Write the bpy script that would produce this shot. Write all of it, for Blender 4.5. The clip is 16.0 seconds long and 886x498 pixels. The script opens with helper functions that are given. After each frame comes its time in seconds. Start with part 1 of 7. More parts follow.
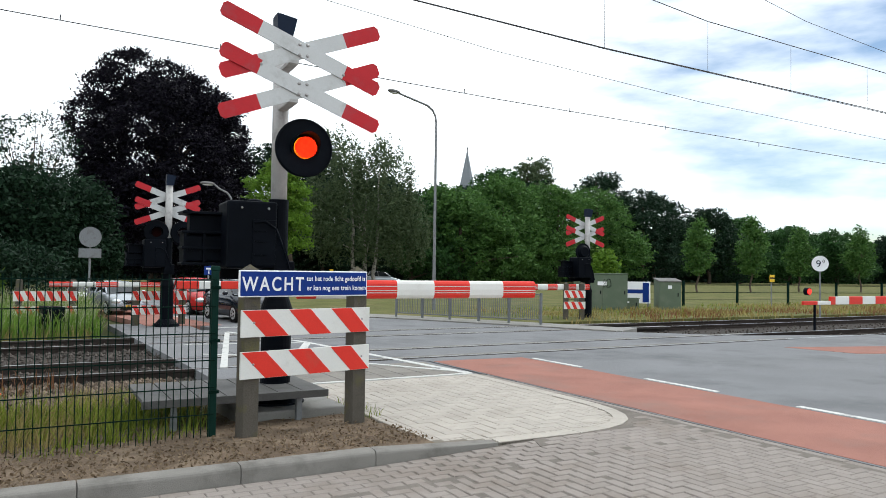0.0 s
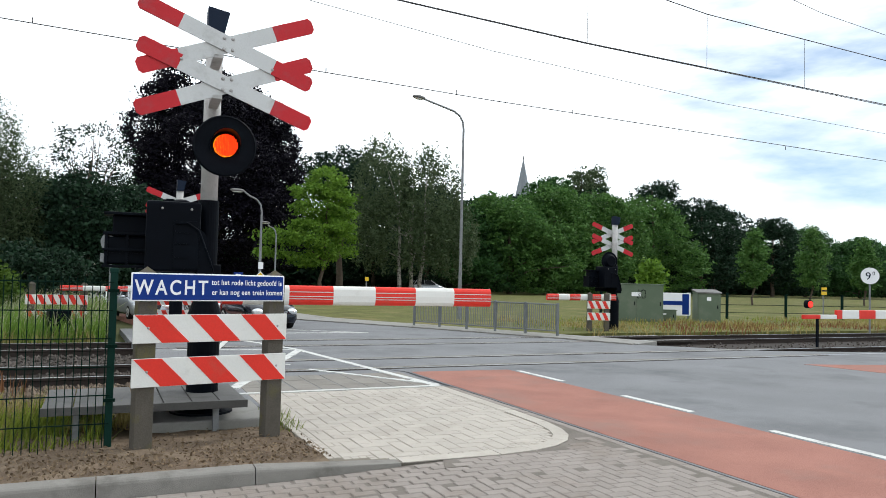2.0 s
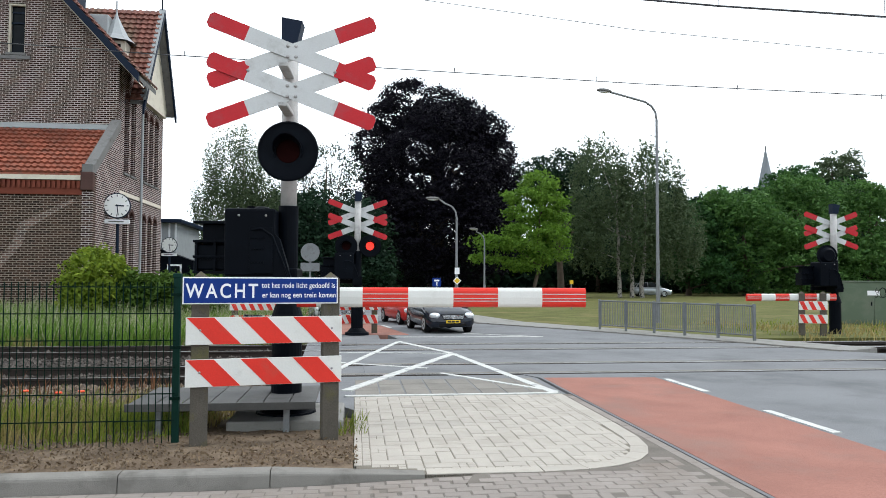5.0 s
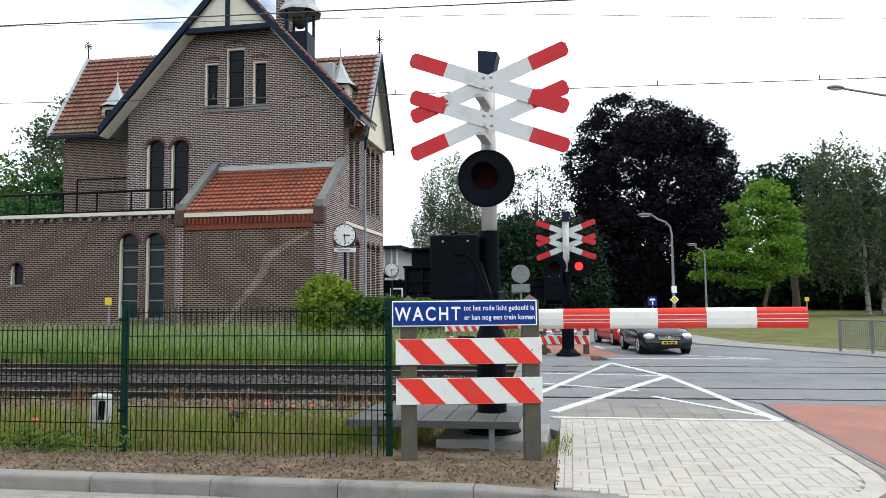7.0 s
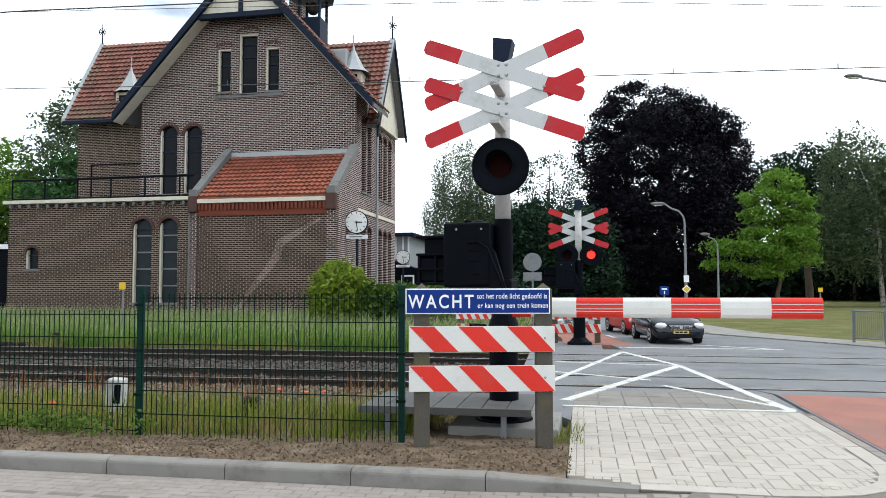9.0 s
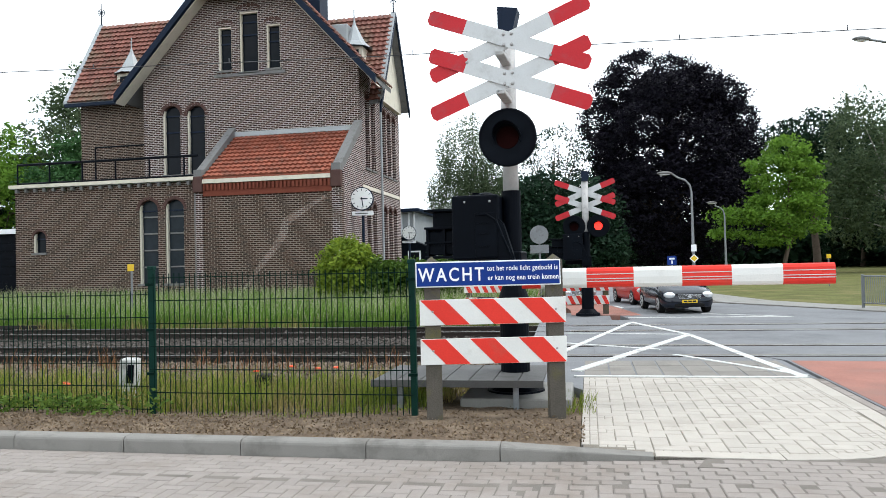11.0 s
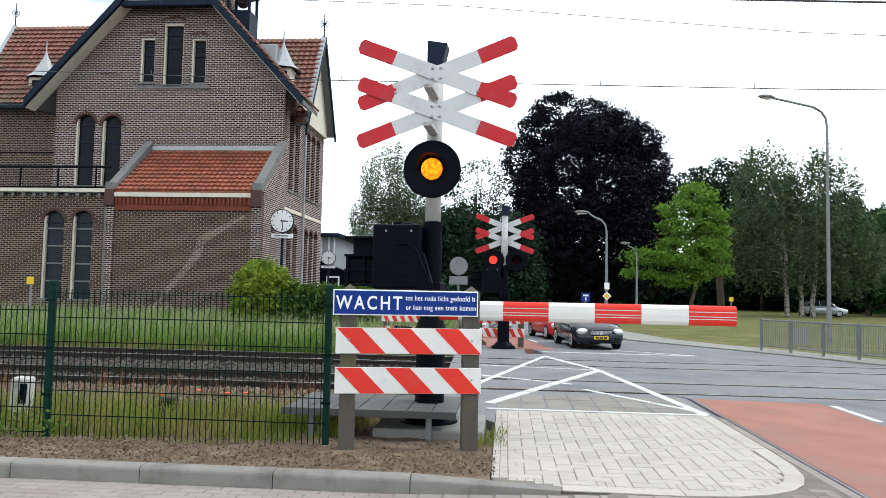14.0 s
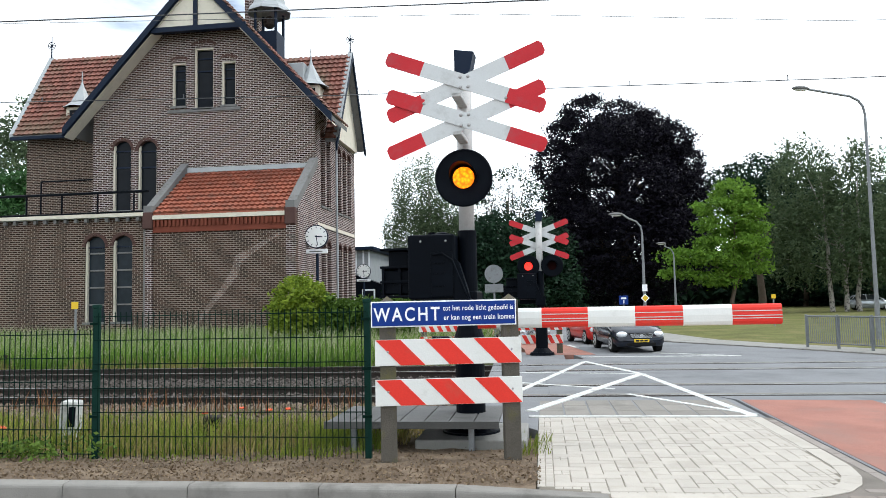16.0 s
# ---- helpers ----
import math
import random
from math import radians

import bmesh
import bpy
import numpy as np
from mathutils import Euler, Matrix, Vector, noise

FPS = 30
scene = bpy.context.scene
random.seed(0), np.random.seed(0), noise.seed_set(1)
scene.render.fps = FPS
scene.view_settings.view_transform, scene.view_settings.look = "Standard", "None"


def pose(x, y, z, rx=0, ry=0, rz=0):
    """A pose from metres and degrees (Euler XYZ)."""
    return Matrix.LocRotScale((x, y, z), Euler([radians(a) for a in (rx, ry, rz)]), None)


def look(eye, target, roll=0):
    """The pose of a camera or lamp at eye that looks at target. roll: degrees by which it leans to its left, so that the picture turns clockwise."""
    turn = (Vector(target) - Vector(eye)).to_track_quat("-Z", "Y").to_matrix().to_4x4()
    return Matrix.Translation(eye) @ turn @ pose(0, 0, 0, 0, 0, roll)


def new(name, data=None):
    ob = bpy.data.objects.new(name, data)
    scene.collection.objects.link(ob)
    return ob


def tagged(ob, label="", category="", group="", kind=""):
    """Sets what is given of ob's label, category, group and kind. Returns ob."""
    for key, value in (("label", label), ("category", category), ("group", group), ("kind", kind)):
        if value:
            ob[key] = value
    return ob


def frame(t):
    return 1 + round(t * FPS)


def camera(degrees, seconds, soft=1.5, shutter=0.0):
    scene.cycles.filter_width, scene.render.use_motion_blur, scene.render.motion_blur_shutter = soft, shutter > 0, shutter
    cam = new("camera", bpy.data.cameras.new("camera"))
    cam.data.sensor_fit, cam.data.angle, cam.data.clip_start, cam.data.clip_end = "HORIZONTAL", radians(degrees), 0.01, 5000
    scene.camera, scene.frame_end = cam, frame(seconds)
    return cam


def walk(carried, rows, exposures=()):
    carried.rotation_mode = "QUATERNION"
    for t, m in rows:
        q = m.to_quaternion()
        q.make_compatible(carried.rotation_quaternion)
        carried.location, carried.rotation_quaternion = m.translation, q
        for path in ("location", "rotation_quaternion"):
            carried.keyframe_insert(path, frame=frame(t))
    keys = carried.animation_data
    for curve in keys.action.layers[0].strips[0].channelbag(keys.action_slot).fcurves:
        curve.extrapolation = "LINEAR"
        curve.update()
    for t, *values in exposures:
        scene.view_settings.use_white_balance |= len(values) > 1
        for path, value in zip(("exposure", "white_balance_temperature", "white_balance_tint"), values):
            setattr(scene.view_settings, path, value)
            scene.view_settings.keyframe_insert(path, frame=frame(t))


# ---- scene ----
cam = camera(61.8, 16.0, 0.65)
PATH = [
    (0, (0.319, -0.363, 1.624), (1.301, 1.378, 1.685), 0.8),
    (0.5, (0.871, -0.223, 1.634), (1.779, 1.558, 1.712), 1.0),
    (1, (1.223, -0.233, 1.6), (2.085, 1.572, 1.635), 0.9),
    (1.5, (1.547, -0.34, 1.616), (2.338, 1.497, 1.62), -0.1),
    (2, (1.839, -0.53, 1.613), (2.676, 1.284, 1.696), 1.4),
    (2.5, (2.252, -0.422, 1.577), (3.105, 1.387, 1.581), -0.8),
    (3, (2.784, -0.508, 1.583), (3.389, 1.397, 1.619), -1.0),
    (3.2, (2.9, -0.51, 1.55), (3.434, 1.417, 1.567), -1.7),
    (5.3, (3.789, -0.541, 1.583), (3.983, 1.448, 1.672), -0.5),
    (5.5, (3.822, -0.544, 1.574), (3.99, 1.448, 1.624), -1.7),
    (6, (3.892, -0.632, 1.595), (3.822, 1.364, 1.686), -0.7),
    (6.5, (3.895, -0.647, 1.597), (3.676, 1.338, 1.704), -0.4),
    (7, (3.894, -0.641, 1.598), (3.556, 1.325, 1.741), -0.6),
    (7.5, (3.902, -0.656, 1.597), (3.583, 1.314, 1.728), -1.0),
    (8, (3.897, -0.657, 1.597), (3.58, 1.313, 1.728), -0.7),
    (8.5, (3.88, -0.625, 1.601), (3.498, 1.337, 1.679), -1.4),
    (8.7, (3.874, -0.654, 1.604), (3.501, 1.308, 1.718), -0.2),
    (10.8, (3.836, -0.624, 1.578), (3.489, 1.346, 1.614), -0.5),
    (11, (3.826, -0.629, 1.58), (3.442, 1.333, 1.623), -1.4),
    (11.5, (3.823, -0.643, 1.585), (3.398, 1.31, 1.659), -0.7),
    (12, (3.815, -0.642, 1.59), (3.399, 1.312, 1.682), -2.0),
    (12.5, (3.836, -0.652, 1.591), (3.387, 1.295, 1.65), -2.0),
    (13, (3.834, -0.639, 1.598), (3.562, 1.34, 1.695), 1.0),
    (13.5, (3.834, -0.648, 1.591), (3.653, 1.34, 1.709), 0.7),
    (14, (3.826, -0.645, 1.591), (3.656, 1.345, 1.71), 1.1),
    (14.5, (3.822, -0.642, 1.585), (3.647, 1.349, 1.674), 1.2),
    (15, (3.816, -0.64, 1.577), (3.611, 1.349, 1.626), 0.2),
    (15.5, (3.815, -0.613, 1.592), (3.59, 1.373, 1.674), -1.8),
    (16, (3.808, -0.617, 1.592), (3.548, 1.361, 1.736), -1.2),
]
walk(cam, [(t, look(eye, target, roll)) for t, eye, target, roll in PATH], exposures=[(0.0, -0.21, 6450, 7), (1.0, -0.40, 6450, 7), (1.5, -0.31, 6450, 7), (2.0, -0.18, 6450, 7), (2.5, -0.38, 6450, 7), (3.2, -0.3, 6400, 7), (6.0, 0.02, 6300, 7), (7.0, 0.08, 6300, 7), (8.6, 0.0, 6300, 7), (11.0, 0.18, 6300, 7), (12.5, 0.23, 6300, 7), (13.5, 0.14, 6300, 7), (15.0, 0.04, 6300, 7), (16.0, 0.17, 6300, 7)])

# ---- world, sun ----
world = bpy.data.worlds.new("world")
scene.world = world
world.use_nodes = True
wn, wl = world.node_tree.nodes, world.node_tree.links
wn.clear()
w_out = wn.new("ShaderNodeOutputWorld")
w_bg = wn.new("ShaderNodeBackground")
w_sky = wn.new("ShaderNodeTexSky")
w_sky.sky_type = "NISHITA"
w_sky.sun_disc = False
w_sky.sun_elevation = radians(52)
w_sky.sun_rotation = radians(80)
w_sky.dust_density = 0.3
w_co = wn.new("ShaderNodeTexCoord")
w_map = wn.new("ShaderNodeMapping")
w_map.inputs["Scale"].default_value = (1.0, 1.0, 3.6)
w_map.inputs["Location"].default_value = (0.35, 0.1, 0.25)
w_noise = wn.new("ShaderNodeTexNoise")
w_noise.inputs["Scale"].default_value = 2.3
w_noise.inputs["Detail"].default_value = 7.0
w_noise.inputs["Roughness"].default_value = 0.52
w_ramp = wn.new("ShaderNodeValToRGB")
w_ramp.color_ramp.elements[0].position = 0.36
w_ramp.color_ramp.elements[1].position = 0.52
w_shade = wn.new("ShaderNodeMixRGB")
w_shade.blend_type = "MULTIPLY"
w_shade.inputs[0].default_value = 1.0
w_shade.inputs[2].default_value = (0.72, 0.75, 0.78, 1)
w_mix = wn.new("ShaderNodeMixRGB")
w_mix.inputs[2].default_value = (10.2, 10.7, 11.3, 1)
wl.new(w_co.outputs["Generated"], w_map.inputs["Vector"])
wl.new(w_map.outputs["Vector"], w_noise.inputs["Vector"])
w_sep = wn.new("ShaderNodeSeparateXYZ")
w_side = wn.new("ShaderNodeMapRange")
w_side.inputs["From Min"].default_value, w_side.inputs["From Max"].default_value = 0.35, 0.95
w_side.inputs["To Min"].default_value, w_side.inputs["To Max"].default_value = 0.09, -0.025
w_add = wn.new("ShaderNodeMath")
wl.new(w_co.outputs["Generated"], w_sep.inputs[0])
wl.new(w_sep.outputs["X"], w_side.inputs["Value"])
wl.new(w_noise.outputs["Fac"], w_add.inputs[0])
wl.new(w_side.outputs["Result"], w_add.inputs[1])
wl.new(w_add.outputs[0], w_ramp.inputs["Fac"])
wl.new(w_sky.outputs["Color"], w_shade.inputs[1])
wl.new(w_ramp.outputs["Color"], w_mix.inputs[0])
wl.new(w_shade.outputs["Color"], w_mix.inputs[1])
wl.new(w_mix.outputs["Color"], w_bg.inputs["Color"])
w_bg.inputs["Strength"].default_value = 0.16
wl.new(w_bg.outputs["Background"], w_out.inputs["Surface"])

sun = new("sun", bpy.data.lights.new("sun", "SUN"))
sun.data.energy = 1.8
sun.data.angle = radians(18)
sun.data.color = (1.0, 0.97, 0.93)
sun.matrix_world = look((24, 4, 30), (0, 0, 0))


# ---- materials ----
def surface(name, base, rough=0.6, metal=0.0, vary=0.12, scale=3.0, fine=60.0, bump=0.15, stain=None, stain_scale=1.2,
            per_piece=0.0, island=0.0, moving=False, spec=0.5, stain_at=(0.5, 0.72)):
    m = bpy.data.materials.new(name)
    m.use_nodes = True
    n, l = m.node_tree.nodes, m.node_tree.links
    bsdf = n["Principled BSDF"]
    bsdf.inputs["Roughness"].default_value = rough
    bsdf.inputs["Metallic"].default_value = metal
    bsdf.inputs["Specular IOR Level"].default_value = min(spec, 0.12) if rough > 0.8 else spec
    if moving:
        vec = n.new("ShaderNodeTexCoord").outputs["Object"]
    else:
        vec = n.new("ShaderNodeNewGeometry").outputs["Position"]
    big = n.new("ShaderNodeTexNoise")
    big.inputs["Scale"].default_value, big.inputs["Detail"].default_value = scale, 5.0
    small = n.new("ShaderNodeTexNoise")
    small.inputs["Scale"].default_value, small.inputs["Detail"].default_value = fine, 3.0
    l.new(vec, big.inputs["Vector"])
    l.new(vec, small.inputs["Vector"])
    add = n.new("ShaderNodeMath")
    add.operation = "ADD"
    l.new(big.outputs["Fac"], add.inputs[0])
    l.new(small.outputs["Fac"], add.inputs[1])
    out = add.outputs[0]
    lo, hi = 1.0 - vary, 1.0 + vary
    if per_piece or island:
        if island:
            rnd = n.new("ShaderNodeNewGeometry").outputs["Random Per Island"]
        else:
            rnd = n.new("ShaderNodeObjectInfo").outputs["Random"]
        mul = n.new("ShaderNodeMath")
        mul.operation = "MULTIPLY_ADD"
        l.new(rnd, mul.inputs[0])
        mul.inputs[1].default_value = (per_piece or island) / max(vary, 0.01)
        l.new(out, mul.inputs[2])
        out = mul.outputs[0]
        hi_in = 1.4 + (per_piece or island) / max(vary, 0.01)
    else:
        hi_in = 1.4
    rng = n.new("ShaderNodeMapRange")
    rng.inputs["From Min"].default_value, rng.inputs["From Max"].default_value = 0.6, hi_in
    spread = 1.0 + (per_piece or island) / max(vary, 0.01) * 0.5
    rng.inputs["To Min"].default_value, rng.inputs["To Max"].default_value = 1.0 - vary * spread, 1.0 + vary * spread
    rng.clamp = False
    l.new(out, rng.inputs["Value"])
    col = n.new("ShaderNodeVectorMath")
    col.operation = "SCALE"
    col.inputs[0].default_value = base
    l.new(rng.outputs["Result"], col.inputs["Scale"])
    colour = col.outputs["Vector"]
    if stain:
        sn = n.new("ShaderNodeTexNoise")
        sn.inputs["Scale"].default_value, sn.inputs["Detail"].default_value, sn.inputs["Roughness"].default_value = stain_scale, 8.0, 0.65
        l.new(vec, sn.inputs["Vector"])
        ramp = n.new("ShaderNodeMapRange")
        ramp.inputs["From Min"].default_value, ramp.inputs["From Max"].default_value = stain_at
        l.new(sn.outputs["Fac"], ramp.inputs["Value"])
        mix = n.new("ShaderNodeMixRGB")
        mix.inputs[2].default_value = (*stain, 1)
        l.new(ramp.outputs["Result"], mix.inputs[0])
        l.new(colour, mix.inputs[1])
        colour = mix.outputs[0]
    l.new(colour, bsdf.inputs["Base Color"])
    if bump:
        b = n.new("ShaderNodeBump")
        b.inputs["Strength"].default_value, b.inputs["Distance"].default_value = bump, 0.01
        l.new(small.outputs["Fac"], b.inputs["Height"])
        l.new(b.outputs["Normal"], bsdf.inputs["Normal"])
    return m


def brickwork(name, base, mortar, across="x", scale=1.0):
    """Brick courses of 0.21 x 0.0625 m on a wall; across: the wall's horizontal axis."""
    m = surface(name, base, 0.85, vary=0.3, scale=0.7, fine=5, bump=0)
    n, l = m.node_tree.nodes, m.node_tree.links
    bsdf = n["Principled BSDF"]
    old = bsdf.inputs["Base Color"].links[0].from_socket
    geo = n.new("ShaderNodeNewGeometry")
    sep = n.new("ShaderNodeSeparateXYZ")
    com = n.new("ShaderNodeCombineXYZ")
    l.new(geo.outputs["Position"], sep.inputs[0])
    l.new(sep.outputs["X" if across == "x" else "Y"], com.inputs["X"])
    l.new(sep.outputs["Z"], com.inputs["Y"])
    br = n.new("ShaderNodeTexBrick")
    l.new(com.outputs[0], br.inputs["Vector"])
    br.inputs["Scale"].default_value = 1.0
    br.inputs["Brick Width"].default_value = 0.24
    br.inputs["Row Height"].default_value = 0.080
    br.inputs["Mortar Size"].default_value = 0.0115
    br.inputs["Mortar Smooth"].default_value = 0.0
    br.inputs["Bias"].default_value = 0.0
    br.inputs["Color1"].default_value = (0.45, 0.48, 0.52, 1)
    br.inputs["Color2"].default_value = (1.75, 1.6, 1.5, 1)
    mul = n.new("ShaderNodeMixRGB")
    mul.blend_type = "MULTIPLY"
    mul.inputs[0].default_value = 1.0
    l.new(old, mul.inputs[1])
    br.inputs["Mortar"].default_value = (1, 1, 1, 1)
    l.new(br.outputs["Color"], mul.inputs[2])
    mix = n.new("ShaderNodeMixRGB")
    mix.inputs[2].default_value = (*mortar, 1)
    l.new(br.outputs["Fac"], mix.inputs[0])
    l.new(mul.outputs[0], mix.inputs[1])
    l.new(mix.outputs[0], bsdf.inputs["Base Color"])
    b = n.new("ShaderNodeBump")
    b.invert = True
    b.inputs["Strength"].default_value, b.inputs["Distance"].default_value = 0.5, 0.008
    l.new(br.outputs["Fac"], b.inputs["Height"])
    l.new(b.outputs["Normal"], bsdf.inputs["Normal"])
    return m


def leaves_material(name, dark, light, trans=0.25):
    m = bpy.data.materials.new(name)
    m.use_nodes = True
    n, l = m.node_tree.nodes, m.node_tree.links
    bsdf = n["Principled BSDF"]
    bsdf.inputs["Roughness"].default_value = 0.6
    bsdf.inputs["Specular IOR Level"].default_value = 0.12
    geo = n.new("ShaderNodeNewGeometry")
    mix = n.new("ShaderNodeMixRGB")
    mix.inputs[1].default_value, mix.inputs[2].default_value = (*dark, 1), (*light, 1)
    noise_big = n.new("ShaderNodeTexNoise")
    noise_big.inputs["Scale"].default_value = 0.8
    l.new(geo.outputs["Position"], noise_big.inputs["Vector"])
    avg = n.new("ShaderNodeMath")
    avg.operation = "MULTIPLY_ADD"
    avg.inputs[1].default_value = 0.6
    l.new(geo.outputs["Random Per Island"], avg.inputs[0])
    half = n.new("ShaderNodeMath")
    half.operation = "MULTIPLY"
    half.inputs[1].default_value = 0.4
    l.new(noise_big.outputs["Fac"], half.inputs[0])
    l.new(half.outputs[0], avg.inputs[2])
    l.new(avg.outputs[0], mix.inputs[0])
    l.new(mix.outputs[0], bsdf.inputs["Base Color"])
    tr = n.new("ShaderNodeBsdfTranslucent")
    l.new(mix.outputs[0], tr.inputs["Color"])
    ms = n.new("ShaderNodeMixShader")
    ms.inputs[0].default_value = trans
    l.new(bsdf.outputs[0], ms.inputs[1])
    l.new(tr.outputs[0], ms.inputs[2])
    l.new(ms.outputs[0], n["Material Output"].inputs["Surface"])
    return m


def glowing(name, colour, strength):
    m = bpy.data.materials.new(name)
    m.use_nodes = True
    n, l = m.node_tree.nodes, m.node_tree.links
    bsdf = n["Principled BSDF"]
    co = n.new("ShaderNodeTexCoord")
    vor = n.new("ShaderNodeTexVoronoi")
    vor.inputs["Scale"].default_value = 26.0
    l.new(co.outputs["Object"], vor.inputs["Vector"])
    mix = n.new("ShaderNodeMixRGB")
    mix.inputs[1].default_value = (*colour[0], 1)
    mix.inputs[2].default_value = (*colour[1], 1)
    ramp = n.new("ShaderNodeMapRange")
    ramp.inputs["From Min"].default_value, ramp.inputs["From Max"].default_value = 0.1, 0.75
    l.new(vor.outputs["Distance"], ramp.inputs["Value"])
    l.new(ramp.outputs["Result"], mix.inputs[0])
    l.new(mix.outputs[0], bsdf.inputs["Emission Color"])
    bsdf.inputs["Base Color"].default_value = (0.3, 0.02, 0.01, 1)
    bsdf.inputs["Emission Strength"].default_value = strength
    return m


def glass(name, tint, rough=0.05):
    m = surface(name, tint, rough, vary=0.25, scale=1.5, fine=4.0, bump=0.03, spec=0.09)
    return m


RED = surface("red_reflective", (0.64, 0.036, 0.024), 0.45, spec=0.2, vary=0.08, stain=(0.5, 0.07, 0.05), stain_scale=4, stain_at=(0.55, 0.8))
DARK_RED = surface("red_cross_paint", (0.47, 0.02, 0.028), 0.45, spec=0.2, vary=0.1, stain=(0.36, 0.05, 0.06), stain_scale=5)
WHITE = surface("white_reflective", (0.66, 0.66, 0.63), 0.42, vary=0.05, stain=(0.5, 0.49, 0.45), stain_scale=5, stain_at=(0.58, 0.85))
CROSS_WHITE = surface("cross_white", (0.52, 0.53, 0.53), 0.45, vary=0.06, stain=(0.36, 0.36, 0.35), stain_scale=4)
BLUE = surface("sign_blue", (0.005, 0.03, 0.19), 0.4, vary=0.08, spec=0.15)
LETTER = surface("sign_white", (0.8, 0.81, 0.83), 0.4, vary=0.03, bump=0)
BLACK = surface("black_paint", (0.002, 0.0032, 0.0058), 0.5, vary=0.3, bump=0.05, stain=(0.004, 0.006, 0.0095), stain_scale=3, spec=0.05)
GREY_STEEL = surface("grey_painted_pole", (0.42, 0.41, 0.40), 0.55, vary=0.1, scale=6, stain=(0.27, 0.26, 0.25), stain_scale=5)
GALV = surface("galvanised_steel", (0.20, 0.21, 0.22), 0.6, 0.3, vary=0.15, stain=(0.13, 0.13, 0.13), stain_scale=6)
PLANK_STEEL = surface("weathered_plastic_plank", (0.085, 0.083, 0.08), 0.75, vary=0.2, scale=4, fine=60, bump=0.2, stain=(0.05, 0.048, 0.045), stain_scale=3, per_piece=0.1)
RIM = surface("silver_rim_paint", (0.45, 0.46, 0.47), 0.45, 0.2, vary=0.05, bump=0, moving=True)
DULL_STEEL = surface("dull_railing_steel", (0.15, 0.16, 0.165), 0.7, 0.2, vary=0.2, scale=6)
BOLT = surface("bolt_steel", (0.35, 0.34, 0.33), 0.35, 0.9, vary=0.1, bump=0)
GREEN_WIRE = surface("dark_green_coating", (0.002, 0.014, 0.010), 0.7, vary=0.15, spec=0.06)
WIRE_GREY = surface("weathered_line_wire", (0.06, 0.062, 0.068), 0.6, 0.3, vary=0.1, bump=0)
POST_GREEN = surface("green_post_coating", (0.003, 0.026, 0.019), 0.6, vary=0.15, spec=0.12)
CONCRETE = surface("concrete", (0.25, 0.245, 0.23), 0.9, vary=0.14, scale=5, fine=90, bump=0.5, stain=(0.16, 0.155, 0.14), stain_scale=2.5)
POST_WOOD = surface("weathered_recycled_post", (0.088, 0.079, 0.066), 0.9, vary=0.25, scale=6, fine=70, bump=0.5, stain=(0.105, 0.098, 0.04), stain_scale=4.5, stain_at=(0.52, 0.7))
KERB = surface("kerb_concrete", (0.215, 0.205, 0.188), 0.92, vary=0.18, scale=3, fine=120, bump=0.5, stain=(0.12, 0.113, 0.102), stain_scale=2.6, per_piece=0.07)
PAVER_LIGHT = surface("pale_paver", (0.405, 0.373, 0.332), 0.92, vary=0.12, scale=3, fine=110, bump=0.45, per_piece=0.06, stain=(0.31, 0.283, 0.245), stain_scale=1.4, stain_at=(0.52, 0.8))
PAVER_GREY = surface("grey_paver", (0.262, 0.233, 0.212), 0.92, vary=0.13, scale=2, fine=110, bump=0.45, per_piece=0.06, stain=(0.195, 0.163, 0.138), stain_scale=0.9)
PAVER_LIGHT_REST = surface("pale_paver_rest", (0.405, 0.373, 0.332), 0.92, vary=0.12, scale=3, fine=110, bump=0.45, island=0.06, stain=(0.31, 0.283, 0.245), stain_scale=1.4, stain_at=(0.52, 0.8))
PAVER_GREY_REST = surface("grey_paver_rest", (0.262, 0.233, 0.212), 0.92, vary=0.13, scale=2, fine=110, bump=0.45, island=0.06, stain=(0.195, 0.163, 0.138), stain_scale=0.9)
JOINT_GREY = surface("grey_joint_sand", (0.165, 0.147, 0.13), 0.95, vary=0.25, fine=160, bump=0.4)
JOINT_PALE = surface("pale_joint_sand", (0.20, 0.18, 0.15), 0.95, vary=0.35, scale=2.0, fine=160, bump=0.4)
JOINT = surface("joint_sand", (0.10, 0.085, 0.065), 0.95, vary=0.25, fine=160, bump=0.4)
ASPHALT = surface("asphalt", (0.185, 0.188, 0.195), 0.88, vary=0.18, scale=0.7, fine=140, bump=0.5, stain=(0.115, 0.118, 0.123), stain_scale=0.5)
RED_ASPHALT = surface("red_asphalt", (0.295, 0.142, 0.113), 0.9, vary=0.26, scale=1.2, fine=80, bump=0.7, stain=(0.245, 0.15, 0.127), stain_scale=0.8)
ROAD_PAINT = surface("road_paint", (0.52, 0.52, 0.50), 0.7, vary=0.1, scale=4, fine=80, bump=0.3, stain=(0.24, 0.24, 0.24), stain_scale=4, stain_at=(0.5, 0.68))
SOIL = surface("soil", (0.12, 0.089, 0.063), 0.97, vary=0.4, scale=3, fine=55, bump=1.0, stain=(0.245, 0.19, 0.138), stain_scale=2.2)
GROUND = surface("meadow_ground", (0.05, 0.055, 0.02), 0.97, vary=0.3, scale=0.5, fine=20, bump=1.0, stain=(0.085, 0.07, 0.035), stain_scale=0.35)
LAWN = surface("mown_lawn", (0.10, 0.104, 0.034), 0.97, vary=0.4, scale=0.9, fine=9, bump=1.0, stain=(0.18, 0.15, 0.068), stain_scale=0.5)
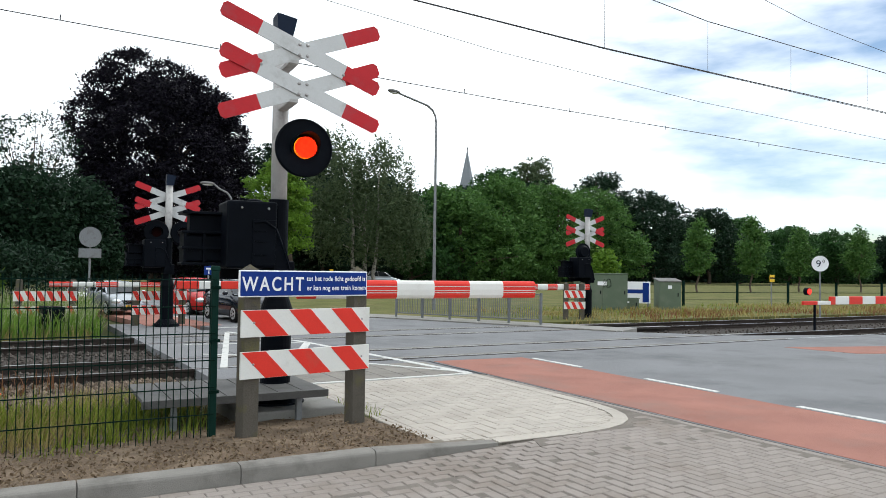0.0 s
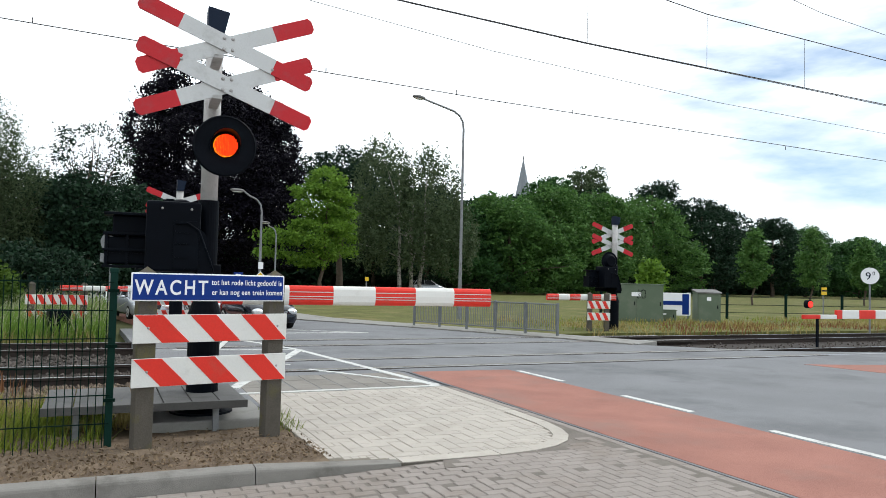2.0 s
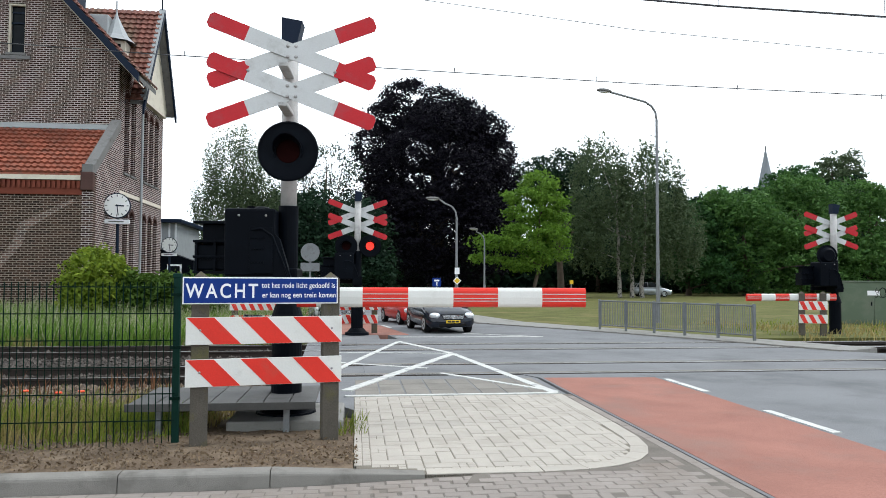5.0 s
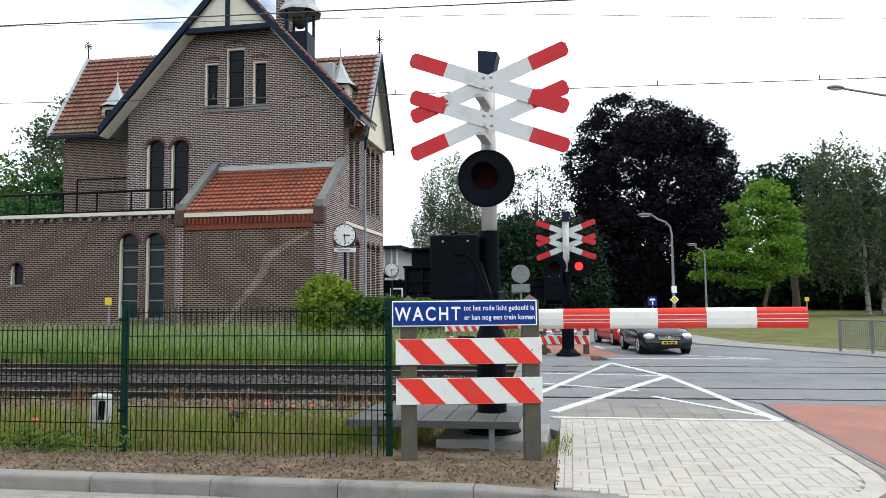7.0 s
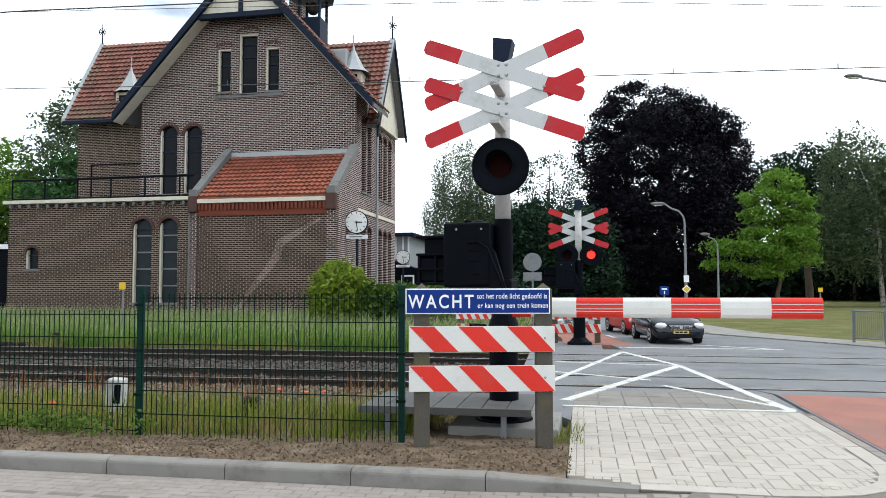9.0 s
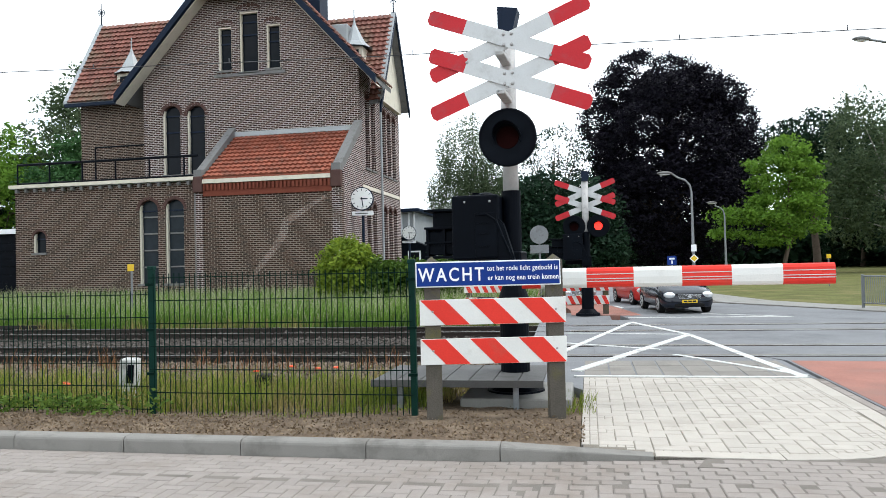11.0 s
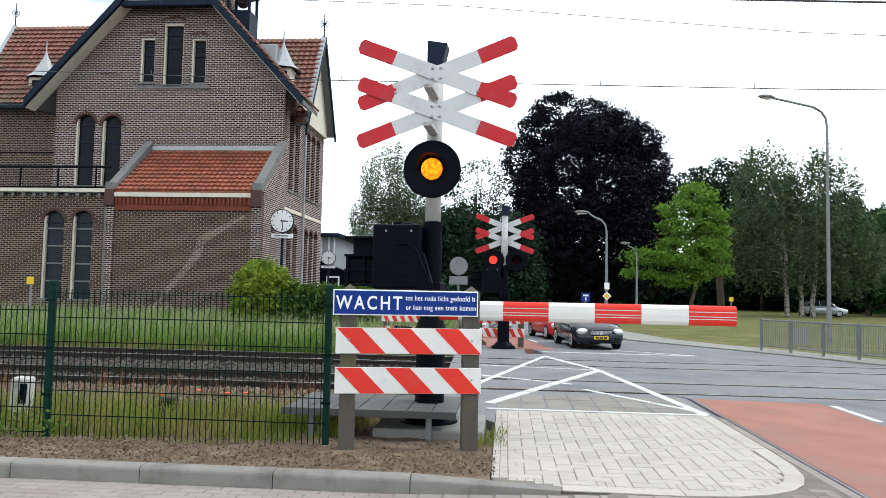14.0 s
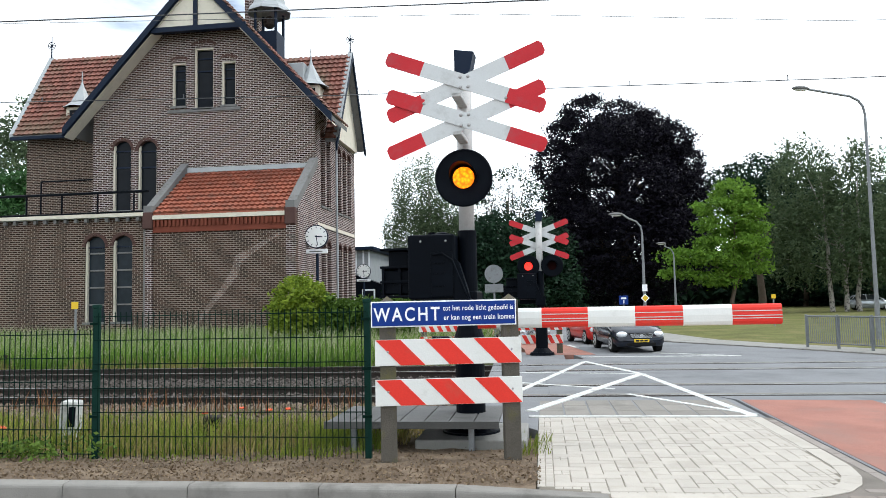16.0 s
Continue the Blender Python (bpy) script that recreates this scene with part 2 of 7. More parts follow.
BALLAST = surface("ballast_stone", (0.09, 0.078, 0.069), 0.93, vary=0.2, scale=4, fine=90, bump=0.5, island=0.5)
BANK_STONE = surface("brown_bank_stone", (0.165, 0.128, 0.098), 0.93, vary=0.2, scale=4, fine=90, bump=0.5, island=0.6)
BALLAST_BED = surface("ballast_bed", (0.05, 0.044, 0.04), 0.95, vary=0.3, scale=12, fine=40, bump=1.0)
RAIL_SIDE = surface("rusty_rail", (0.028, 0.019, 0.015), 0.8, 0.2, vary=0.25, scale=5)
RAIL_TOP = surface("worn_rail_head", (0.42, 0.42, 0.43), 0.3, 0.9, vary=0.1)
SLEEPER = surface("dark_sleeper", (0.03, 0.026, 0.023), 0.9, vary=0.25, scale=5)
PANEL = surface("crossing_panel", (0.22, 0.205, 0.185), 0.92, vary=0.14, scale=2, fine=90, bump=0.4, stain=(0.155, 0.145, 0.13), stain_scale=1.5, per_piece=0.08)
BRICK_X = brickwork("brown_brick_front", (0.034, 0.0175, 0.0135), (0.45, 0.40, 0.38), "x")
# older brick of the annexes; its darker tone also paints the wing's shade
BRICK_OLD_AND_SHADED = brickwork("old_and_shaded_brown_brick", (0.031, 0.0175, 0.0125), (0.27, 0.222, 0.19), "x")
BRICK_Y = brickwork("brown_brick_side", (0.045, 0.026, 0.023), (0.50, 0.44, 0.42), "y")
BRICK_RED = surface("red_brick_corbel", (0.17, 0.05, 0.032), 0.85, vary=0.25, per_piece=0.15)
BRICK_TRIM = surface("arch_brick", (0.085, 0.048, 0.042), 0.85, vary=0.2)
TILE = surface("red_roof_tile", (0.25, 0.072, 0.04), 0.75, vary=0.25, scale=3, fine=40, bump=0.2, per_piece=0.22, stain=(0.13, 0.06, 0.042), stain_scale=1.8, stain_at=(0.5, 0.72))
TILE_REST = surface("weathered_roof_tile", (0.18, 0.066, 0.048), 0.75, vary=0.2, scale=1.2, fine=30, bump=0.2, island=0.35, stain=(0.125, 0.095, 0.06), stain_scale=0.6, stain_at=(0.48, 0.68))
ZINC = surface("weathered_zinc", (0.33, 0.35, 0.36), 0.55, 0.3, vary=0.15, scale=2)
COPING = surface("grey_coping", (0.17, 0.168, 0.165), 0.9, vary=0.15, scale=3, stain=(0.105, 0.10, 0.095), stain_scale=3)
CREAM = surface("cream_paint", (0.62, 0.57, 0.47), 0.6, vary=0.08, scale=2, stain=(0.48, 0.44, 0.36), stain_scale=2)
NAVY = surface("dark_blue_paint", (0.008, 0.015, 0.032), 0.55, vary=0.15, spec=0.12)
WINDOW = glass("dark_window_glass", (0.006, 0.008, 0.011), 0.06)
LEADED = glass("leaded_glass", (0.02, 0.026, 0.032), 0.15)
BARK = surface("bark", (0.09, 0.07, 0.055), 0.95, vary=0.3, scale=3, fine=25, bump=0.8)
BIRCH_BARK = surface("birch_bark", (0.30, 0.28, 0.25), 0.9, vary=0.2, scale=3, stain=(0.05, 0.045, 0.04), stain_scale=4, stain_at=(0.5, 0.6))
BEECH_LEAF = leaves_material("copper_beech_leaf", (0.0010, 0.0009, 0.0030), (0.0075, 0.0058, 0.0135), 0.05)
LIME_LEAF = leaves_material("light_green_leaf", (0.036, 0.095, 0.010), (0.21, 0.36, 0.05), 0.4)
GREEN_LEAF = leaves_material("mid_green_leaf", (0.009, 0.034, 0.012), (0.062, 0.145, 0.042), 0.25)
FRESH_LEAF = leaves_material("fresh_green_leaf", (0.018, 0.06, 0.014), (0.12, 0.235, 0.06), 0.3)
BIRCH_LEAF = leaves_material("birch_leaf", (0.026, 0.05, 0.022), (0.125, 0.165, 0.085), 0.3)
DARK_LEAF = leaves_material("dark_green_leaf", (0.0035, 0.013, 0.0085), (0.022, 0.052, 0.025), 0.15)
HEDGE_LEAF = leaves_material("hedge_leaf", (0.06, 0.11, 0.012), (0.28, 0.36, 0.04), 0.35)
CLIPPED_LEAF = leaves_material("clipped_hedge_leaf", (0.02, 0.05, 0.008), (0.11, 0.18, 0.03), 0.3)
GRASS = leaves_material("grass_blade", (0.045, 0.085, 0.010), (0.30, 0.34, 0.055), 0.3)
MEADOW = leaves_material("meadow_blade", (0.04, 0.095, 0.010), (0.25, 0.39, 0.075), 0.4)
SEED_GRASS = leaves_material("seed_head", (0.26, 0.27, 0.15), (0.54, 0.53, 0.36), 0.35)
DRY_GRASS = leaves_material("dry_grass_blade", (0.17, 0.13, 0.045), (0.42, 0.35, 0.14), 0.3)
RUST_GRASS = leaves_material("reddish_sorrel", (0.12, 0.05, 0.025), (0.25, 0.13, 0.06), 0.3)
CABINET = surface("green_cabinet_paint", (0.085, 0.12, 0.075), 0.55, vary=0.1, scale=2, stain=(0.12, 0.14, 0.1), stain_scale=2)
LAMP_OFF = surface("dark_red_lens", (0.010, 0.0016, 0.0016), 0.7, vary=0.3, scale=20, bump=0.05, spec=0.03)
LAMP_ON = glowing("lit_lens_core", ((1.0, 0.50, 0.008), (1.0, 0.16, 0.002)), 1.5)
# glow of the fins added to the large lens for its red side view
LAMP_FIN = glowing("lit_added_fin", ((1.0, 0.05, 0.012), (1.0, 0.02, 0.006)), 1.2)
LAMP_RED = glowing("lit_small_red_lens", ((1.0, 0.04, 0.02), (1.0, 0.015, 0.01)), 1.8)
YELLOW = surface("yellow_plate", (0.72, 0.47, 0.01), 0.5, vary=0.06)
RUBBER = surface("tyre_rubber", (0.012, 0.012, 0.012), 0.85, vary=0.2, moving=True)
CAR_BLACK = surface("black_car_paint", (0.007, 0.010, 0.019), 0.12, vary=0.1, bump=0, moving=True)
CAR_RED = surface("red_car_paint", (0.42, 0.015, 0.012), 0.2, vary=0.05, bump=0, moving=True)
CAR_WHITE = surface("white_car_paint", (0.7, 0.71, 0.72), 0.2, vary=0.03, bump=0, moving=True)
CAR_SILVER = surface("silver_car_paint", (0.42, 0.45, 0.48), 0.25, 0.5, vary=0.05, bump=0, moving=True)
CAR_GLASS = surface("car_glass", (0.02, 0.024, 0.028), 0.05, vary=0.1, bump=0, moving=True)
CHROME = surface("chrome", (0.7, 0.71, 0.72), 0.15, 1.0, vary=0.03, bump=0, moving=True)
HEADLIGHT = surface("headlight_glass", (0.75, 0.78, 0.8), 0.1, 0.3, vary=0.05, bump=0, moving=True)
CLOCK_WHITE = surface("clock_face", (0.82, 0.82, 0.8), 0.4, vary=0.02, bump=0)


# ---- mesh helpers ----
def part(name, bm, material, parent=None, label="", smooth=False):
    me = bpy.data.meshes.new(name)
    bm.to_mesh(me)
    bm.free()
    me.materials.append(material)
    if smooth:
        me.shade_smooth()
    ob = new(name, me)
    if parent:
        ob.parent = parent
    if label:
        tagged(ob, label)
    return ob


def mesh_from(name, verts, faces, material, parent=None, label=""):
    me = bpy.data.meshes.new(name)
    me.from_pydata([tuple(v) for v in verts], [], [tuple(q) for q in faces])
    me.materials.append(material)
    ob = new(name, me)
    if parent:
        ob.parent = parent
    if label:
        tagged(ob, label)
    return ob


def thing(name, label, category, group="", kind="", m=None):
    ob = new(name)
    ob.empty_display_size = 0.2
    if m is not None:
        ob.matrix_basis = m
    return tagged(ob, label, category, group, kind)


def box(bm, lo, hi, m=None, bevel=0.0):
    r = bmesh.ops.create_cube(bm, size=1.0)
    vs = r["verts"]
    c = Vector([(a + b) / 2 for a, b in zip(lo, hi)])
    s = [b - a for a, b in zip(lo, hi)]
    for v in vs:
        v.co = Vector((v.co.x * s[0], v.co.y * s[1], v.co.z * s[2])) + c
    if bevel:
        es = list({e for v in vs for e in v.link_edges})
        r2 = bmesh.ops.bevel(bm, geom=es, offset=bevel, segments=2, affect="EDGES", profile=0.5)
        vs = list({v for fc in r2["faces"] for v in fc.verts} | {v for v in vs if v.is_valid})
    if m is not None:
        bmesh.ops.transform(bm, matrix=m, verts=vs)
    return vs


def new_box(lo, hi, m=None, bevel=0.0):
    bm = bmesh.new()
    box(bm, lo, hi, m, bevel)
    return bm


def rod(bm, a, b, r, r2=None, seg=12, caps=True):
    a, b = Vector(a), Vector(b)
    d = b - a
    m = Matrix.Translation((a + b) / 2) @ d.to_track_quat("Z", "Y").to_matrix().to_4x4()
    bmesh.ops.create_cone(bm, cap_ends=caps, segments=seg, radius1=r, radius2=r if r2 is None else r2, depth=d.length, matrix=m)


def new_rod(a, b, r, r2=None, seg=12):
    bm = bmesh.new()
    rod(bm, a, b, r, r2, seg)
    return bm


def prism(bm, pts, lo, hi, axis="z"):
    """A flat outline, drawn out from lo to hi along an axis."""
    def at(p, h):
        return {"z": (p[0], p[1], h), "y": (p[0], h, p[1]), "x": (h, p[0], p[1])}[axis]
    a = [bm.verts.new(at(p, lo)) for p in pts]
    b = [bm.verts.new(at(p, hi)) for p in pts]
    bm.faces.new(a)
    bm.faces.new(list(reversed(b)))
    for i in range(len(pts)):
        j = (i + 1) % len(pts)
        bm.faces.new((a[j], a[i], b[i], b[j]))
    bmesh.ops.recalc_face_normals(bm, faces=bm.faces)
    return bm


def new_prism(pts, lo, hi, axis="z"):
    return prism(bmesh.new(), pts, lo, hi, axis)


def ball(bm, centre, r, squash=(1, 1, 1), seg=12):
    bmesh.ops.create_uvsphere(bm, u_segments=seg, v_segments=max(6, seg // 2), radius=r,
                              matrix=Matrix.Translation(centre) @ Matrix.Diagonal((*squash, 1)))


def lettering(name, text, size, m, material, parent=None, depth=0.002, spacing=1.0, width=None, bold=0.0):
    cu = bpy.data.curves.new(name, "FONT")
    cu.body, cu.size, cu.extrude, cu.space_character, cu.offset = text, size, depth, spacing, bold
    tmp = new(name + "_source", cu)
    bpy.context.view_layer.update()
    me = bpy.data.meshes.new_from_object(tmp)
    bpy.data.objects.remove(tmp)
    me.materials.clear()
    me.materials.append(material)
    if width:
        span = max(v.co.x for v in me.vertices) - min(v.co.x for v in me.vertices)
        m = m @ Matrix.Diagonal((width / span, 1, 1, 1))
    ob = new(name, me)
    ob.matrix_basis = m
    if parent:
        ob.parent = parent
    return ob

# ---- ground, roads, pavement ----
def structure(name, bm, material, label, category):
    return tagged(part(name, bm, material), label, category, kind="structure")


def ground_sheet():
    xs = sorted(set([-900, -400, -200, -120, 120, 200, 400, 900] + list(range(-80, 81, 4))))
    ys = sorted(set([-400, -150, -60, 150, 250, 450, 900] + list(range(-30, 121, 3)) + [9.5, 10.6, 11.2]))
    verts, faces = [], []
    for y in ys:
        for x in xs:
            z = -0.16
            if x < -1 and 20 < y < 60:
                z += min(0.4, (y - 20) * 0.06)
            verts.append((x, y, z))
    w = len(xs)
    for j in range(len(ys) - 1):
        for i in range(w - 1):
            faces.append((j * w + i, j * w + i + 1, (j + 1) * w + i + 1, (j + 1) * w + i))
    ob = mesh_from("ground", verts, faces, GROUND)
    tagged(ob, "rough grassy ground with bare patches", "ground", kind="structure")


ground_sheet()

# asphalt road running over the crossing and bending away behind it
road_pts = [(6.76, -40), (6.76, 11.45), (6.4, 12.2), (3.9, 12.2), (3.75, 19.6), (4.9, 19.7), (4.3, 24), (2.6, 30), (0.9, 38), (-1.0, 46), (-5, 56), (-11, 66), (-18, 76),
            (-10, 80), (-2, 70), (3, 58), (5.8, 47), (7.0, 40), (7.6, 34), (8.3, 27.1), (9.8, 24.8), (11.3, 22.4), (13.8, 17.8), (14.9, 15.4), (17.4, 13.2), (26, 10.5), (60, 6), (60, -40)]
structure("road", new_prism(road_pts, -0.2, 0.0), ASPHALT, "worn grey asphalt road over the level crossing", "road")
structure("cycle_lane", new_prism([(6.80, -40), (6.80, 11.42), (8.66, 11.3), (8.66, -40)], -0.1, 0.004), RED_ASPHALT, "red asphalt cycle lane along the road", "cycle lane")
structure("cycle_lane_beyond", new_prism([(3.3, 21.6), (5.0, 21.2), (5.3, 21.3), (4.9, 24), (3.9, 30), (2.4, 38), (0.4, 46), (-3.6, 56), (-5.0, 56), (-1.2, 46), (0.8, 38), (2.4, 30), (3.2, 24)], -0.15, 0.006), RED_ASPHALT,
          "red asphalt cycle lane beyond the tracks", "cycle lane")


def line_marks():
    laid = []
    def stroke(pts, w, name="road_marking"):
        bm = bmesh.new()
        for a, b in zip(pts, pts[1:]):
            laid.append(a)
            a, b = Vector((*a, 0)), Vector((*b, 0))
            d = (b - a).normalized()
            s = Vector((-d.y, d.x, 0)) * w / 2
            a, b = a - d * w * 0.3, b + d * w * 0.3
            prism(bm, [(p.x, p.y) for p in (a - s, b - s, b + s, a + s)], -0.02, 0.008 + 0.0007 * (len(laid) % 9))
        structure(name, bm, ROAD_PAINT, "worn white paint line on the road", "road marking")
    for y0, y1 in ((11.05, 9.7), (8.1, 6.8), (5.5, 4.2), (2.9, 1.6), (0.3, -1.0)):
        stroke([(8.76, y0), (8.76, y1)], 0.11)
    stroke([(3.62, 9.75), (6.55, 9.75)], 0.1)
    stroke([(3.62, 10.3), (5.84, 15.5)], 0.16)
    stroke([(4.85, 18.8), (5.84, 15.5), (6.55, 9.85)], 0.14)
    stroke([(5.2, 12.15), (6.6, 9.95)], 0.1)
    stroke([(3.2, 12.0), (4.85, 18.8)], 0.12)
    stroke([(3.3, 14.0), (5.0, 12.9)], 0.1)
    stroke([(3.3, 16.0), (5.84, 15.55)], 0.08)
    stroke([(4.9, 20.35), (9.0, 20.2)], 0.14)
    stroke([(7.0, 21.6), (9.0, 20.2)], 0.12)
    for k in range(6):
        y = 24.5 + 3.2 * k
        stroke([(5.0 - 0.17 * (y - 24), y), (5.0 - 0.17 * (y - 22.7), y + 1.3)], 0.1)


line_marks()

# pavement in front, dipping along the raised kerb
def pavement_height(x, y):
    t = min(1.0, max(0.0, (x - 2.6) / 2.6))
    return -0.095 + 0.095 * t * t * (3 - 2 * t)


ISLAND = [(3.74, 5.84), (4.27, 5.73), (4.31, 5.57), (5.3, 5.55), (5.7, 5.6), (6.0, 5.7), (6.25, 5.87), (6.42, 6.1), (6.53, 6.38), (6.6, 6.8), (6.62, 7.6), (6.62, 9.72), (3.72, 9.72)]


def inside(p, poly):
    hit = False
    for (x0, y0), (x1, y1) in zip(poly, poly[1:] + poly[:1]):
        if (y0 > p[1]) != (y1 > p[1]) and p[0] < x0 + (p[1] - y0) / (y1 - y0) * (x1 - x0):
            hit = not hit
    return hit


structure("island_bed", new_prism(ISLAND, -0.2, -0.005), JOINT_PALE, "sanded bed of the pale paved island", "pavement")
def front_bed():
    verts, faces = [], []
    xs = [-14 + 0.5 * i for i in range(43)]
    xs = [x for x in xs if x < 6.74] + [6.75]
    ys = [-12, -6, 0, 3, 4.5, 5.2, 5.66]
    for y in ys:
        for x in xs:
            verts.append((x, y, pavement_height(x, y) - 0.005))
    w = len(xs)
    for j in range(len(ys) - 1):
        for i in range(w - 1):
            faces.append((j * w + i, j * w + i + 1, (j + 1) * w + i + 1, (j + 1) * w + i))
    tagged(mesh_from("pavement", verts, faces, JOINT_GREY), "sanded bed of the grey paved footway", "pavement", kind="structure")


front_bed()

# bare soil strip behind the kerb
def soil_strip():
    rng = np.random.default_rng(4)
    verts, faces = [], []
    nx, ny = 90, 18
    for j in range(ny + 1):
        for i in range(nx + 1):
            x = -14 + 17.715 * i / nx
            y = 5.77 + 2.83 * j / ny
            z = 0.02 - 0.10 * max(0, (y - 6.2)) / 2.4 - 0.05 * (x < 1.5) * min(1, max(0, y - 6.6)) + rng.normal(0, 0.008)
            verts.append((x, y, z))
    for j in range(ny):
        for i in range(nx):
            a = j * (nx + 1) + i
            faces.append((a, a + 1, a + nx + 2, a + nx + 1))
    tagged(mesh_from("verge", verts, faces, SOIL), "bare brown soil strip behind the kerb", "ground", kind="structure")


soil_strip()
structure("crossing_apron", new_prism([(3.4, 9.3), (3.715, 8.7), (3.72, 9.72), (6.7, 9.72), (6.7, 11.46), (6.4, 12.3), (4.4, 12.3), (4.4, 22.6), (2.4, 22.6), (2.75, 11.9), (2.8, 9.4)], -0.2, -0.006), ASPHALT, "worn asphalt apron beside the tracks", "pavement")
structure("grass_far", new_prism([(11.45, 22.6), (13.1, 19.5), (80, 19.4), (200, 60), (200, 200), (-10, 200), (-8, 82), (0, 70), (5, 58), (7.6, 47), (8.6, 40), (8.9, 34), (9.2, 27.4), (10.2, 24.9)], -0.2, -0.02), LAWN,
          "mown lawn behind the road", "lawn")
structure("footway_far", new_prism([(8.45, 27.1), (9.95, 24.8), (11.45, 22.4), (13.95, 17.8), (15.05, 15.4), (16.2, 16.0), (15.0, 18.5), (12.7, 23.1), (11.3, 25.5), (10.2, 27.8), (9.2, 34.2), (7.75, 34.2)], -0.2, 0.02), CONCRETE,
          "grey footway behind the far kerb", "pavement")
structure("corner_bed", new_prism([(4.6, 5.3), (6.755, 5.3), (6.755, 9.72), (6.3, 9.72)], -0.2, -0.007), JOINT_GREY, "sanded bed at the corner of the footway", "pavement")
structure("cycle_lane_right", new_prism([(15.5, 10.6), (22, 8.6), (40, 5.5), (40, 4.0), (21.5, 7.2), (15.8, 9.0)], -0.1, 0.004), RED_ASPHALT, "red asphalt cycle lane on the far side of the road", "cycle lane")

# ---- kerb ----
def kerbs():
    row = thing("kerb", "raised grey concrete kerb along the footway", "kerb", kind="structure")
    edges = [3.05 - 1.18 * i for i in range(13, -1, -1)]
    prof = [(5.62, -0.25), (5.625, 0.005), (5.631, 0.024), (5.645, 0.037), (5.665, 0.043), (5.77, 0.046), (5.78, -0.25)]
    for a, b in zip(edges, edges[1:]):
        part("kerbstone", new_prism(prof, a + 0.004, b - 0.004, "x"), KERB, row)
    bm = bmesh.new()
    a = [bm.verts.new((3.054, y, z)) for y, z in prof]
    b = [bm.verts.new((4.3, y - 0.06, min(z, -0.002))) for y, z in prof]
    bm.faces.new(a), bm.faces.new(list(reversed(b)))
    for i in range(len(prof)):
        j = (i + 1) % len(prof)
        bm.faces.new((a[j], a[i], b[i], b[j]))
    bmesh.ops.recalc_face_normals(bm, faces=bm.faces)
    part("kerbstone", bm, KERB, row)
    # flat edging round the island
    rim = thing("island_edging", "flat pale concrete edging round the paved island", "kerb", kind="structure")
    pts = [Vector(p) for p in ISLAND[2:12]]
    inner = []
    for i, p in enumerate(pts):
        d = (pts[min(i + 1, len(pts) - 1)] - pts[max(i - 1, 0)]).normalized()
        inner.append(p + Vector((-d.y, d.x)) * 0.165)
    for i in range(len(pts) - 1):
        o0, o1, n0, n1 = pts[i], pts[i + 1], inner[i], inner[i + 1]
        quad = [o0.lerp(o1, 0.008), o0.lerp(o1, 0.992), n0.lerp(n1, 0.992), n0.lerp(n1, 0.008)]
        part("edging_stone", new_prism([tuple(q) for q in quad], -0.15, 0.003), PAVER_LIGHT, rim)
    far = thing("far_kerb", "low dark kerb along the far side of the road", "kerb", kind="structure")
    pts = [(7.6, 34), (8.3, 27.1), (9.8, 24.8), (11.3, 22.4), (13.8, 17.8), (14.9, 15.4)]
    for (x0, y0), (x1, y1) in zip(pts, pts[1:]):
        d = Vector((x1 - x0, y1 - y0, 0)).normalized()
        nrm = Vector((d.y, -d.x, 0)) * -0.14
        part("kerbstone", new_prism([(x0, y0), (x1, y1), (x1 - nrm.x, y1 - nrm.y), (x0 - nrm.x, y0 - nrm.y)], -0.2, 0.035), KERB, far)


kerbs()


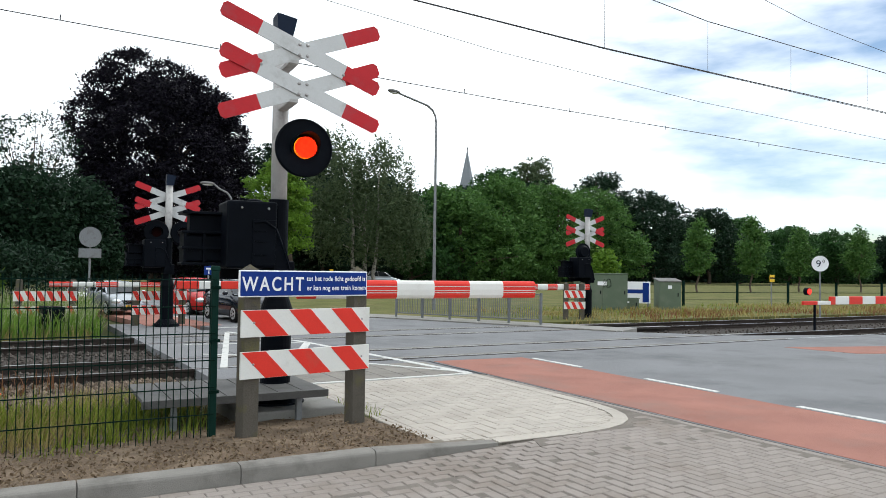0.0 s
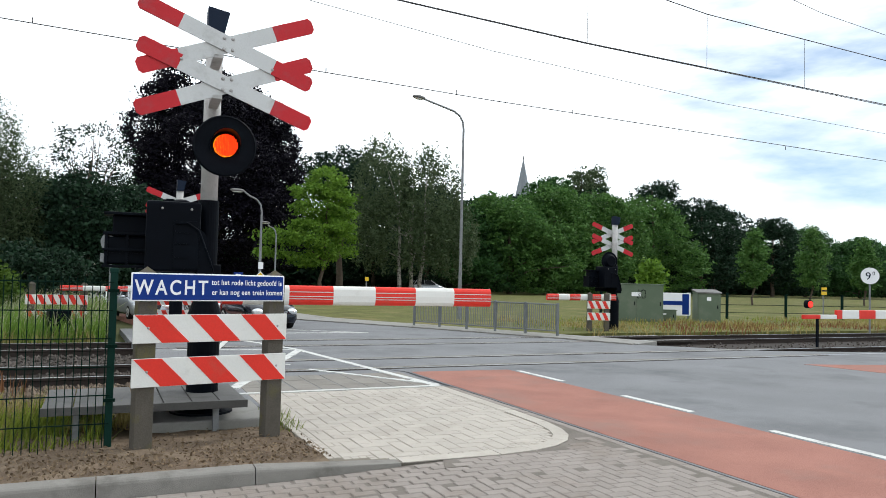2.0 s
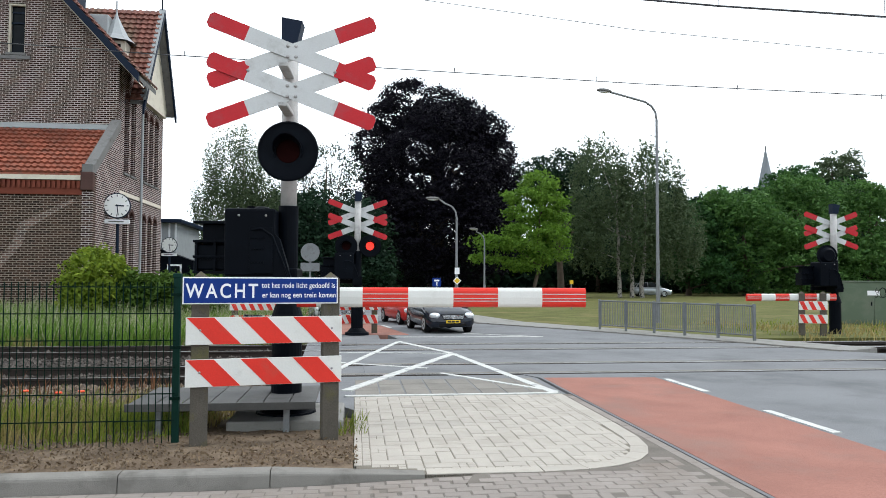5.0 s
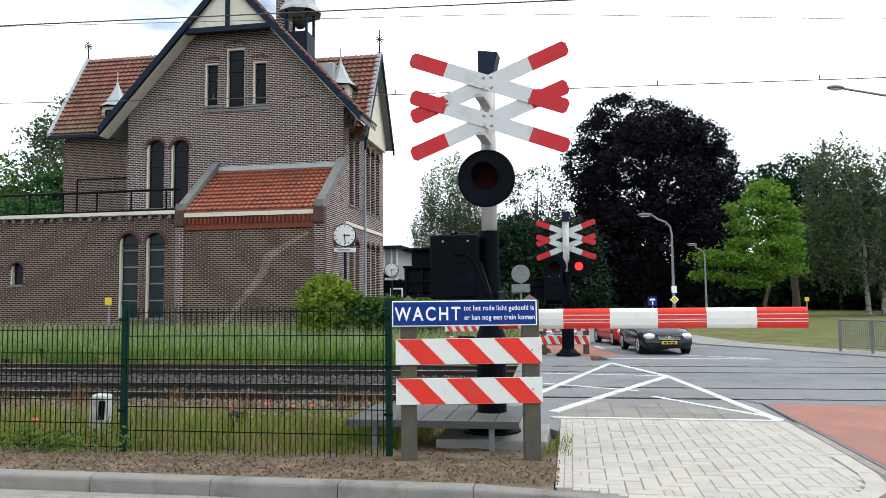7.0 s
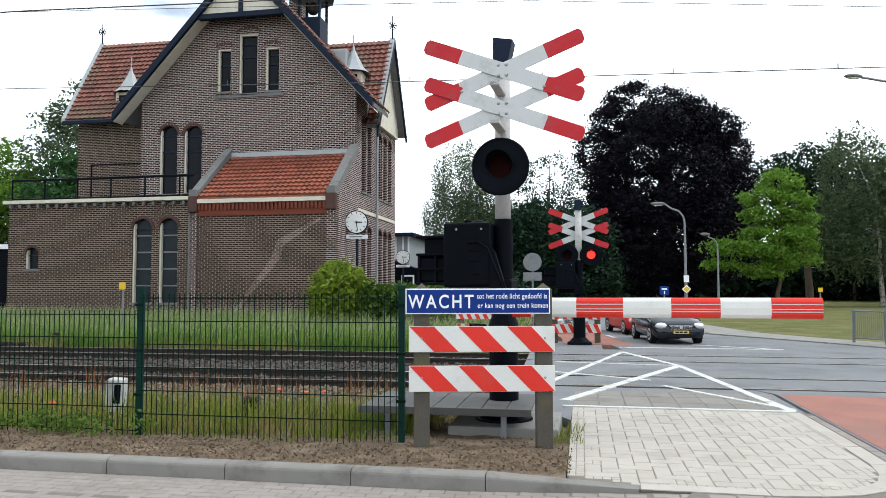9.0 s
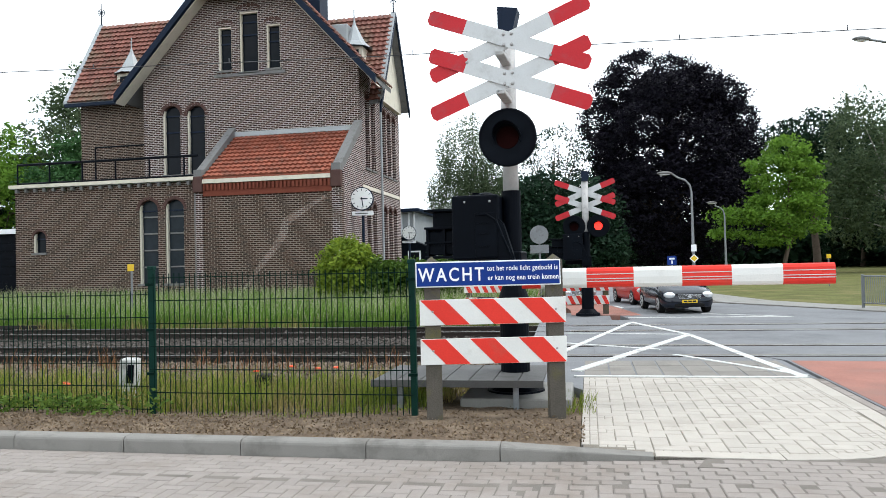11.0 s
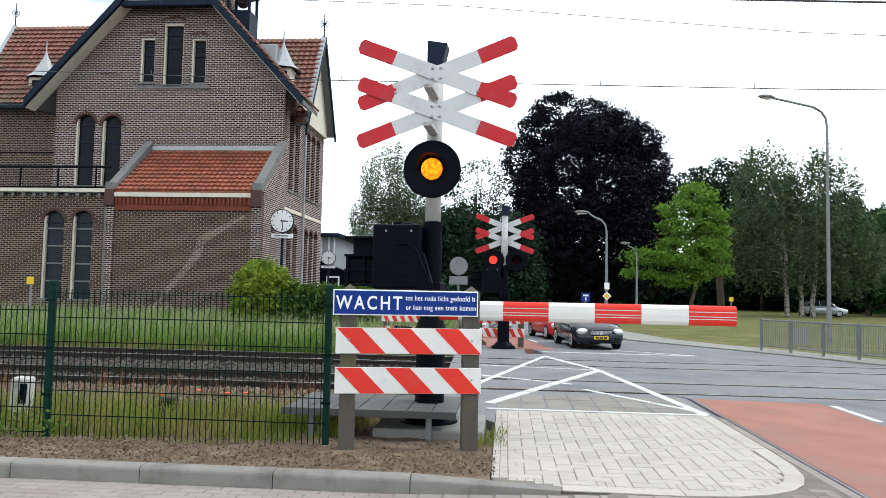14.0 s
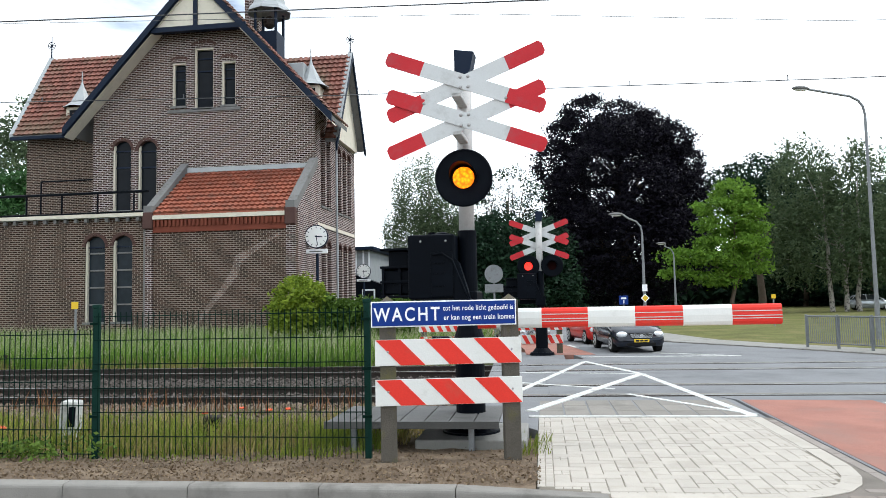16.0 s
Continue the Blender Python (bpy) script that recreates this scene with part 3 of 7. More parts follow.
# ---- railway ----
def railway():
    head = [(-0.035, 0.0), (0.035, 0.0), (0.036, -0.035), (0.01, -0.05), (0.01, -0.135), (0.075, -0.155), (0.075, -0.17), (-0.075, -0.17), (-0.075, -0.155), (-0.01, -0.135), (-0.01, -0.05), (-0.036, -0.035)]
    for y0, y1 in ((12.05, 13.55), (16.5, 18.0)):
        track = thing("railway_track", "rusty rails with worn shiny heads on dark sleepers", "railway track", "tracks of the line", "structure")
        for y in (y0, y1):
            r = part("rail", new_prism([(y + a, b) for a, b in head], -90, 110, "x"), RAIL_SIDE, track)
            part("rail_head", new_prism([(y - 0.028, 0.001), (y + 0.028, 0.001), (y + 0.028, 0.004), (y - 0.028, 0.004)], -90, 110, "x"), RAIL_TOP, r)
        ym = (y0 + y1) / 2
        me = None
        for i in range(60):
            x = -32 + 0.6 * i
            if x > 2.7:
                break
            if me is None:
                s = part("sleeper", new_box((-0.12, -1.25, -0.22), (0.12, 1.25, -0.13), bevel=0.01), SLEEPER, track)
                me = s.data
            else:
                s = new("sleeper", me)
                s.parent = track
            s.location = (x, ym, 0)
        # flangeways: flat dark strips paint the shade of the grooves beside each rail
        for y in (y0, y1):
            part("flangeway_shade_strip", new_prism([(y - 0.14, -0.05), (y - 0.14, 0.005), (y - 0.04, 0.005), (y - 0.04, -0.05)], 3.4, 18, "x"), BALLAST_BED, track)
            part("edge_strip", new_prism([(y + 0.04, -0.05), (y + 0.04, 0.005), (y + 0.19, 0.005), (y + 0.19, -0.05)], 3.4, 18, "x"), KERB, track)
    bed = [(10.7, -0.2), (11.0, -0.15), (19.0, -0.15), (19.4, -0.2)]
    structure("ballast_bed", new_prism(bed, -90, 2.85, "x"), BALLAST_BED, "dark bed of crushed stone under the tracks", "ballast")
    structure("ballast_bed_beyond", new_prism(bed, 14.0, 110, "x"), BALLAST_BED, "dark bed of crushed stone under the tracks", "ballast")
    # loose stones
    rng = np.random.default_rng(7)
    base = np.array([(1, 0, 0), (-1, 0, 0), (0, 1, 0), (0, -1, 0), (0, 0, 1), (0, 0, -1)], float)
    tri = [(0, 2, 4), (2, 1, 4), (1, 3, 4), (3, 0, 4), (2, 0, 5), (1, 2, 5), (3, 1, 5), (0, 3, 5)]
    verts, faces = [], []
    for k in range(13500):
        x = rng.uniform(-15, 2.7) if k % 6 else rng.uniform(14.5, 40)
        y = rng.uniform(10.4, 19.2) if k % 3 else rng.normal(10.5, 0.55)
        if k % 6 == 0:
            y = rng.uniform(10.9, 19.2)
        s = rng.uniform(0.025, 0.05)
        if abs(y - 12.05) < 0.09 or abs(y - 13.55) < 0.09 or abs(y - 16.5) < 0.09 or abs(y - 18.0) < 0.09:
            continue
        q = base * s * rng.uniform(0.6, 1.3, (6, 3)) + rng.normal(0, 0.006, (6, 3))
        q += np.array((x, y, -0.14 + rng.uniform(0, 0.03) - (0.03 if y < 11 else 0)))
        o = len(verts)
        verts += q.tolist()
        faces += [(a + o, b + o, c + o) for a, b, c in tri]
    bank_v, bank_f = [], []
    for k in range(13000):
        x, y = rng.uniform(-11, 2.3), rng.uniform(8.9, 11.6)
        if rng.uniform() > (y - 8.6) / 1.3:
            continue
        s = rng.uniform(0.022, 0.046)
        q = base * s * rng.uniform(0.6, 1.3, (6, 3)) + rng.normal(0, 0.006, (6, 3)) + np.array((x, y, -0.12 + rng.uniform(0, 0.06)))
        o = len(bank_v)
        bank_v += q.tolist()
        bank_f += [(a + o, b + o, c + o) for a, b, c in tri]
    tagged(mesh_from("bank_stones", bank_v, bank_f, BANK_STONE), "brown stones on the bank beside the rails", "stones", kind="stuff")
    tagged(mesh_from("ballast_stones", verts, faces, BALLAST), "loose grey-brown crushed stones between the rails", "ballast", kind="stuff")


railway()


# ---- crossing signals ----
GLOWS = []


def cross_arm(parent, centre, angle, y, size=1.0):
    L, W, R = 0.975 * size, 0.086 * size, 0.45 * size
    m = Matrix.Translation((centre[0], y, centre[1])) @ Matrix.Rotation(radians(angle), 4, "Y")
    bm = new_prism([(-L + R, -W), (L - R, -W), (L - R, W), (-L + R, W)], -0.008, 0.008, "y")
    arm = part("cross_arm", bm, CROSS_WHITE, parent)
    arm.matrix_basis = m
    for s in (-1, 1):
        pts = [(s * (L - R), -W), (s * (L - 0.035), -W), (s * L, -W * 0.55), (s * L, W * 0.55), (s * (L - 0.035), W), (s * (L - R), W)]
        part("red_end", new_prism(pts, -0.0085, 0.0085, "y"), DARK_RED, arm, "dark red pointed end")
    return arm


def lamp_disc(parent, at, side=-1, name="signal_lamp", r=0.322, glow=LAMP_ON):
    """A black round backboard with a hooded red lens; side: which way along local y it faces."""
    x, y, z = at
    bm = bmesh.new()
    rod(bm, (x, y - side * 0.03, z), (x, y + side * 0.012, z), r, seg=40)
    rod(bm, (x, y - side * 0.14, z), (x, y - side * 0.03, z), r * 0.55, r * 0.8, seg=24)
    disc = part(name, bm, BLACK, parent, "black round signal backboard")
    bm = bmesh.new()
    rod(bm, (x, y + side * 0.012, z), (x, y + side * 0.028, z), r + 0.004, r - 0.012, seg=40)
    for fc in [fc for fc in bm.faces if len(fc.verts) > 4]:
        bm.faces.remove(fc)
    part("rim", bm, BLACK, disc)
    bm = bmesh.new()
    rod(bm, (x, y + side * 0.012, z), (x, y + side * 0.02, z), 0.128, 0.12, seg=28)
    part("lens", bm, LAMP_OFF, disc, "dark red lens")
    # hood: an open half tube over the lens
    bm = bmesh.new()
    n = 20
    rows = []
    for ring, rr in ((0, 0.15), (1, 0.157)):
        pts = []
        for i in range(n + 1):
            a = radians(-25 + 230 * i / n)
            depth = 0.06 + 0.17 * max(0.0, math.sin(a)) ** 0.7 if math.sin(a) > 0 else 0.05
            pts.append((x + rr * math.cos(a), z + rr * math.sin(a), depth))
        rows.append([(bm.verts.new((p[0], y + side * 0.012, p[1])), bm.verts.new((p[0], y + side * (0.012 + p[2]), p[1]))) for p in pts])
    for k in range(2):
        for i in range(n):
            bm.faces.new((rows[k][i][0], rows[k][i + 1][0], rows[k][i + 1][1], rows[k][i][1]))
    for i in range(n):
        bm.faces.new((rows[0][i][1], rows[0][i + 1][1], rows[1][i + 1][1], rows[1][i][1]))
    part("hood", bm, BLACK, disc)
    bm = bmesh.new()
    rod(bm, (0, 0, 0), (0, side * 0.006, 0), 0.122, 0.118, seg=28)
    if glow is LAMP_ON:
        # made-up glowing fins: the lens looks red from aside, yellow from the front
        fins = []
        lean = math.tan(radians(8.6)) * 0.065
        for i in range(-7, 8):
            px = i * 0.016
            half = math.sqrt(0.118 ** 2 - px * px)
            a = [bm.verts.new((px + q, side * (0.006 + 0.065 * k), h)) for k, q, h in ((0, 0, -half), (0, 0, half), (1, lean, half), (1, lean, -half))]
            fins.append(bm.faces.new(a))
        for fc in bm.faces:
            fc.material_index = 1 if fc in fins else 0
    g = part("glow", bm, glow, disc, "lit red lens of the flashing signal")
    g.data.materials.append(LAMP_FIN)
    GLOWS.append((g, (x, y - side * 0.075, z), (x, y + side * 0.024, z)))
    return disc


def crossing_signal(m, label, faces=-1, lamps=(), boom=None, mechanism=True, arms_y=-0.13, boom_label="", arms_x=0.0):
    s = thing("crossing_signal", label, "crossing signal", "signals of the level crossing", m=m)
    bm = bmesh.new()
    top = 4.35 if faces < 0 else 3.92
    rod(bm, (0, 0, 2.2), (0, 0, top), 0.095, seg=24)
    part("pole", bm, GREY_STEEL, s, "light grey painted steel pole", True)
    bm = bmesh.new()
    rod(bm, (0, 0, 0.0), (0, 0, 0.08), 0.36, 0.34, seg=24)
    rod(bm, (0, 0, 0.08), (0, 0, 0.2), 0.30, 0.19, seg=24)
    rod(bm, (0, 0, 0.1), (0, 0, 1.12), 0.175, seg=24)
    rod(bm, (0, 0, 1.12), (0, 0, 1.35), 0.20, 0.12, seg=24)
    rod(bm, (0, 0, 1.3), (0, 0, 2.45), 0.115, seg=24)
    part("base_pole", bm, BLACK, s, "black lower pole with flared foot")
    bm = bmesh.new()
    prism(bm, [(-0.09, top), (0.09, top), (0.15, top + 0.27), (-0.09, top + 0.31)], -0.13, 0.1, "y")
    part("top_box", bm, NAVY, s, "dark blue bell housing")
    size = 1.0 if faces < 0 else 0.95
    mid = 3.885 if faces < 0 else 3.40
    for zc in (mid + 0.222 * size, mid - 0.222 * size):
        cross_arm(s, (arms_x, zc), -21, arms_y + 0.02, size)
        cross_arm(s, (arms_x, zc), 21, arms_y, size)
        br = part("bracket", new_box((-0.055, min(arms_y, 0) + 0.012 if faces < 0 else 0.0, zc - 0.16), (0.055, 0.06 if faces < 0 else arms_y, zc - 0.11), bevel=0.01), GREY_STEEL, s)
        for bx in (-0.045, 0.045):
            for bz in (-0.06, 0.06):
                bm = bmesh.new()
                ball(bm, (arms_x + bx, arms_y - 0.012, zc + bz), 0.02, (1, 0.6, 1), 8)
                part("bolt", bm, BOLT, s)
    for sx in (-1, 1):
        bm = bmesh.new()
        ball(bm, (arms_x + sx * 0.475 * size, arms_y - 0.012, mid), 0.018, (1, 0.6, 1), 8)
        part("bolt", bm, BOLT, s)
    for at, side, gl in lamps:
        lamp_disc(s, at, side, glow=gl)
        part("lamp_bracket", new_box((min(-0.04, at[0]), min(at[1] + 0.05, 0), at[2] - 0.04), (max(0.04, at[0]), max(at[1], 0) + 0.02, at[2] + 0.04)), BLACK, s)
    if mechanism:
        bm = bmesh.new()
        box(bm, (-0.66, -0.36, 1.63), (-0.10, 0.22, 2.39), bevel=0.025)
        mech = part("mechanism_housing", bm, BLACK, s, "black barrier drive housing")
        bm = bmesh.new()
        ball(bm, (-0.3, -0.05, 2.40), 0.09, (1.2, 1, 0.5), 10)
        rod(bm, (-0.42, -0.05, 2.38), (-0.42, -0.05, 2.44), 0.05, seg=10)
        part("vent_cap", bm, BLACK, mech)
        bm = bmesh.new()
        box(bm, (-0.38, -0.375, 1.66), (-0.12, -0.36, 2.18), bevel=0.006)
        part("access_door", bm, BLACK, mech)
        for z in (1.78, 1.93, 2.05):
            part("louvre", new_box((-0.36, -0.39, z), (-0.22, -0.375, z + 0.02)), BLACK, mech)
        bm = bmesh.new()
        pts = [(-0.36, -0.385, 2.15), (-0.24, -0.4, 2.16), (-0.12, -0.4, 2.08), (-0.05, -0.4, 1.9), (0.02, -0.38, 1.72), (0.06, -0.34, 1.6)]
        for a, b in zip(pts, pts[1:]):
            rod(bm, a, b, 0.012, seg=6)
        part("cable", bm, BLACK, s)
        bm = bmesh.new()
        box(bm, (-1.06, 0.02, 1.7), (-0.64, 0.34, 2.0), bevel=0.02)
        box(bm, (-1.0, 0.05, 2.0), (-0.64, 0.3, 2.24), bevel=0.015)
        box(bm, (-1.02, 0.0, 1.82), (-0.64, 0.02, 1.86))
        part("counterweight", bm, BLACK, s, "black stacked counterweight of the barrier")
        bm = bmesh.new()
        box(bm, (-0.62, 0.22, 1.5), (-0.05, 0.30, 1.63), bevel=0.01)
        box(bm, (-0.14, -0.26, 1.45), (0.14, 0.26, 1.72), bevel=0.02)
        part("pivot", bm, BLACK, s)
        for z in (1.66, 1.84, 2.02, 2.24):
            part("flange", new_box((-1.09, -0.03, z), (-0.63, 0.36, z + 0.03), bevel=0.006), BLACK, s)
        for x in (-1.07, -0.86):
            part("side_plate", new_box((x, -0.02, 1.68), (x + 0.03, 0.35, 2.04)), BLACK, s)
        part("guard", new_prism([(-0.12, 2.12), (-0.05, 2.05), (0.1, 1.55), (-0.12, 1.55)], -0.35, -0.24, "y"), BLACK, s)
        for x in (-0.5, -0.2):
            bm = bmesh.new()
            ball(bm, (x, -0.365, 2.31), 0.014, (1, 0.6, 1), 8)
            part("bolt", bm, BOLT, mech)
    if boom:
        x0, x1, y0, y1, zc, hh, first, step = boom
        b = thing("barrier_boom", boom_label or "lowered red and white banded barrier boom", "barrier boom", "booms of the level crossing", m=m)
        d = (y1 - y0) / (x1 - x0)
        n = 14
        prof = [(0.06 * math.cos(2 * math.pi * i / n), hh * math.copysign(abs(math.sin(2 * math.pi * i / n)) ** 0.55, math.sin(2 * math.pi * i / n))) for i in range(n)]
        def band(a, c, mat, nm, grow=1.0):
            bm = bmesh.new()
            va = [bm.verts.new((a, y0 + d * (a - x0) + p * grow, zc + q * grow)) for p, q in prof]
            vb = [bm.verts.new((c, y0 + d * (c - x0) + p * grow, zc + q * grow)) for p, q in prof]
            bm.faces.new(va), bm.faces.new(list(reversed(vb)))
            for i in range(n):
                j = (i + 1) % n
                bm.faces.new((va[j], va[i], vb[i], vb[j]))
            bmesh.ops.recalc_face_normals(bm, faces=bm.faces)
            return part(nm, bm, mat, b)
        sg = 1 if x1 > x0 else -1
        edges = [x0]
        e = x1
        rev = [x1]
        while (e - sg * step - x0) * sg > 0.05:
            e -= sg * step
            rev.append(e)
        edges = [x0] + rev[::-1]
        red = len(edges) % 2 == 0
        for a, c in zip(edges, edges[1:]):
            band(a, c, RED if red else WHITE, "red_band" if red else "white_band")
            for zz in (0.35, -0.1, -0.35):
                bm = bmesh.new()
                ya, yc = y0 + d * (a - x0) - 0.062, y0 + d * (c - x0) - 0.062
                prism(bm, [(a, ya), (c, yc), (c, yc + 0.01), (a, ya + 0.01)], zc + zz * hh - 0.005, zc + zz * hh + 0.004)
                if red:
                    part("groove", bm, CROSS_WHITE, b)
            red = not red
    return s


SIG_A = pose(2.935, 8.28, 0, 0, 0, -3)
crossing_signal(SIG_A, "tall level crossing signal with red and white crosses and flashing lamp",
                lamps=[((0.09, -0.73, 2.975), -1, LAMP_ON)], arms_y=-0.6, arms_x=0.099,
                boom=(0.155, 3.462, -0.33, -0.241, 1.395, 0.114, 0, 0.515))
SIG_B = pose(3.78, 21.4, 0, 0, 0, 0)
crossing_signal(SIG_B, "level crossing signal seen from behind with two lamps below the crosses", faces=1, arms_y=0.13,
                lamps=[((-0.33, -0.12, 2.6), -1, LAMP_RED), ((0.36, -0.12, 2.6), -1, LAMP_RED)], mechanism=True,
                boom=(-0.2, -2.9, -0.1, 0.2, 1.15, 0.07, 0, 0.55), boom_label="thin red and white barrier boom beyond the tracks")
SIG_C = pose(18.72, 21.2, -0.17, 0, 0, -4)
crossing_signal(SIG_C, "level crossing signal on the far side, seen from behind", faces=1, arms_y=0.13,
                lamps=[((-0.3, -0.12, 2.6), 1, LAMP_RED)], mechanism=True,
                boom=(-0.15, -3.4, -0.3, -1.2, 1.3, 0.11, 0, 0.5), boom_label="lowered red and white barrier boom at the far corner")


def lane_boom():
    b = thing("barrier_boom", "red and white barrier boom across the far lane", "barrier boom", "booms of the level crossing", m=pose(3.9, 21.25, 0, 0, 0, -3))
    for k in range(8):
        red = k % 2 == 0
        part("red_band" if red else "white_band", new_box((0.1 + 0.6 * k, -0.05, 1.04), (0.7 + 0.6 * k, 0.05, 1.26), bevel=0.02), RED if red else WHITE, b)


lane_boom()


# ---- warning board ----
def warning_board(m, label, sign=True, z0=0.565, posts=(0.0, 1.26), width=(-0.13, 1.36)):
    w = thing("warning_board", label, "warning board", "warning boards at the crossing", m=m)
    for px in posts:
        bm = bmesh.new()
        h = 1.605 if sign else 1.25
        box(bm, (px - 0.082, -0.075, -0.12), (px + 0.082, 0.085, h), bevel=0.008)
        top = [bm.verts.new((px + a * 0.078, 0.005 + c * 0.075, h)) for a, c in ((-1, -1), (1, -1), (1, 1), (-1, 1))]
        tip = bm.verts.new((px, 0.005, h + 0.065))
        for i in range(4):
            bm.faces.new((top[i], top[(i + 1) % 4], tip))
        part("post", bm, POST_WOOD, w, "grey weathered post with mossy foot")
    for z in (z0, z0 + 0.4):
        bm = new_box((width[0], -0.105, z), (width[1], -0.078, z + 0.262), bevel=0.004)
        board = part("board", bm, WHITE, w, "white board with slanting red stripes")
        step = 0.25 if sign else 0.125
        a = width[0] + 0.01 - 2 * step
        while a + 2 * step < width[1] - 0.01:
            a += 2 * step * 0.994
            top_r, low_r = min(a + step, width[1] - 0.003), min(a + 2 * step, width[1] - 0.003)
            if a > width[1] - 0.02 or a + step > width[1]:
                break
            pts = [(a, z + 0.259), (top_r, z + 0.259), (low_r, z + 0.003), (min(a + step, width[1] - 0.004), z + 0.003)]
            part("red_stripe", new_prism(pts, -0.1085, -0.104, "y"), RED, board)
        for px in posts:
            bm = bmesh.new()
            ball(bm, (px, -0.109, z + 0.14), 0.012, (1, 0.5, 1), 8)
            part("bolt", bm, BOLT, board)
    if sign:
        plate = part("sign_plate", new_box((-0.165, -0.112, 1.352), (1.315, -0.088, 1.612), bevel=0.006), LETTER, w, "blue warning sign with white border and lettering")
        part("blue_field", new_box((-0.153, -0.1155, 1.364), (1.303, -0.111, 1.600), bevel=0.002), BLUE, plate)
        up = Matrix.Rotation(radians(90), 4, "X")
        lettering("sign_text", "WACHT", 0.192, Matrix.Translation((-0.135, -0.117, 1.415)) @ up, LETTER, plate, 0.0015, 1.3, 0.67, 0.003)
        lettering("sign_text", "tot het rode licht gedoofd is", 0.0735, Matrix.Translation((0.565, -0.117, 1.51)) @ up, LETTER, plate, 0.0015, 1.08, 0.72, 0.0008)
        lettering("sign_text", "er kan nog een trein komen", 0.0735, Matrix.Translation((0.57, -0.117, 1.415)) @ up, LETTER, plate, 0.0015, 1.08, 0.72, 0.0008)
    return w


warning_board(pose(2.235, 6.86, 0, 0, 0, 11.7), "red and white striped board with blue sign on two posts")
warning_board(pose(3.05, 21.95, 0, 0, 0, 4), "red and white striped board beyond the tracks", sign=False, z0=0.3)
warning_board(pose(17.1, 20.6, 0, 0, 0, -20), "small red and white striped board by the far signal", sign=False, z0=0.35, posts=(0.1, 0.7), width=(0.0, 0.8))
warning_board(pose(0.2, 21.9, 0, 0, 0, 0), "red and white striped board beyond the tracks", sign=False, z0=0.3)


# ---- platform by the signal ----
def step_platform():
    p = thing("inspection_platform", "low grey plank platform on steel legs by the signal", "platform")
    for i in range(7):
        x = 1.37 + 0.277 * i
        part("plank", new_box((x + 0.006, 7.53, 0.25), (x + 0.271, 8.78, 0.29), bevel=0.006), PLANK_STEEL, p)
    part("front_rail", new_box((1.36, 7.495, 0.215), (3.31, 7.527, 0.295), bevel=0.004), PLANK_STEEL, p, "grey front rail of the platform")
    for x, y in ((1.68, 7.6), (3.0, 7.6), (1.68, 8.65), (3.0, 8.65)):
        part("leg", new_box((x - 0.03, y - 0.03, -0.12), (x + 0.03, y + 0.03, 0.245)), GALV, p)
    part("footing", new_box((2.35, 7.7, -0.15), (3.6, 8.9, 0.06), bevel=0.02), CONCRETE, p, "concrete footing under the signal")


step_platform()


# ---- green mesh fence ----
def fence():
    fe = thing("mesh_fence", "dark green welded mesh fence with tubular posts", "fence")
    y = 7.12
    posts = [1.96, -1.13, -4.22, -7.3, -10.4]
    for i, x in enumerate(posts):
        bm = bmesh.new()
        box(bm, (x - 0.033, y - 0.033, -0.2), (x + 0.033, y + 0.033, 1.63), bevel=0.008)
        po = part("post", bm, POST_GREEN, fe)
        part("cap", new_box((x - 0.04, y - 0.04, 1.60), (x + 0.04, y + 0.04, 1.65), bevel=0.01), POST_GREEN, po)
        for z in (1.42, 0.9, 0.4):
            part("clip", new_box((x - 0.05, y - 0.055, z), (x + 0.05, y - 0.03, z + 0.03)), GREEN_WIRE, po)
    drops = [0.0, -0.19, -0.19, -0.19]
    for (b, a), dz in zip(zip(posts, posts[1:]), drops):
        verts, faces = [], []
        def wire(p, q, r):
            p, q = Vector(p), Vector(q)
            d = (q - p).normalized()
            s1 = d.orthogonal().normalized() * r
            s2 = d.cross(s1)
            o = len(verts)
            for e in (p, q):
                verts.extend([e + s1, e + s2, e - s1, e - s2])
            for k in range(4):
                faces.append((o + k, o + (k + 1) % 4, o + 4 + (k + 1) % 4, o + 4 + k))
        n = 46
        for i in range(n + 1):
            x = a + 0.05 + (b - a - 0.1) * i / n
            wire((x, y - 0.045, -0.1 + dz * 0.6), (x, y - 0.045, 1.56 + dz), 0.0056)
        for k in range(7):
            z = -0.06 + 0.262 * k + dz
            if z < -0.15:
                continue
            wire((a, y - 0.053, z), (b, y - 0.053, z), 0.0072)
        mesh_from("mesh_panel", verts, faces, GREEN_WIRE, fe)


fence()

# ---- station house ----
def wall_boxes(bm, u0, u1, z0, z1, holes, v0, v1, axis="x"):
    """A wall of boxes left open at the holes (u0, u1, z0, z1); axis: the wall's horizontal axis."""
    us = sorted({u0, u1, *[h[0] for h in holes], *[h[1] for h in holes]})
    zs = sorted({z0, z1, *[h[2] for h in holes], *[h[3] for h in holes]})
    us = [u for u in us if u0 <= u <= u1]
    zs = [z for z in zs if z0 <= z <= z1]
    for a, b in zip(us, us[1:]):
        run = None
        for c, d in zip(zs, zs[1:]):
            um, zm = (a + b) / 2, (c + d) / 2
            solid = not any(h[0] < um < h[1] and h[2] < zm < h[3] for h in holes)
            if solid:
                run = (run[0], d) if run else (c, d)
            if not solid or d == zs[-1]:
                if run:
                    if axis == "x":
                        box(bm, (a, v0, run[0]), (b, v1, run[1]))
                    else:
                        box(bm, (v0, a, run[0]), (v1, b, run[1]))
                run = None


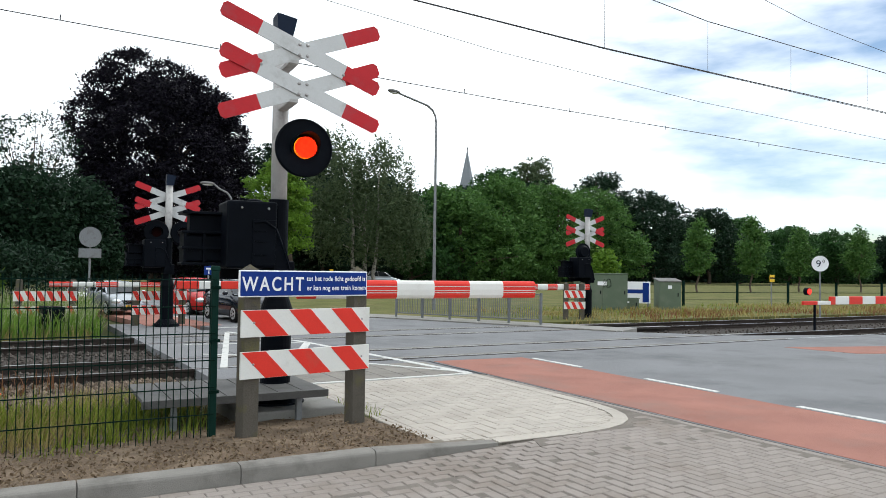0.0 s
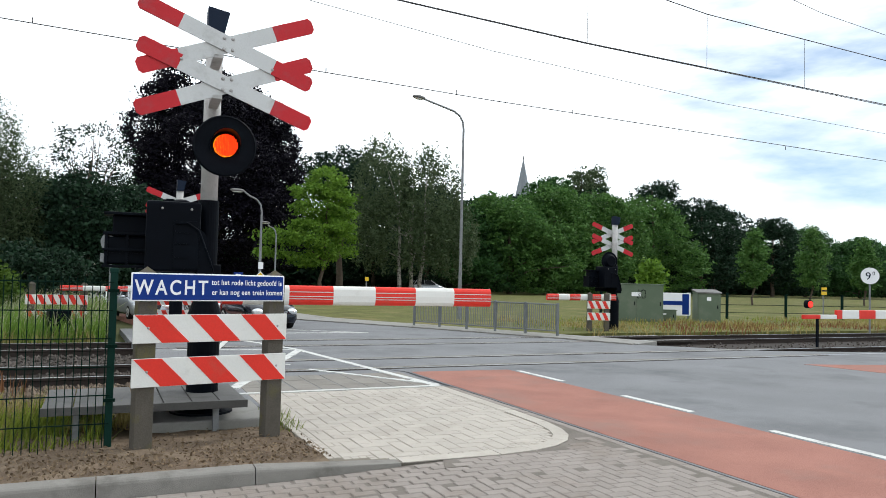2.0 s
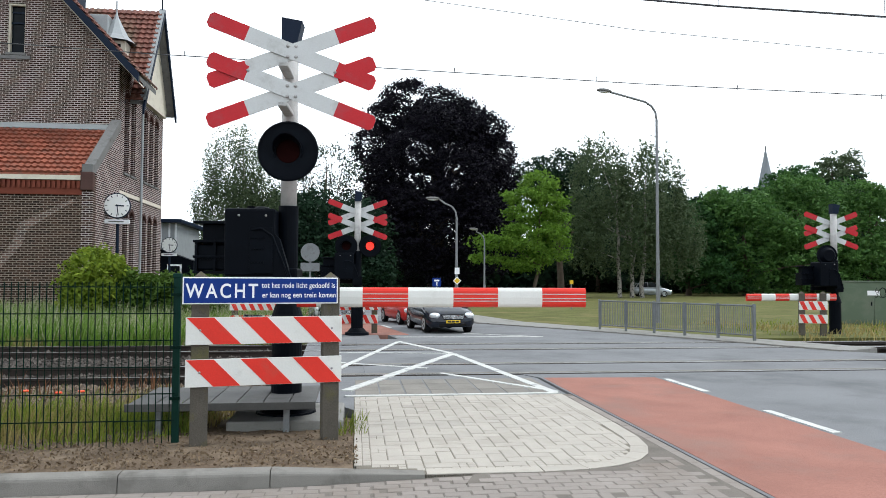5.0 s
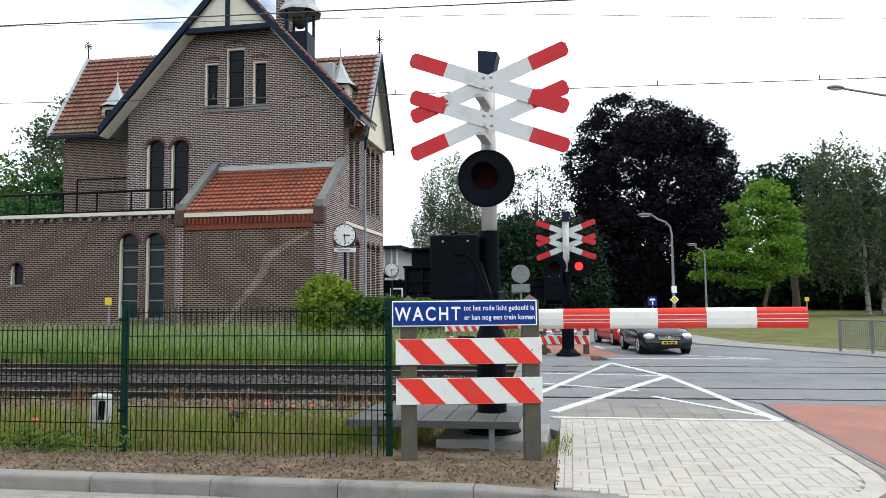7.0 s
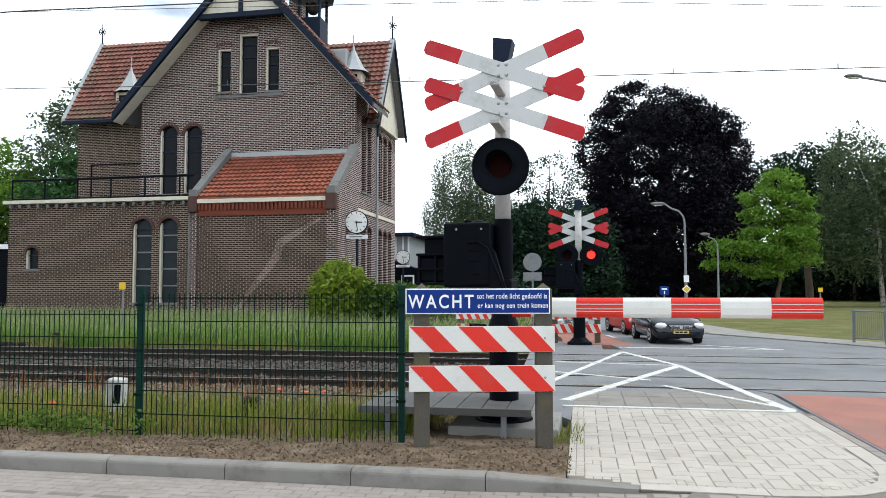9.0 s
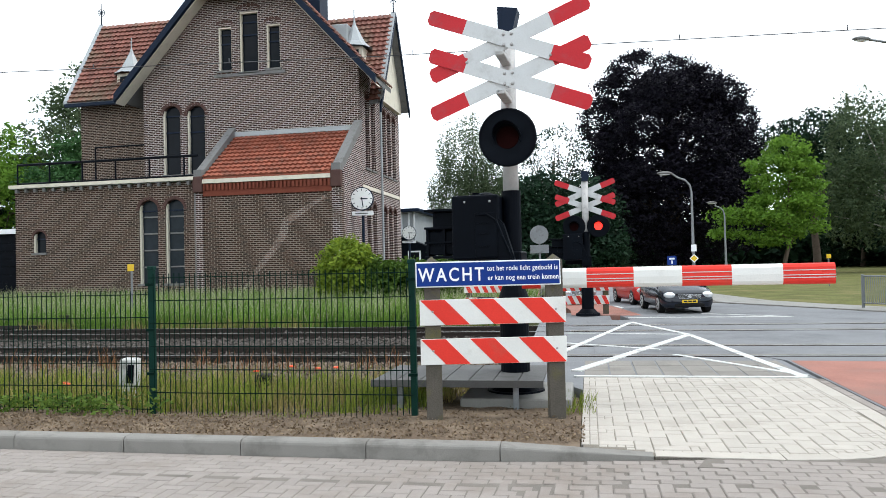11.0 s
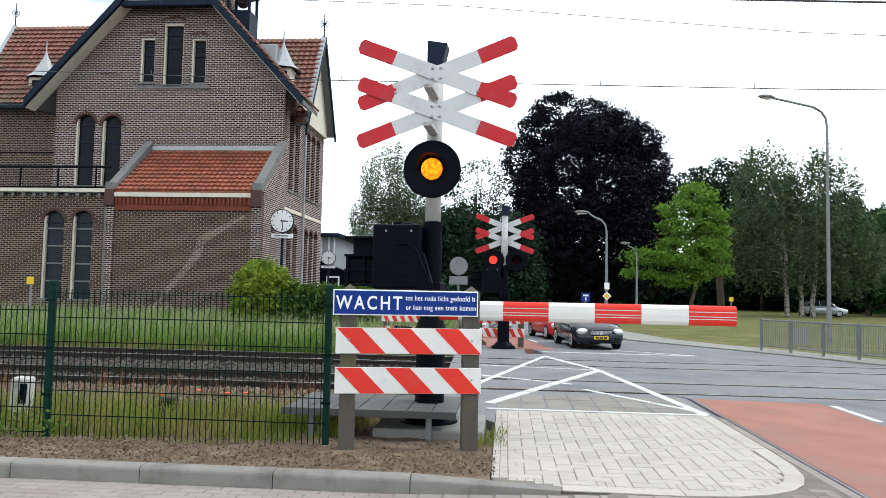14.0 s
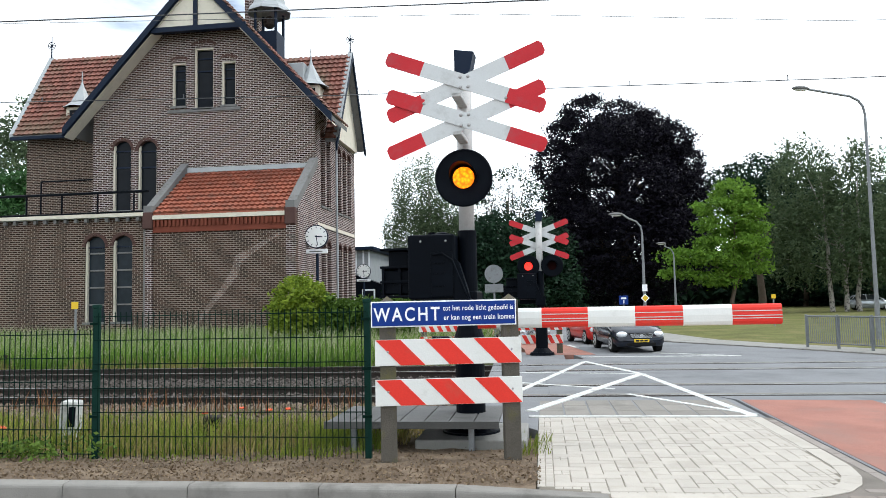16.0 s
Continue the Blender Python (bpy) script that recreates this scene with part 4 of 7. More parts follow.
def window(parent, u0, u1, z0, z1, v, out=-1, axis="x", arched=True, pane=WINDOW, bars=1, frame_mat=CREAM):
    """A recessed window in a wall at v; out: the side that it faces."""
    def bx(a, b, z_a, z_b, d0, d1, nm, mat, par, bev=0.0):
        lo, hi = sorted((v - out * d0, v - out * d1))
        if axis == "x":
            return part(nm, new_box((a, lo, z_a), (b, hi, z_b), bevel=bev), mat, par)
        return part(nm, new_box((lo, a, z_a), (hi, b, z_b), bevel=bev), mat, par)
    win = bx(u0, u1, z0, z1, 0.20, 0.24, "window", pane, parent)
    w = 0.075
    bx(u0, u0 + w, z0, z1, 0.06, 0.2, "window_frame", frame_mat, win)
    bx(u1 - w * 0.5, u1, z0, z1, 0.06, 0.2, "window_frame", frame_mat, win)
    bx(u0 + w, u1 - w * 0.5, z1 - (u1 - u0) * 0.5 - w * 0.5, z1 - (u1 - u0) * 0.5 + w * 0.2, 0.15, 0.2, "window_frame", NAVY, win)
    for k in range(bars):
        z = z0 + (z1 - z0) * (0.62 if bars == 1 else (k + 1) / (bars + 1))
        bx(u0 + w, u1 - w * 0.5, z - 0.03, z + 0.03, 0.15, 0.2, "glazing_bar", NAVY if pane == WINDOW else COPING, win)
    bx(u0 - 0.05, u1 + 0.05, z0 - 0.09, z0, -0.06, 0.18, "window_sill", COPING, win)
    if not arched:
        bx(u0, u1, z1 - w, z1, 0.05, 0.2, "window_frame", frame_mat, win)
        um, half = (u0 + u1) / 2, (u1 - u0) / 2 * 1.15
        for i in range(9):
            pts = [(um + half * math.cos(a) * rr, z1 + 0.05 + 0.35 * half * math.sin(a) * rr + 0.1 * (rr > 1)) for a, rr in ((math.pi * i / 9, 1.0), (math.pi * (i + 0.8) / 9, 1.0), (math.pi * (i + 0.8) / 9, 1.12), (math.pi * i / 9, 1.12))]
            part("arch_brick", new_prism(pts, v - 0.015, v + 0.05, "y"), BRICK_TRIM, win)
    if arched:
        # round head: brick corners and a ring of arch bricks
        um, half = (u0 + u1) / 2, (u1 - u0) / 2
        zc = z1 - half
        ax = "y" if axis == "x" else "x"
        for s in (-1, 1):
            arc = [(um + s * half * math.cos(math.pi / 2 * k / 6), zc + half * 0.99 * math.sin(math.pi / 2 * k / 6)) for k in range(7)]
            pts = arc + [(um + s * half, z1)]
            lo, hi = sorted((v - out * 0.004, v - out * 0.19))
            part("spandrel", new_prism(pts if s > 0 else list(reversed(pts)), lo, hi, ax), BRICK_TRIM, win)
        n = 11
        for i in range(n):
            a0 = math.pi * (i / n)
            a1 = math.pi * ((i + 0.82) / n)
            pts = [(um + half * rr * math.cos(a), zc + half * rr * math.sin(a)) for a, rr in ((a0, 1.02), (a1, 1.02), (a1, 1.32), (a0, 1.32))]
            lo, hi = sorted((v - out * -0.015, v - out * 0.1))
            part("arch_brick", new_prism(pts, lo, hi, ax), BRICK_TRIM, win)
    return win


def tile_slope(parent, p0, along, down, cols, rows, mat, as_parts=False, name="roof_tile"):
    """Curved pantiles on a slope from the ridge corner p0."""
    p0, along, down = Vector(p0), Vector(along), Vector(down)
    du, dv = along / cols, down / rows
    nrm = du.cross(dv).normalized()
    if nrm.z < 0:
        nrm = -nrm
    n = 5
    verts, faces = [], []
    for k in range(n + 1):
        t = k / n
        hgt = 0.024 * math.sin(t * 2 * math.pi) + 0.02
        for s, lift in ((0.0, 0.0), (1.06, 0.085)):
            verts.append(du * t + dv * s + nrm * (hgt + lift))
    for k in range(n):
        faces.append((2 * k, 2 * k + 1, 2 * k + 3, 2 * k + 2))
    o = len(verts)
    for k in range(n + 1):
        verts.append(Vector(verts[2 * k + 1]) - nrm * 0.08)
    for k in range(n):
        faces.append((2 * k + 1, o + k, o + k + 1, 2 * k + 3))
    if as_parts:
        me = None
        for j in range(rows):
            for i in range(cols):
                if me is None:
                    ob = mesh_from(name, verts, faces, mat, parent)
                    me = ob.data
                else:
                    ob = new(name, me)
                    ob.parent = parent
                ob.location = p0 + du * i + dv * j + nrm * (0.004 * ((i * 7 + j * 3) % 3))
    else:
        vv, ff = [], []
        for j in range(rows):
            for i in range(cols):
                o2 = len(vv)
                off = p0 + du * i + dv * j
                vv += [v + off for v in verts]
                ff += [tuple(q + o2 for q in fc) for fc in faces]
        ob = mesh_from("roof_tiles", vv, ff, mat, parent)
        tagged(ob, kind="stuff")


def slab(bm, a, b, c, d, t):
    """A slab under the quad a b c d, t thick downwards."""
    top = [bm.verts.new(p) for p in (a, b, c, d)]
    low = [bm.verts.new((p[0], p[1], p[2] - t)) for p in (a, b, c, d)]
    bm.faces.new(top), bm.faces.new(list(reversed(low)))
    for i in range(4):
        j = (i + 1) % 4
        bm.faces.new((top[j], top[i], low[i], low[j]))
    bmesh.ops.recalc_face_normals(bm, faces=bm.faces)


def station_house():
    h = thing("station_house", "tall brown brick station house with steep red tiled roofs", "house")
    G, A = 29.5, 26.6
    xl, xr, xc, ze, za = -15.7, -5.55, -10.63, 10.25, 15.75
    trio = [(-12.0, -11.36, 10.4, 12.35), (-10.98, -10.1, 10.28, 12.95), (-9.72, -9.08, 10.35, 12.3)]
    pair = [(-14.77, -13.9, 5.9, 9.0), (-13.58, -12.7, 5.9, 8.95)]
    bm = bmesh.new()
    wall_boxes(bm, xl, xr, 0, ze, pair, G, G + 0.35)
    wall_boxes(bm, -13.2, -8.1, ze, 13.0, trio, G, G + 0.35)
    prism(bm, [(xl, ze), (-13.2, ze), (-13.2, 13.0)], G, G + 0.35, "y")
    prism(bm, [(xr, ze), (-8.1, ze), (-8.1, 13.0)], G, G + 0.35, "y")
    prism(bm, [(-13.2, 13.0), (-8.1, 13.0), (xc, za)], G, G + 0.35, "y")
    wall = part("gable_wall", bm, BRICK_X, h, "brown brick gable wall with pale joints")
    for a in trio:
        window(wall, *a, G, bars=1, arched=False)
    for a in pair:
        window(wall, *a, G, bars=1)
    part("string_course", new_box((-12.2, G - 0.06, 10.1), (-8.85, G, 10.24)), COPING, wall)
    # side wall to the platform
    side = []
    for y in (30.3, 31.2):
        side.append((y, y + 0.62, 5.9, 9.2))
        side.append((y, y + 0.62, 1.2, 4.4))
    for y in (33.0, 33.9, 34.8):
        side.append((y, y + 0.62, 5.9, 9.0))
        side.append((y, y + 0.62, 1.2, 4.4))
    bm = bmesh.new()
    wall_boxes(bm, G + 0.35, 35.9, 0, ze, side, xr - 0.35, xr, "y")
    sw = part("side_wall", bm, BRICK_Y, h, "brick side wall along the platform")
    for a in side:
        window(sw, *a, xr, out=1, axis="y", bars=0, pane=BRICK_TRIM, frame_mat=BRICK_Y)
    bm = bmesh.new()
    box(bm, (xr, A, 4.95), (xr + 0.05, 35.9, 5.1))
    part("band", bm, CREAM, sw)
    bm = bmesh.new()
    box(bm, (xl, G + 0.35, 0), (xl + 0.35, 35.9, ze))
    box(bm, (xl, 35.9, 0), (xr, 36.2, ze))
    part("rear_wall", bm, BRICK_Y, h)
    # main roof
    zo = za + 0.25
    bm = bmesh.new()
    e = 0.95
    sl = (za - ze) / (xc - xl)
    lo_l, lo_r = (xl - e, ze - e * sl + 0.25), (xr + e, ze - e * sl + 0.25)
    slab(bm, (xc, G - 0.7, zo), (xc, 36, zo), (lo_l[0], 36, lo_l[1]), (lo_l[0], G - 0.7, lo_l[1]), 0.2)
    slab(bm, (xc, G - 0.7, zo), (xc, 31.2, zo), (lo_r[0], 31.2, lo_r[1]), (lo_r[0], G - 0.7, lo_r[1]), 0.2)
    top_roof = part("roof", bm, COPING, h, "steep red tiled main roof")
    for s, far in ((lo_l, 36), (lo_r, 31.2)):
        tile_slope(top_roof, (xc, G - 0.66, zo + 0.02), (0, far - G + 0.66, 0), (s[0] - xc, 0, s[1] - zo), 24 if far > 32 else 8, 26, TILE_REST)
    bm = bmesh.new()
    for s in (lo_l, lo_r):
        slab(bm, (xc, G - 0.82, zo + 0.06), (xc, G - 0.66, zo + 0.06), (s[0], G - 0.66, s[1] + 0.06), (s[0], G - 0.82, s[1] + 0.06), 0.36)
    part("barge_board", bm, NAVY, h, "dark blue barge boards of the gable")
    bm = bmesh.new()
    for s in (lo_l, lo_r):
        slab(bm, (xc, G - 0.66, zo - 0.35), (xc, G - 0.02, zo - 0.35), (s[0], G - 0.02, s[1] - 0.3), (s[0], G - 0.66, s[1] - 0.3), 0.04)
    part("soffit", bm, CREAM, h)
    # timbered top of the gable
    zb = 13.65
    hw = (za - zb) / sl + 0.05
    bm = new_prism([(xc - hw, zb), (xc + hw, zb), (xc, za + 0.02)], G - 0.6, G - 0.5, "y")
    gp = part("gable_panel", bm, CREAM, h, "cream panel in the top of the gable")
    part("tie_beam", new_box((xc - hw - 0.3, G - 0.72, zb - 0.16), (xc + hw + 0.3, G - 0.45, zb + 0.06)), NAVY, gp)
    part("king_post", new_box((xc - 0.09, G - 0.68, zb), (xc + 0.09, G - 0.55, za)), NAVY, gp)
    # lean-to annex with red tiles
    ax0, ax1 = -11.45, -5.45
    bm = bmesh.new()
    wall_boxes(bm, ax0, ax1, 0, 5.2, [], A, A + 0.3)
    box(bm, (ax0, A + 0.3, 0), (ax0 + 0.3, G, 5.2))
    annex = part("annex_wall", bm, BRICK_OLD_AND_SHADED, h, "brown brick annex wall with a repaired diagonal scar")
    bm = bmesh.new()
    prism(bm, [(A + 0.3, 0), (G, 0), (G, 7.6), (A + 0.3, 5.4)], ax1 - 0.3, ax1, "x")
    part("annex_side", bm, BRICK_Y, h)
    bm = bmesh.new()
    slab(bm, (ax0 + 0.1, A - 0.1, 5.28), (ax1 - 0.25, A - 0.1, 5.28), (ax1 - 0.25, G, 7.42), (ax0 + 0.1, G, 7.42), 0.12)
    rf = part("annex_roof", bm, TILE, h, "bright red pantiled lean-to roof")
    tile_slope(rf, (ax0 + 0.25, G - 0.05, 7.40), (ax1 - ax0 - 0.65, 0, 0), (0, A - G, -2.10), 24, 11, TILE, True)
    part("flashing", new_box((ax0 + 0.2, G - 0.12, 7.42), (ax1 - 0.3, G, 7.62)), ZINC, rf)
    for x0, x1 in ((ax0 - 0.12, ax0 + 0.22), (ax1 - 0.34, ax1 + 0.02)):
        bm = new_prism([(A - 0.15, 5.1), (G, 7.45), (G, 7.85), (A + 0.05, 5.62), (A - 0.15, 5.62)], x0, x1, "x")
        part("coping", bm, COPING, h, "grey stone coping of the lean-to roof")
        part("pilaster", new_box((x0, A - 0.1, 0), (x1, A - 0.003, 4.7)), BRICK_X, h)
        part("kneeler", new_box((x0 - 0.03, A - 0.2, 4.7), (x1 + 0.03, A + 0.05, 5.35), bevel=0.03), BRICK_TRIM, h)
    part("cornice", new_box((ax0, A - 0.16, 5.06), (ax1 - 0.3, A - 0.003, 5.22)), CREAM, h, "cream cornice board")
    frz = part("corbel_band", new_box((ax0 + 0.02, A - 0.06, 4.55), (ax1 - 0.3, A - 0.003, 5.05)), BRICK_RED, h, "red brick corbel band")
    for i in range(34):
        x = ax0 + 0.1 + 0.164 * i
        part("corbel", new_box((x, A - 0.13, 4.78), (x + 0.085, A - 0.05, 5.04)), BRICK_RED, frz)
    # pale diagonal scar of an old roof line
    bm = new_prism([(-9.6, 0.8), (-9.45, 0.8), (-8.75, 1.65), (-8.15, 2.3), (-7.75, 2.8), (-7.6, 3.3), (-6.8, 3.85), (-6.0, 4.35), (-6.1, 4.42), (-6.95, 4.0), (-7.85, 3.55), (-8.05, 2.95), (-8.4, 2.4), (-8.95, 1.75)], A - 0.012, A + 0.01, "y")
    part("scar", bm, BRICK_SCAR, annex, "pale mortar scar of a former roof")
    bm = bmesh.new()
    rod(bm, (-11.55, A - 0.07, 0), (-11.55, A - 0.07, 5.0), 0.05, seg=10)
    part("downpipe", bm, COPING, h)
    # flat-roofed annex with balcony
    bx0 = -19.9
    low = [(-14.12, -13.26, 1.1, 4.5), (-12.94, -12.1, 1.1, 4.5), (-19.07, -18.45, 2.5, 3.4)]
    bm = bmesh.new()
    wall_boxes(bm, bx0, ax0 - 0.003, 0, 5.2, low, A, A + 0.35)
    part("annex_end_wall", new_box((bx0, A + 0.353, 0), (bx0 + 0.35, 34, 5.2)), BRICK_Y, h)
    fl = part("flat_annex_wall", bm, BRICK_OLD_AND_SHADED, h, "brown brick wall of the flat-roofed annex")
    for a in low[:2]:
        window(fl, *a, A, pane=LEADED, bars=4)
    window(fl, *low[2], A, bars=0)
    part("flat_roof", new_box((bx0 - 0.05, A - 0.1, 5.2), (ax0 - 0.1, G, 5.32)), ZINC, h)
    part("flat_cornice", new_box((bx0 - 0.15, A - 0.2, 5.22), (ax0 - 0.12, A - 0.003, 5.36)), CREAM, h)
    for i in range(19):
        x = bx0 + 0.1 + 0.44 * i
        part("modillion", new_box((x, A - 0.14, 5.05), (x + 0.12, A - 0.003, 5.22)), COPING, h)
    rail = part("balcony_rail", new_rod((bx0, A + 0.15, 6.25), (ax0 - 0.1, A + 0.15, 6.25), 0.055, seg=6), BLACK, h, "thin black balcony railing")
    bm = bmesh.new()
    rod(bm, (bx0, A + 0.15, 5.45), (ax0 - 0.1, A + 0.15, 5.45), 0.035, seg=6)
    for i in range(6):
        x = bx0 + 1.55 * i
        rod(bm, (x, A + 0.15, 5.3), (x, A + 0.15, 6.25), 0.035, seg=6)
    part("baluster", bm, BLACK, rail)
    bm = bmesh.new()
    rod(bm, (-19.2, G + 1.4, 5.3), (-19.2, G + 1.4, 7.6), 0.04, seg=6)
    rod(bm, (-19.2, G + 1.4, 7.6), (-15.8, G + 1.4, 7.6), 0.04, seg=6)
    part("upper_rail", bm, BLACK, rail)
    # cross wing
    wl_, wr_ = -20.4, -5.12
    W0, W1, wz, wr = 31.5, 36.0, 9.9, 13.9
    wm = (W0 + W1) / 2
    bm = bmesh.new()
    wall_boxes(bm, wl_, xl - 0.003, 5.2, 10.5, [(-16.7, -16.0, 6.0, 8.6)], W0, W0 + 0.35)
    prism(bm, [(W0 + 0.35, 0), (W1, 0), (W1, wz), (wm, wr - 0.2), (W0 + 0.35, wz)], wl_, wl_ + 0.35, "x")
    # the darker brick paints the shade that lies on the wing
    wing = part("wing_wall", bm, BRICK_OLD_AND_SHADED, h, "brown brick wall of the cross wing, shade put into its darker colour")
    window(wing, -16.7, -16.0, 6.0, 8.6, W0)
    bm = new_prism([(W0 + 0.3, wz - 0.6), (W1, wz - 0.6), (W1, wz), (wm, wr - 0.3), (W0 + 0.3, wz)], xr + 0.003, xr + 0.2, "x")
    part("wing_gable", bm, CREAM, h, "cream timbered wing gable over the platform")
    o = 0.55
    for a, b, top, eave in ((wl_ - 0.4, xc - 0.2, 14.35, 10.65), (xc - 0.2, wr_ + 0.1, wr - 0.3, wz - 0.1)):
        k2 = (top - eave) / (wm - W0)
        bm = bmesh.new()
        for far in (W0 - o, W1 + 0.2):
            over = o if far < wm else 0.2
            slab(bm, (a, wm, top + 0.1), (b, wm, top + 0.1), (b, far, eave - over * k2 + 0.1), (a, far, eave - over * k2 + 0.1), 0.15)
        run = part("wing_roof", bm, COPING, h, "weathered red tiled wing roof")
        tile_slope(run, (a + 0.1, wm, top + 0.12), (b - a - 0.1, 0, 0), (0, W0 - o - wm, -(wm - W0 + o) * k2), 38 if a < -15 else 22, 18, TILE_REST)
        if a < -15:
            part("gutter", new_box((a, W0 - o - 0.14, eave - o * k2 - 0.12), (xl, W0 - o + 0.02, eave - o * k2 + 0.04), bevel=0.02), NAVY, h)
    for x, wr, wz in ((wl_ - 0.42, 14.35, 10.65), (wr_ + 0.06, wr - 0.3, wz - 0.1)):
        sl2 = (wr - wz) / (wm - W0)
        bm = bmesh.new()
        slab(bm, (x - 0.12, wm, wr + 0.24), (x + 0.12, wm, wr + 0.24), (x + 0.12, W0 - o, wz - o * sl2 + 0.22), (x - 0.12, W0 - o, wz - o * sl2 + 0.22), 0.2)
        part("verge", bm, ZINC, h, "grey zinc roof verge")
        bm = bmesh.new()
        rod(bm, (x, wm, wr + 0.1), (x, wm, wr + 1.35), 0.04, 0.02, seg=8)
        bmesh.ops.create_cone(bm, cap_ends=False, segments=14, radius1=0.2, radius2=0.2, depth=0.06, matrix=Matrix.Translation((x, wm, wr + 0.85)) @ Matrix.Rotation(radians(90), 4, "X"))
        rod(bm, (x - 0.2, wm, wr + 0.85), (x + 0.2, wm, wr + 0.85), 0.025, seg=6)
        rod(bm, (x - 0.14, wm, wr + 0.71), (x + 0.14, wm, wr + 0.99), 0.022, seg=6)
        rod(bm, (x - 0.14, wm, wr + 0.99), (x + 0.14, wm, wr + 0.71), 0.022, seg=6)
        part("finial", bm, NAVY, h, "wrought iron wheel finial")
    bm = bmesh.new()
    slab(bm, (wr_ + 0.12, wm, wr + 0.2), (wr_ + 0.2, wm, wr + 0.2), (wr_ + 0.2, W0 - o - 0.2, wz - o * sl2 - 0.2), (wr_ + 0.12, W0 - o - 0.2, wz - o * sl2 - 0.2), 0.3)
    slab(bm, (wr_ + 0.12, wm, wr + 0.2), (wr_ + 0.2, wm, wr + 0.2), (wr_ + 0.2, W1 + 0.2, wz - 0.2 * sl2), (wr_ + 0.12, W1 + 0.2, wz - 0.2 * sl2), 0.3)
    part("wing_barge", bm, NAVY, h)
    bm = bmesh.new()
    rod(bm, (xr + 0.12, 32.4, 0.2), (xr + 0.12, 32.4, 9.4), 0.055, seg=8)
    part("downpipe", bm, ZINC, h)
    # dormers with flared zinc hats
    for dx, dy, dz in ((-17.9, 31.5, 10.0), (-6.5, 31.6, 10.4)):
        bm = new_box((dx - 0.5, dy, dz), (dx + 0.5, dy + 1.6, dz + 1.25))
        dm = part("dormer", bm, CREAM, h, "small cream dormer with flared zinc roof")
        part("window", new_box((dx - 0.33, dy - 0.02, dz + 0.15), (dx + 0.33, dy + 0.02, dz + 1.1)), WINDOW, dm)
        part("sill", new_box((dx - 0.65, dy - 0.15, dz - 0.08), (dx + 0.65, dy + 0.1, dz)), ZINC, dm)
        bm = bmesh.new()
        prof = [(0.85, 0.0), (0.72, 0.08), (0.5, 0.3), (0.3, 0.68), (0.1, 1.1), (0.03, 1.35)]
        for (r0, h0), (r1, h1) in zip(prof, prof[1:]):
            bmesh.ops.create_cone(bm, cap_ends=False, segments=8, radius1=r0, radius2=r1, depth=h1 - h0, matrix=Matrix.Translation((dx, dy + 0.45, dz + 1.25 + (h0 + h1) / 2)))
        rod(bm, (dx, dy + 0.45, dz + 2.55), (dx, dy + 0.45, dz + 3.1), 0.03, seg=6)
        part("dormer_hat", bm, ZINC, dm)
    part("lead_dormer", new_box((-8.6, 31.6, 11.6), (-6.7, 34, 12.75), bevel=0.05), ZINC, h, "flat zinc-clad dormer")
    # bell turret
    tx, ty = -8.6, 32.3
    bm = bmesh.new()
    box(bm, (tx - 0.55, ty - 0.55, 13.0), (tx + 0.55, ty + 0.55, 14.4))
    for a in (-0.5, 0.5):
        for b in (-0.5, 0.5):
            rod(bm, (tx + a, ty + b, 14.3), (tx + a, ty + b, 15.5), 0.07, seg=6)
    tu = part("bell_turret", bm, NAVY, h, "small open bell turret with zinc dome")
    bm = bmesh.new()
    prof = [(1.05, 15.4), (1.0, 15.55), (0.8, 15.8), (0.72, 16.2), (0.6, 16.7), (0.25, 17.2), (0.05, 18.2)]
    for (r0, h0), (r1, h1) in zip(prof, prof[1:]):
        bmesh.ops.create_cone(bm, cap_ends=False, segments=8, radius1=r0, radius2=r1, depth=h1 - h0, matrix=Matrix.Translation((tx, ty, (h0 + h1) / 2)))
    part("dome", bm, ZINC, tu)
    bm = bmesh.new()
    ball(bm, (tx, ty, 15.0), 0.3, (1, 1, 1), 12)
    part("bell", bm, RAIL_SIDE, tu)
    part("chimney", new_box((-10.2, 33.2, 15.0), (-9.5, 33.9, 17.6), bevel=0.03), BRICK_X, h)


BRICK_SCAR = brickwork("repaired_brick_scar", (0.085, 0.055, 0.045), (0.36, 0.32, 0.285), "x")
station_house()


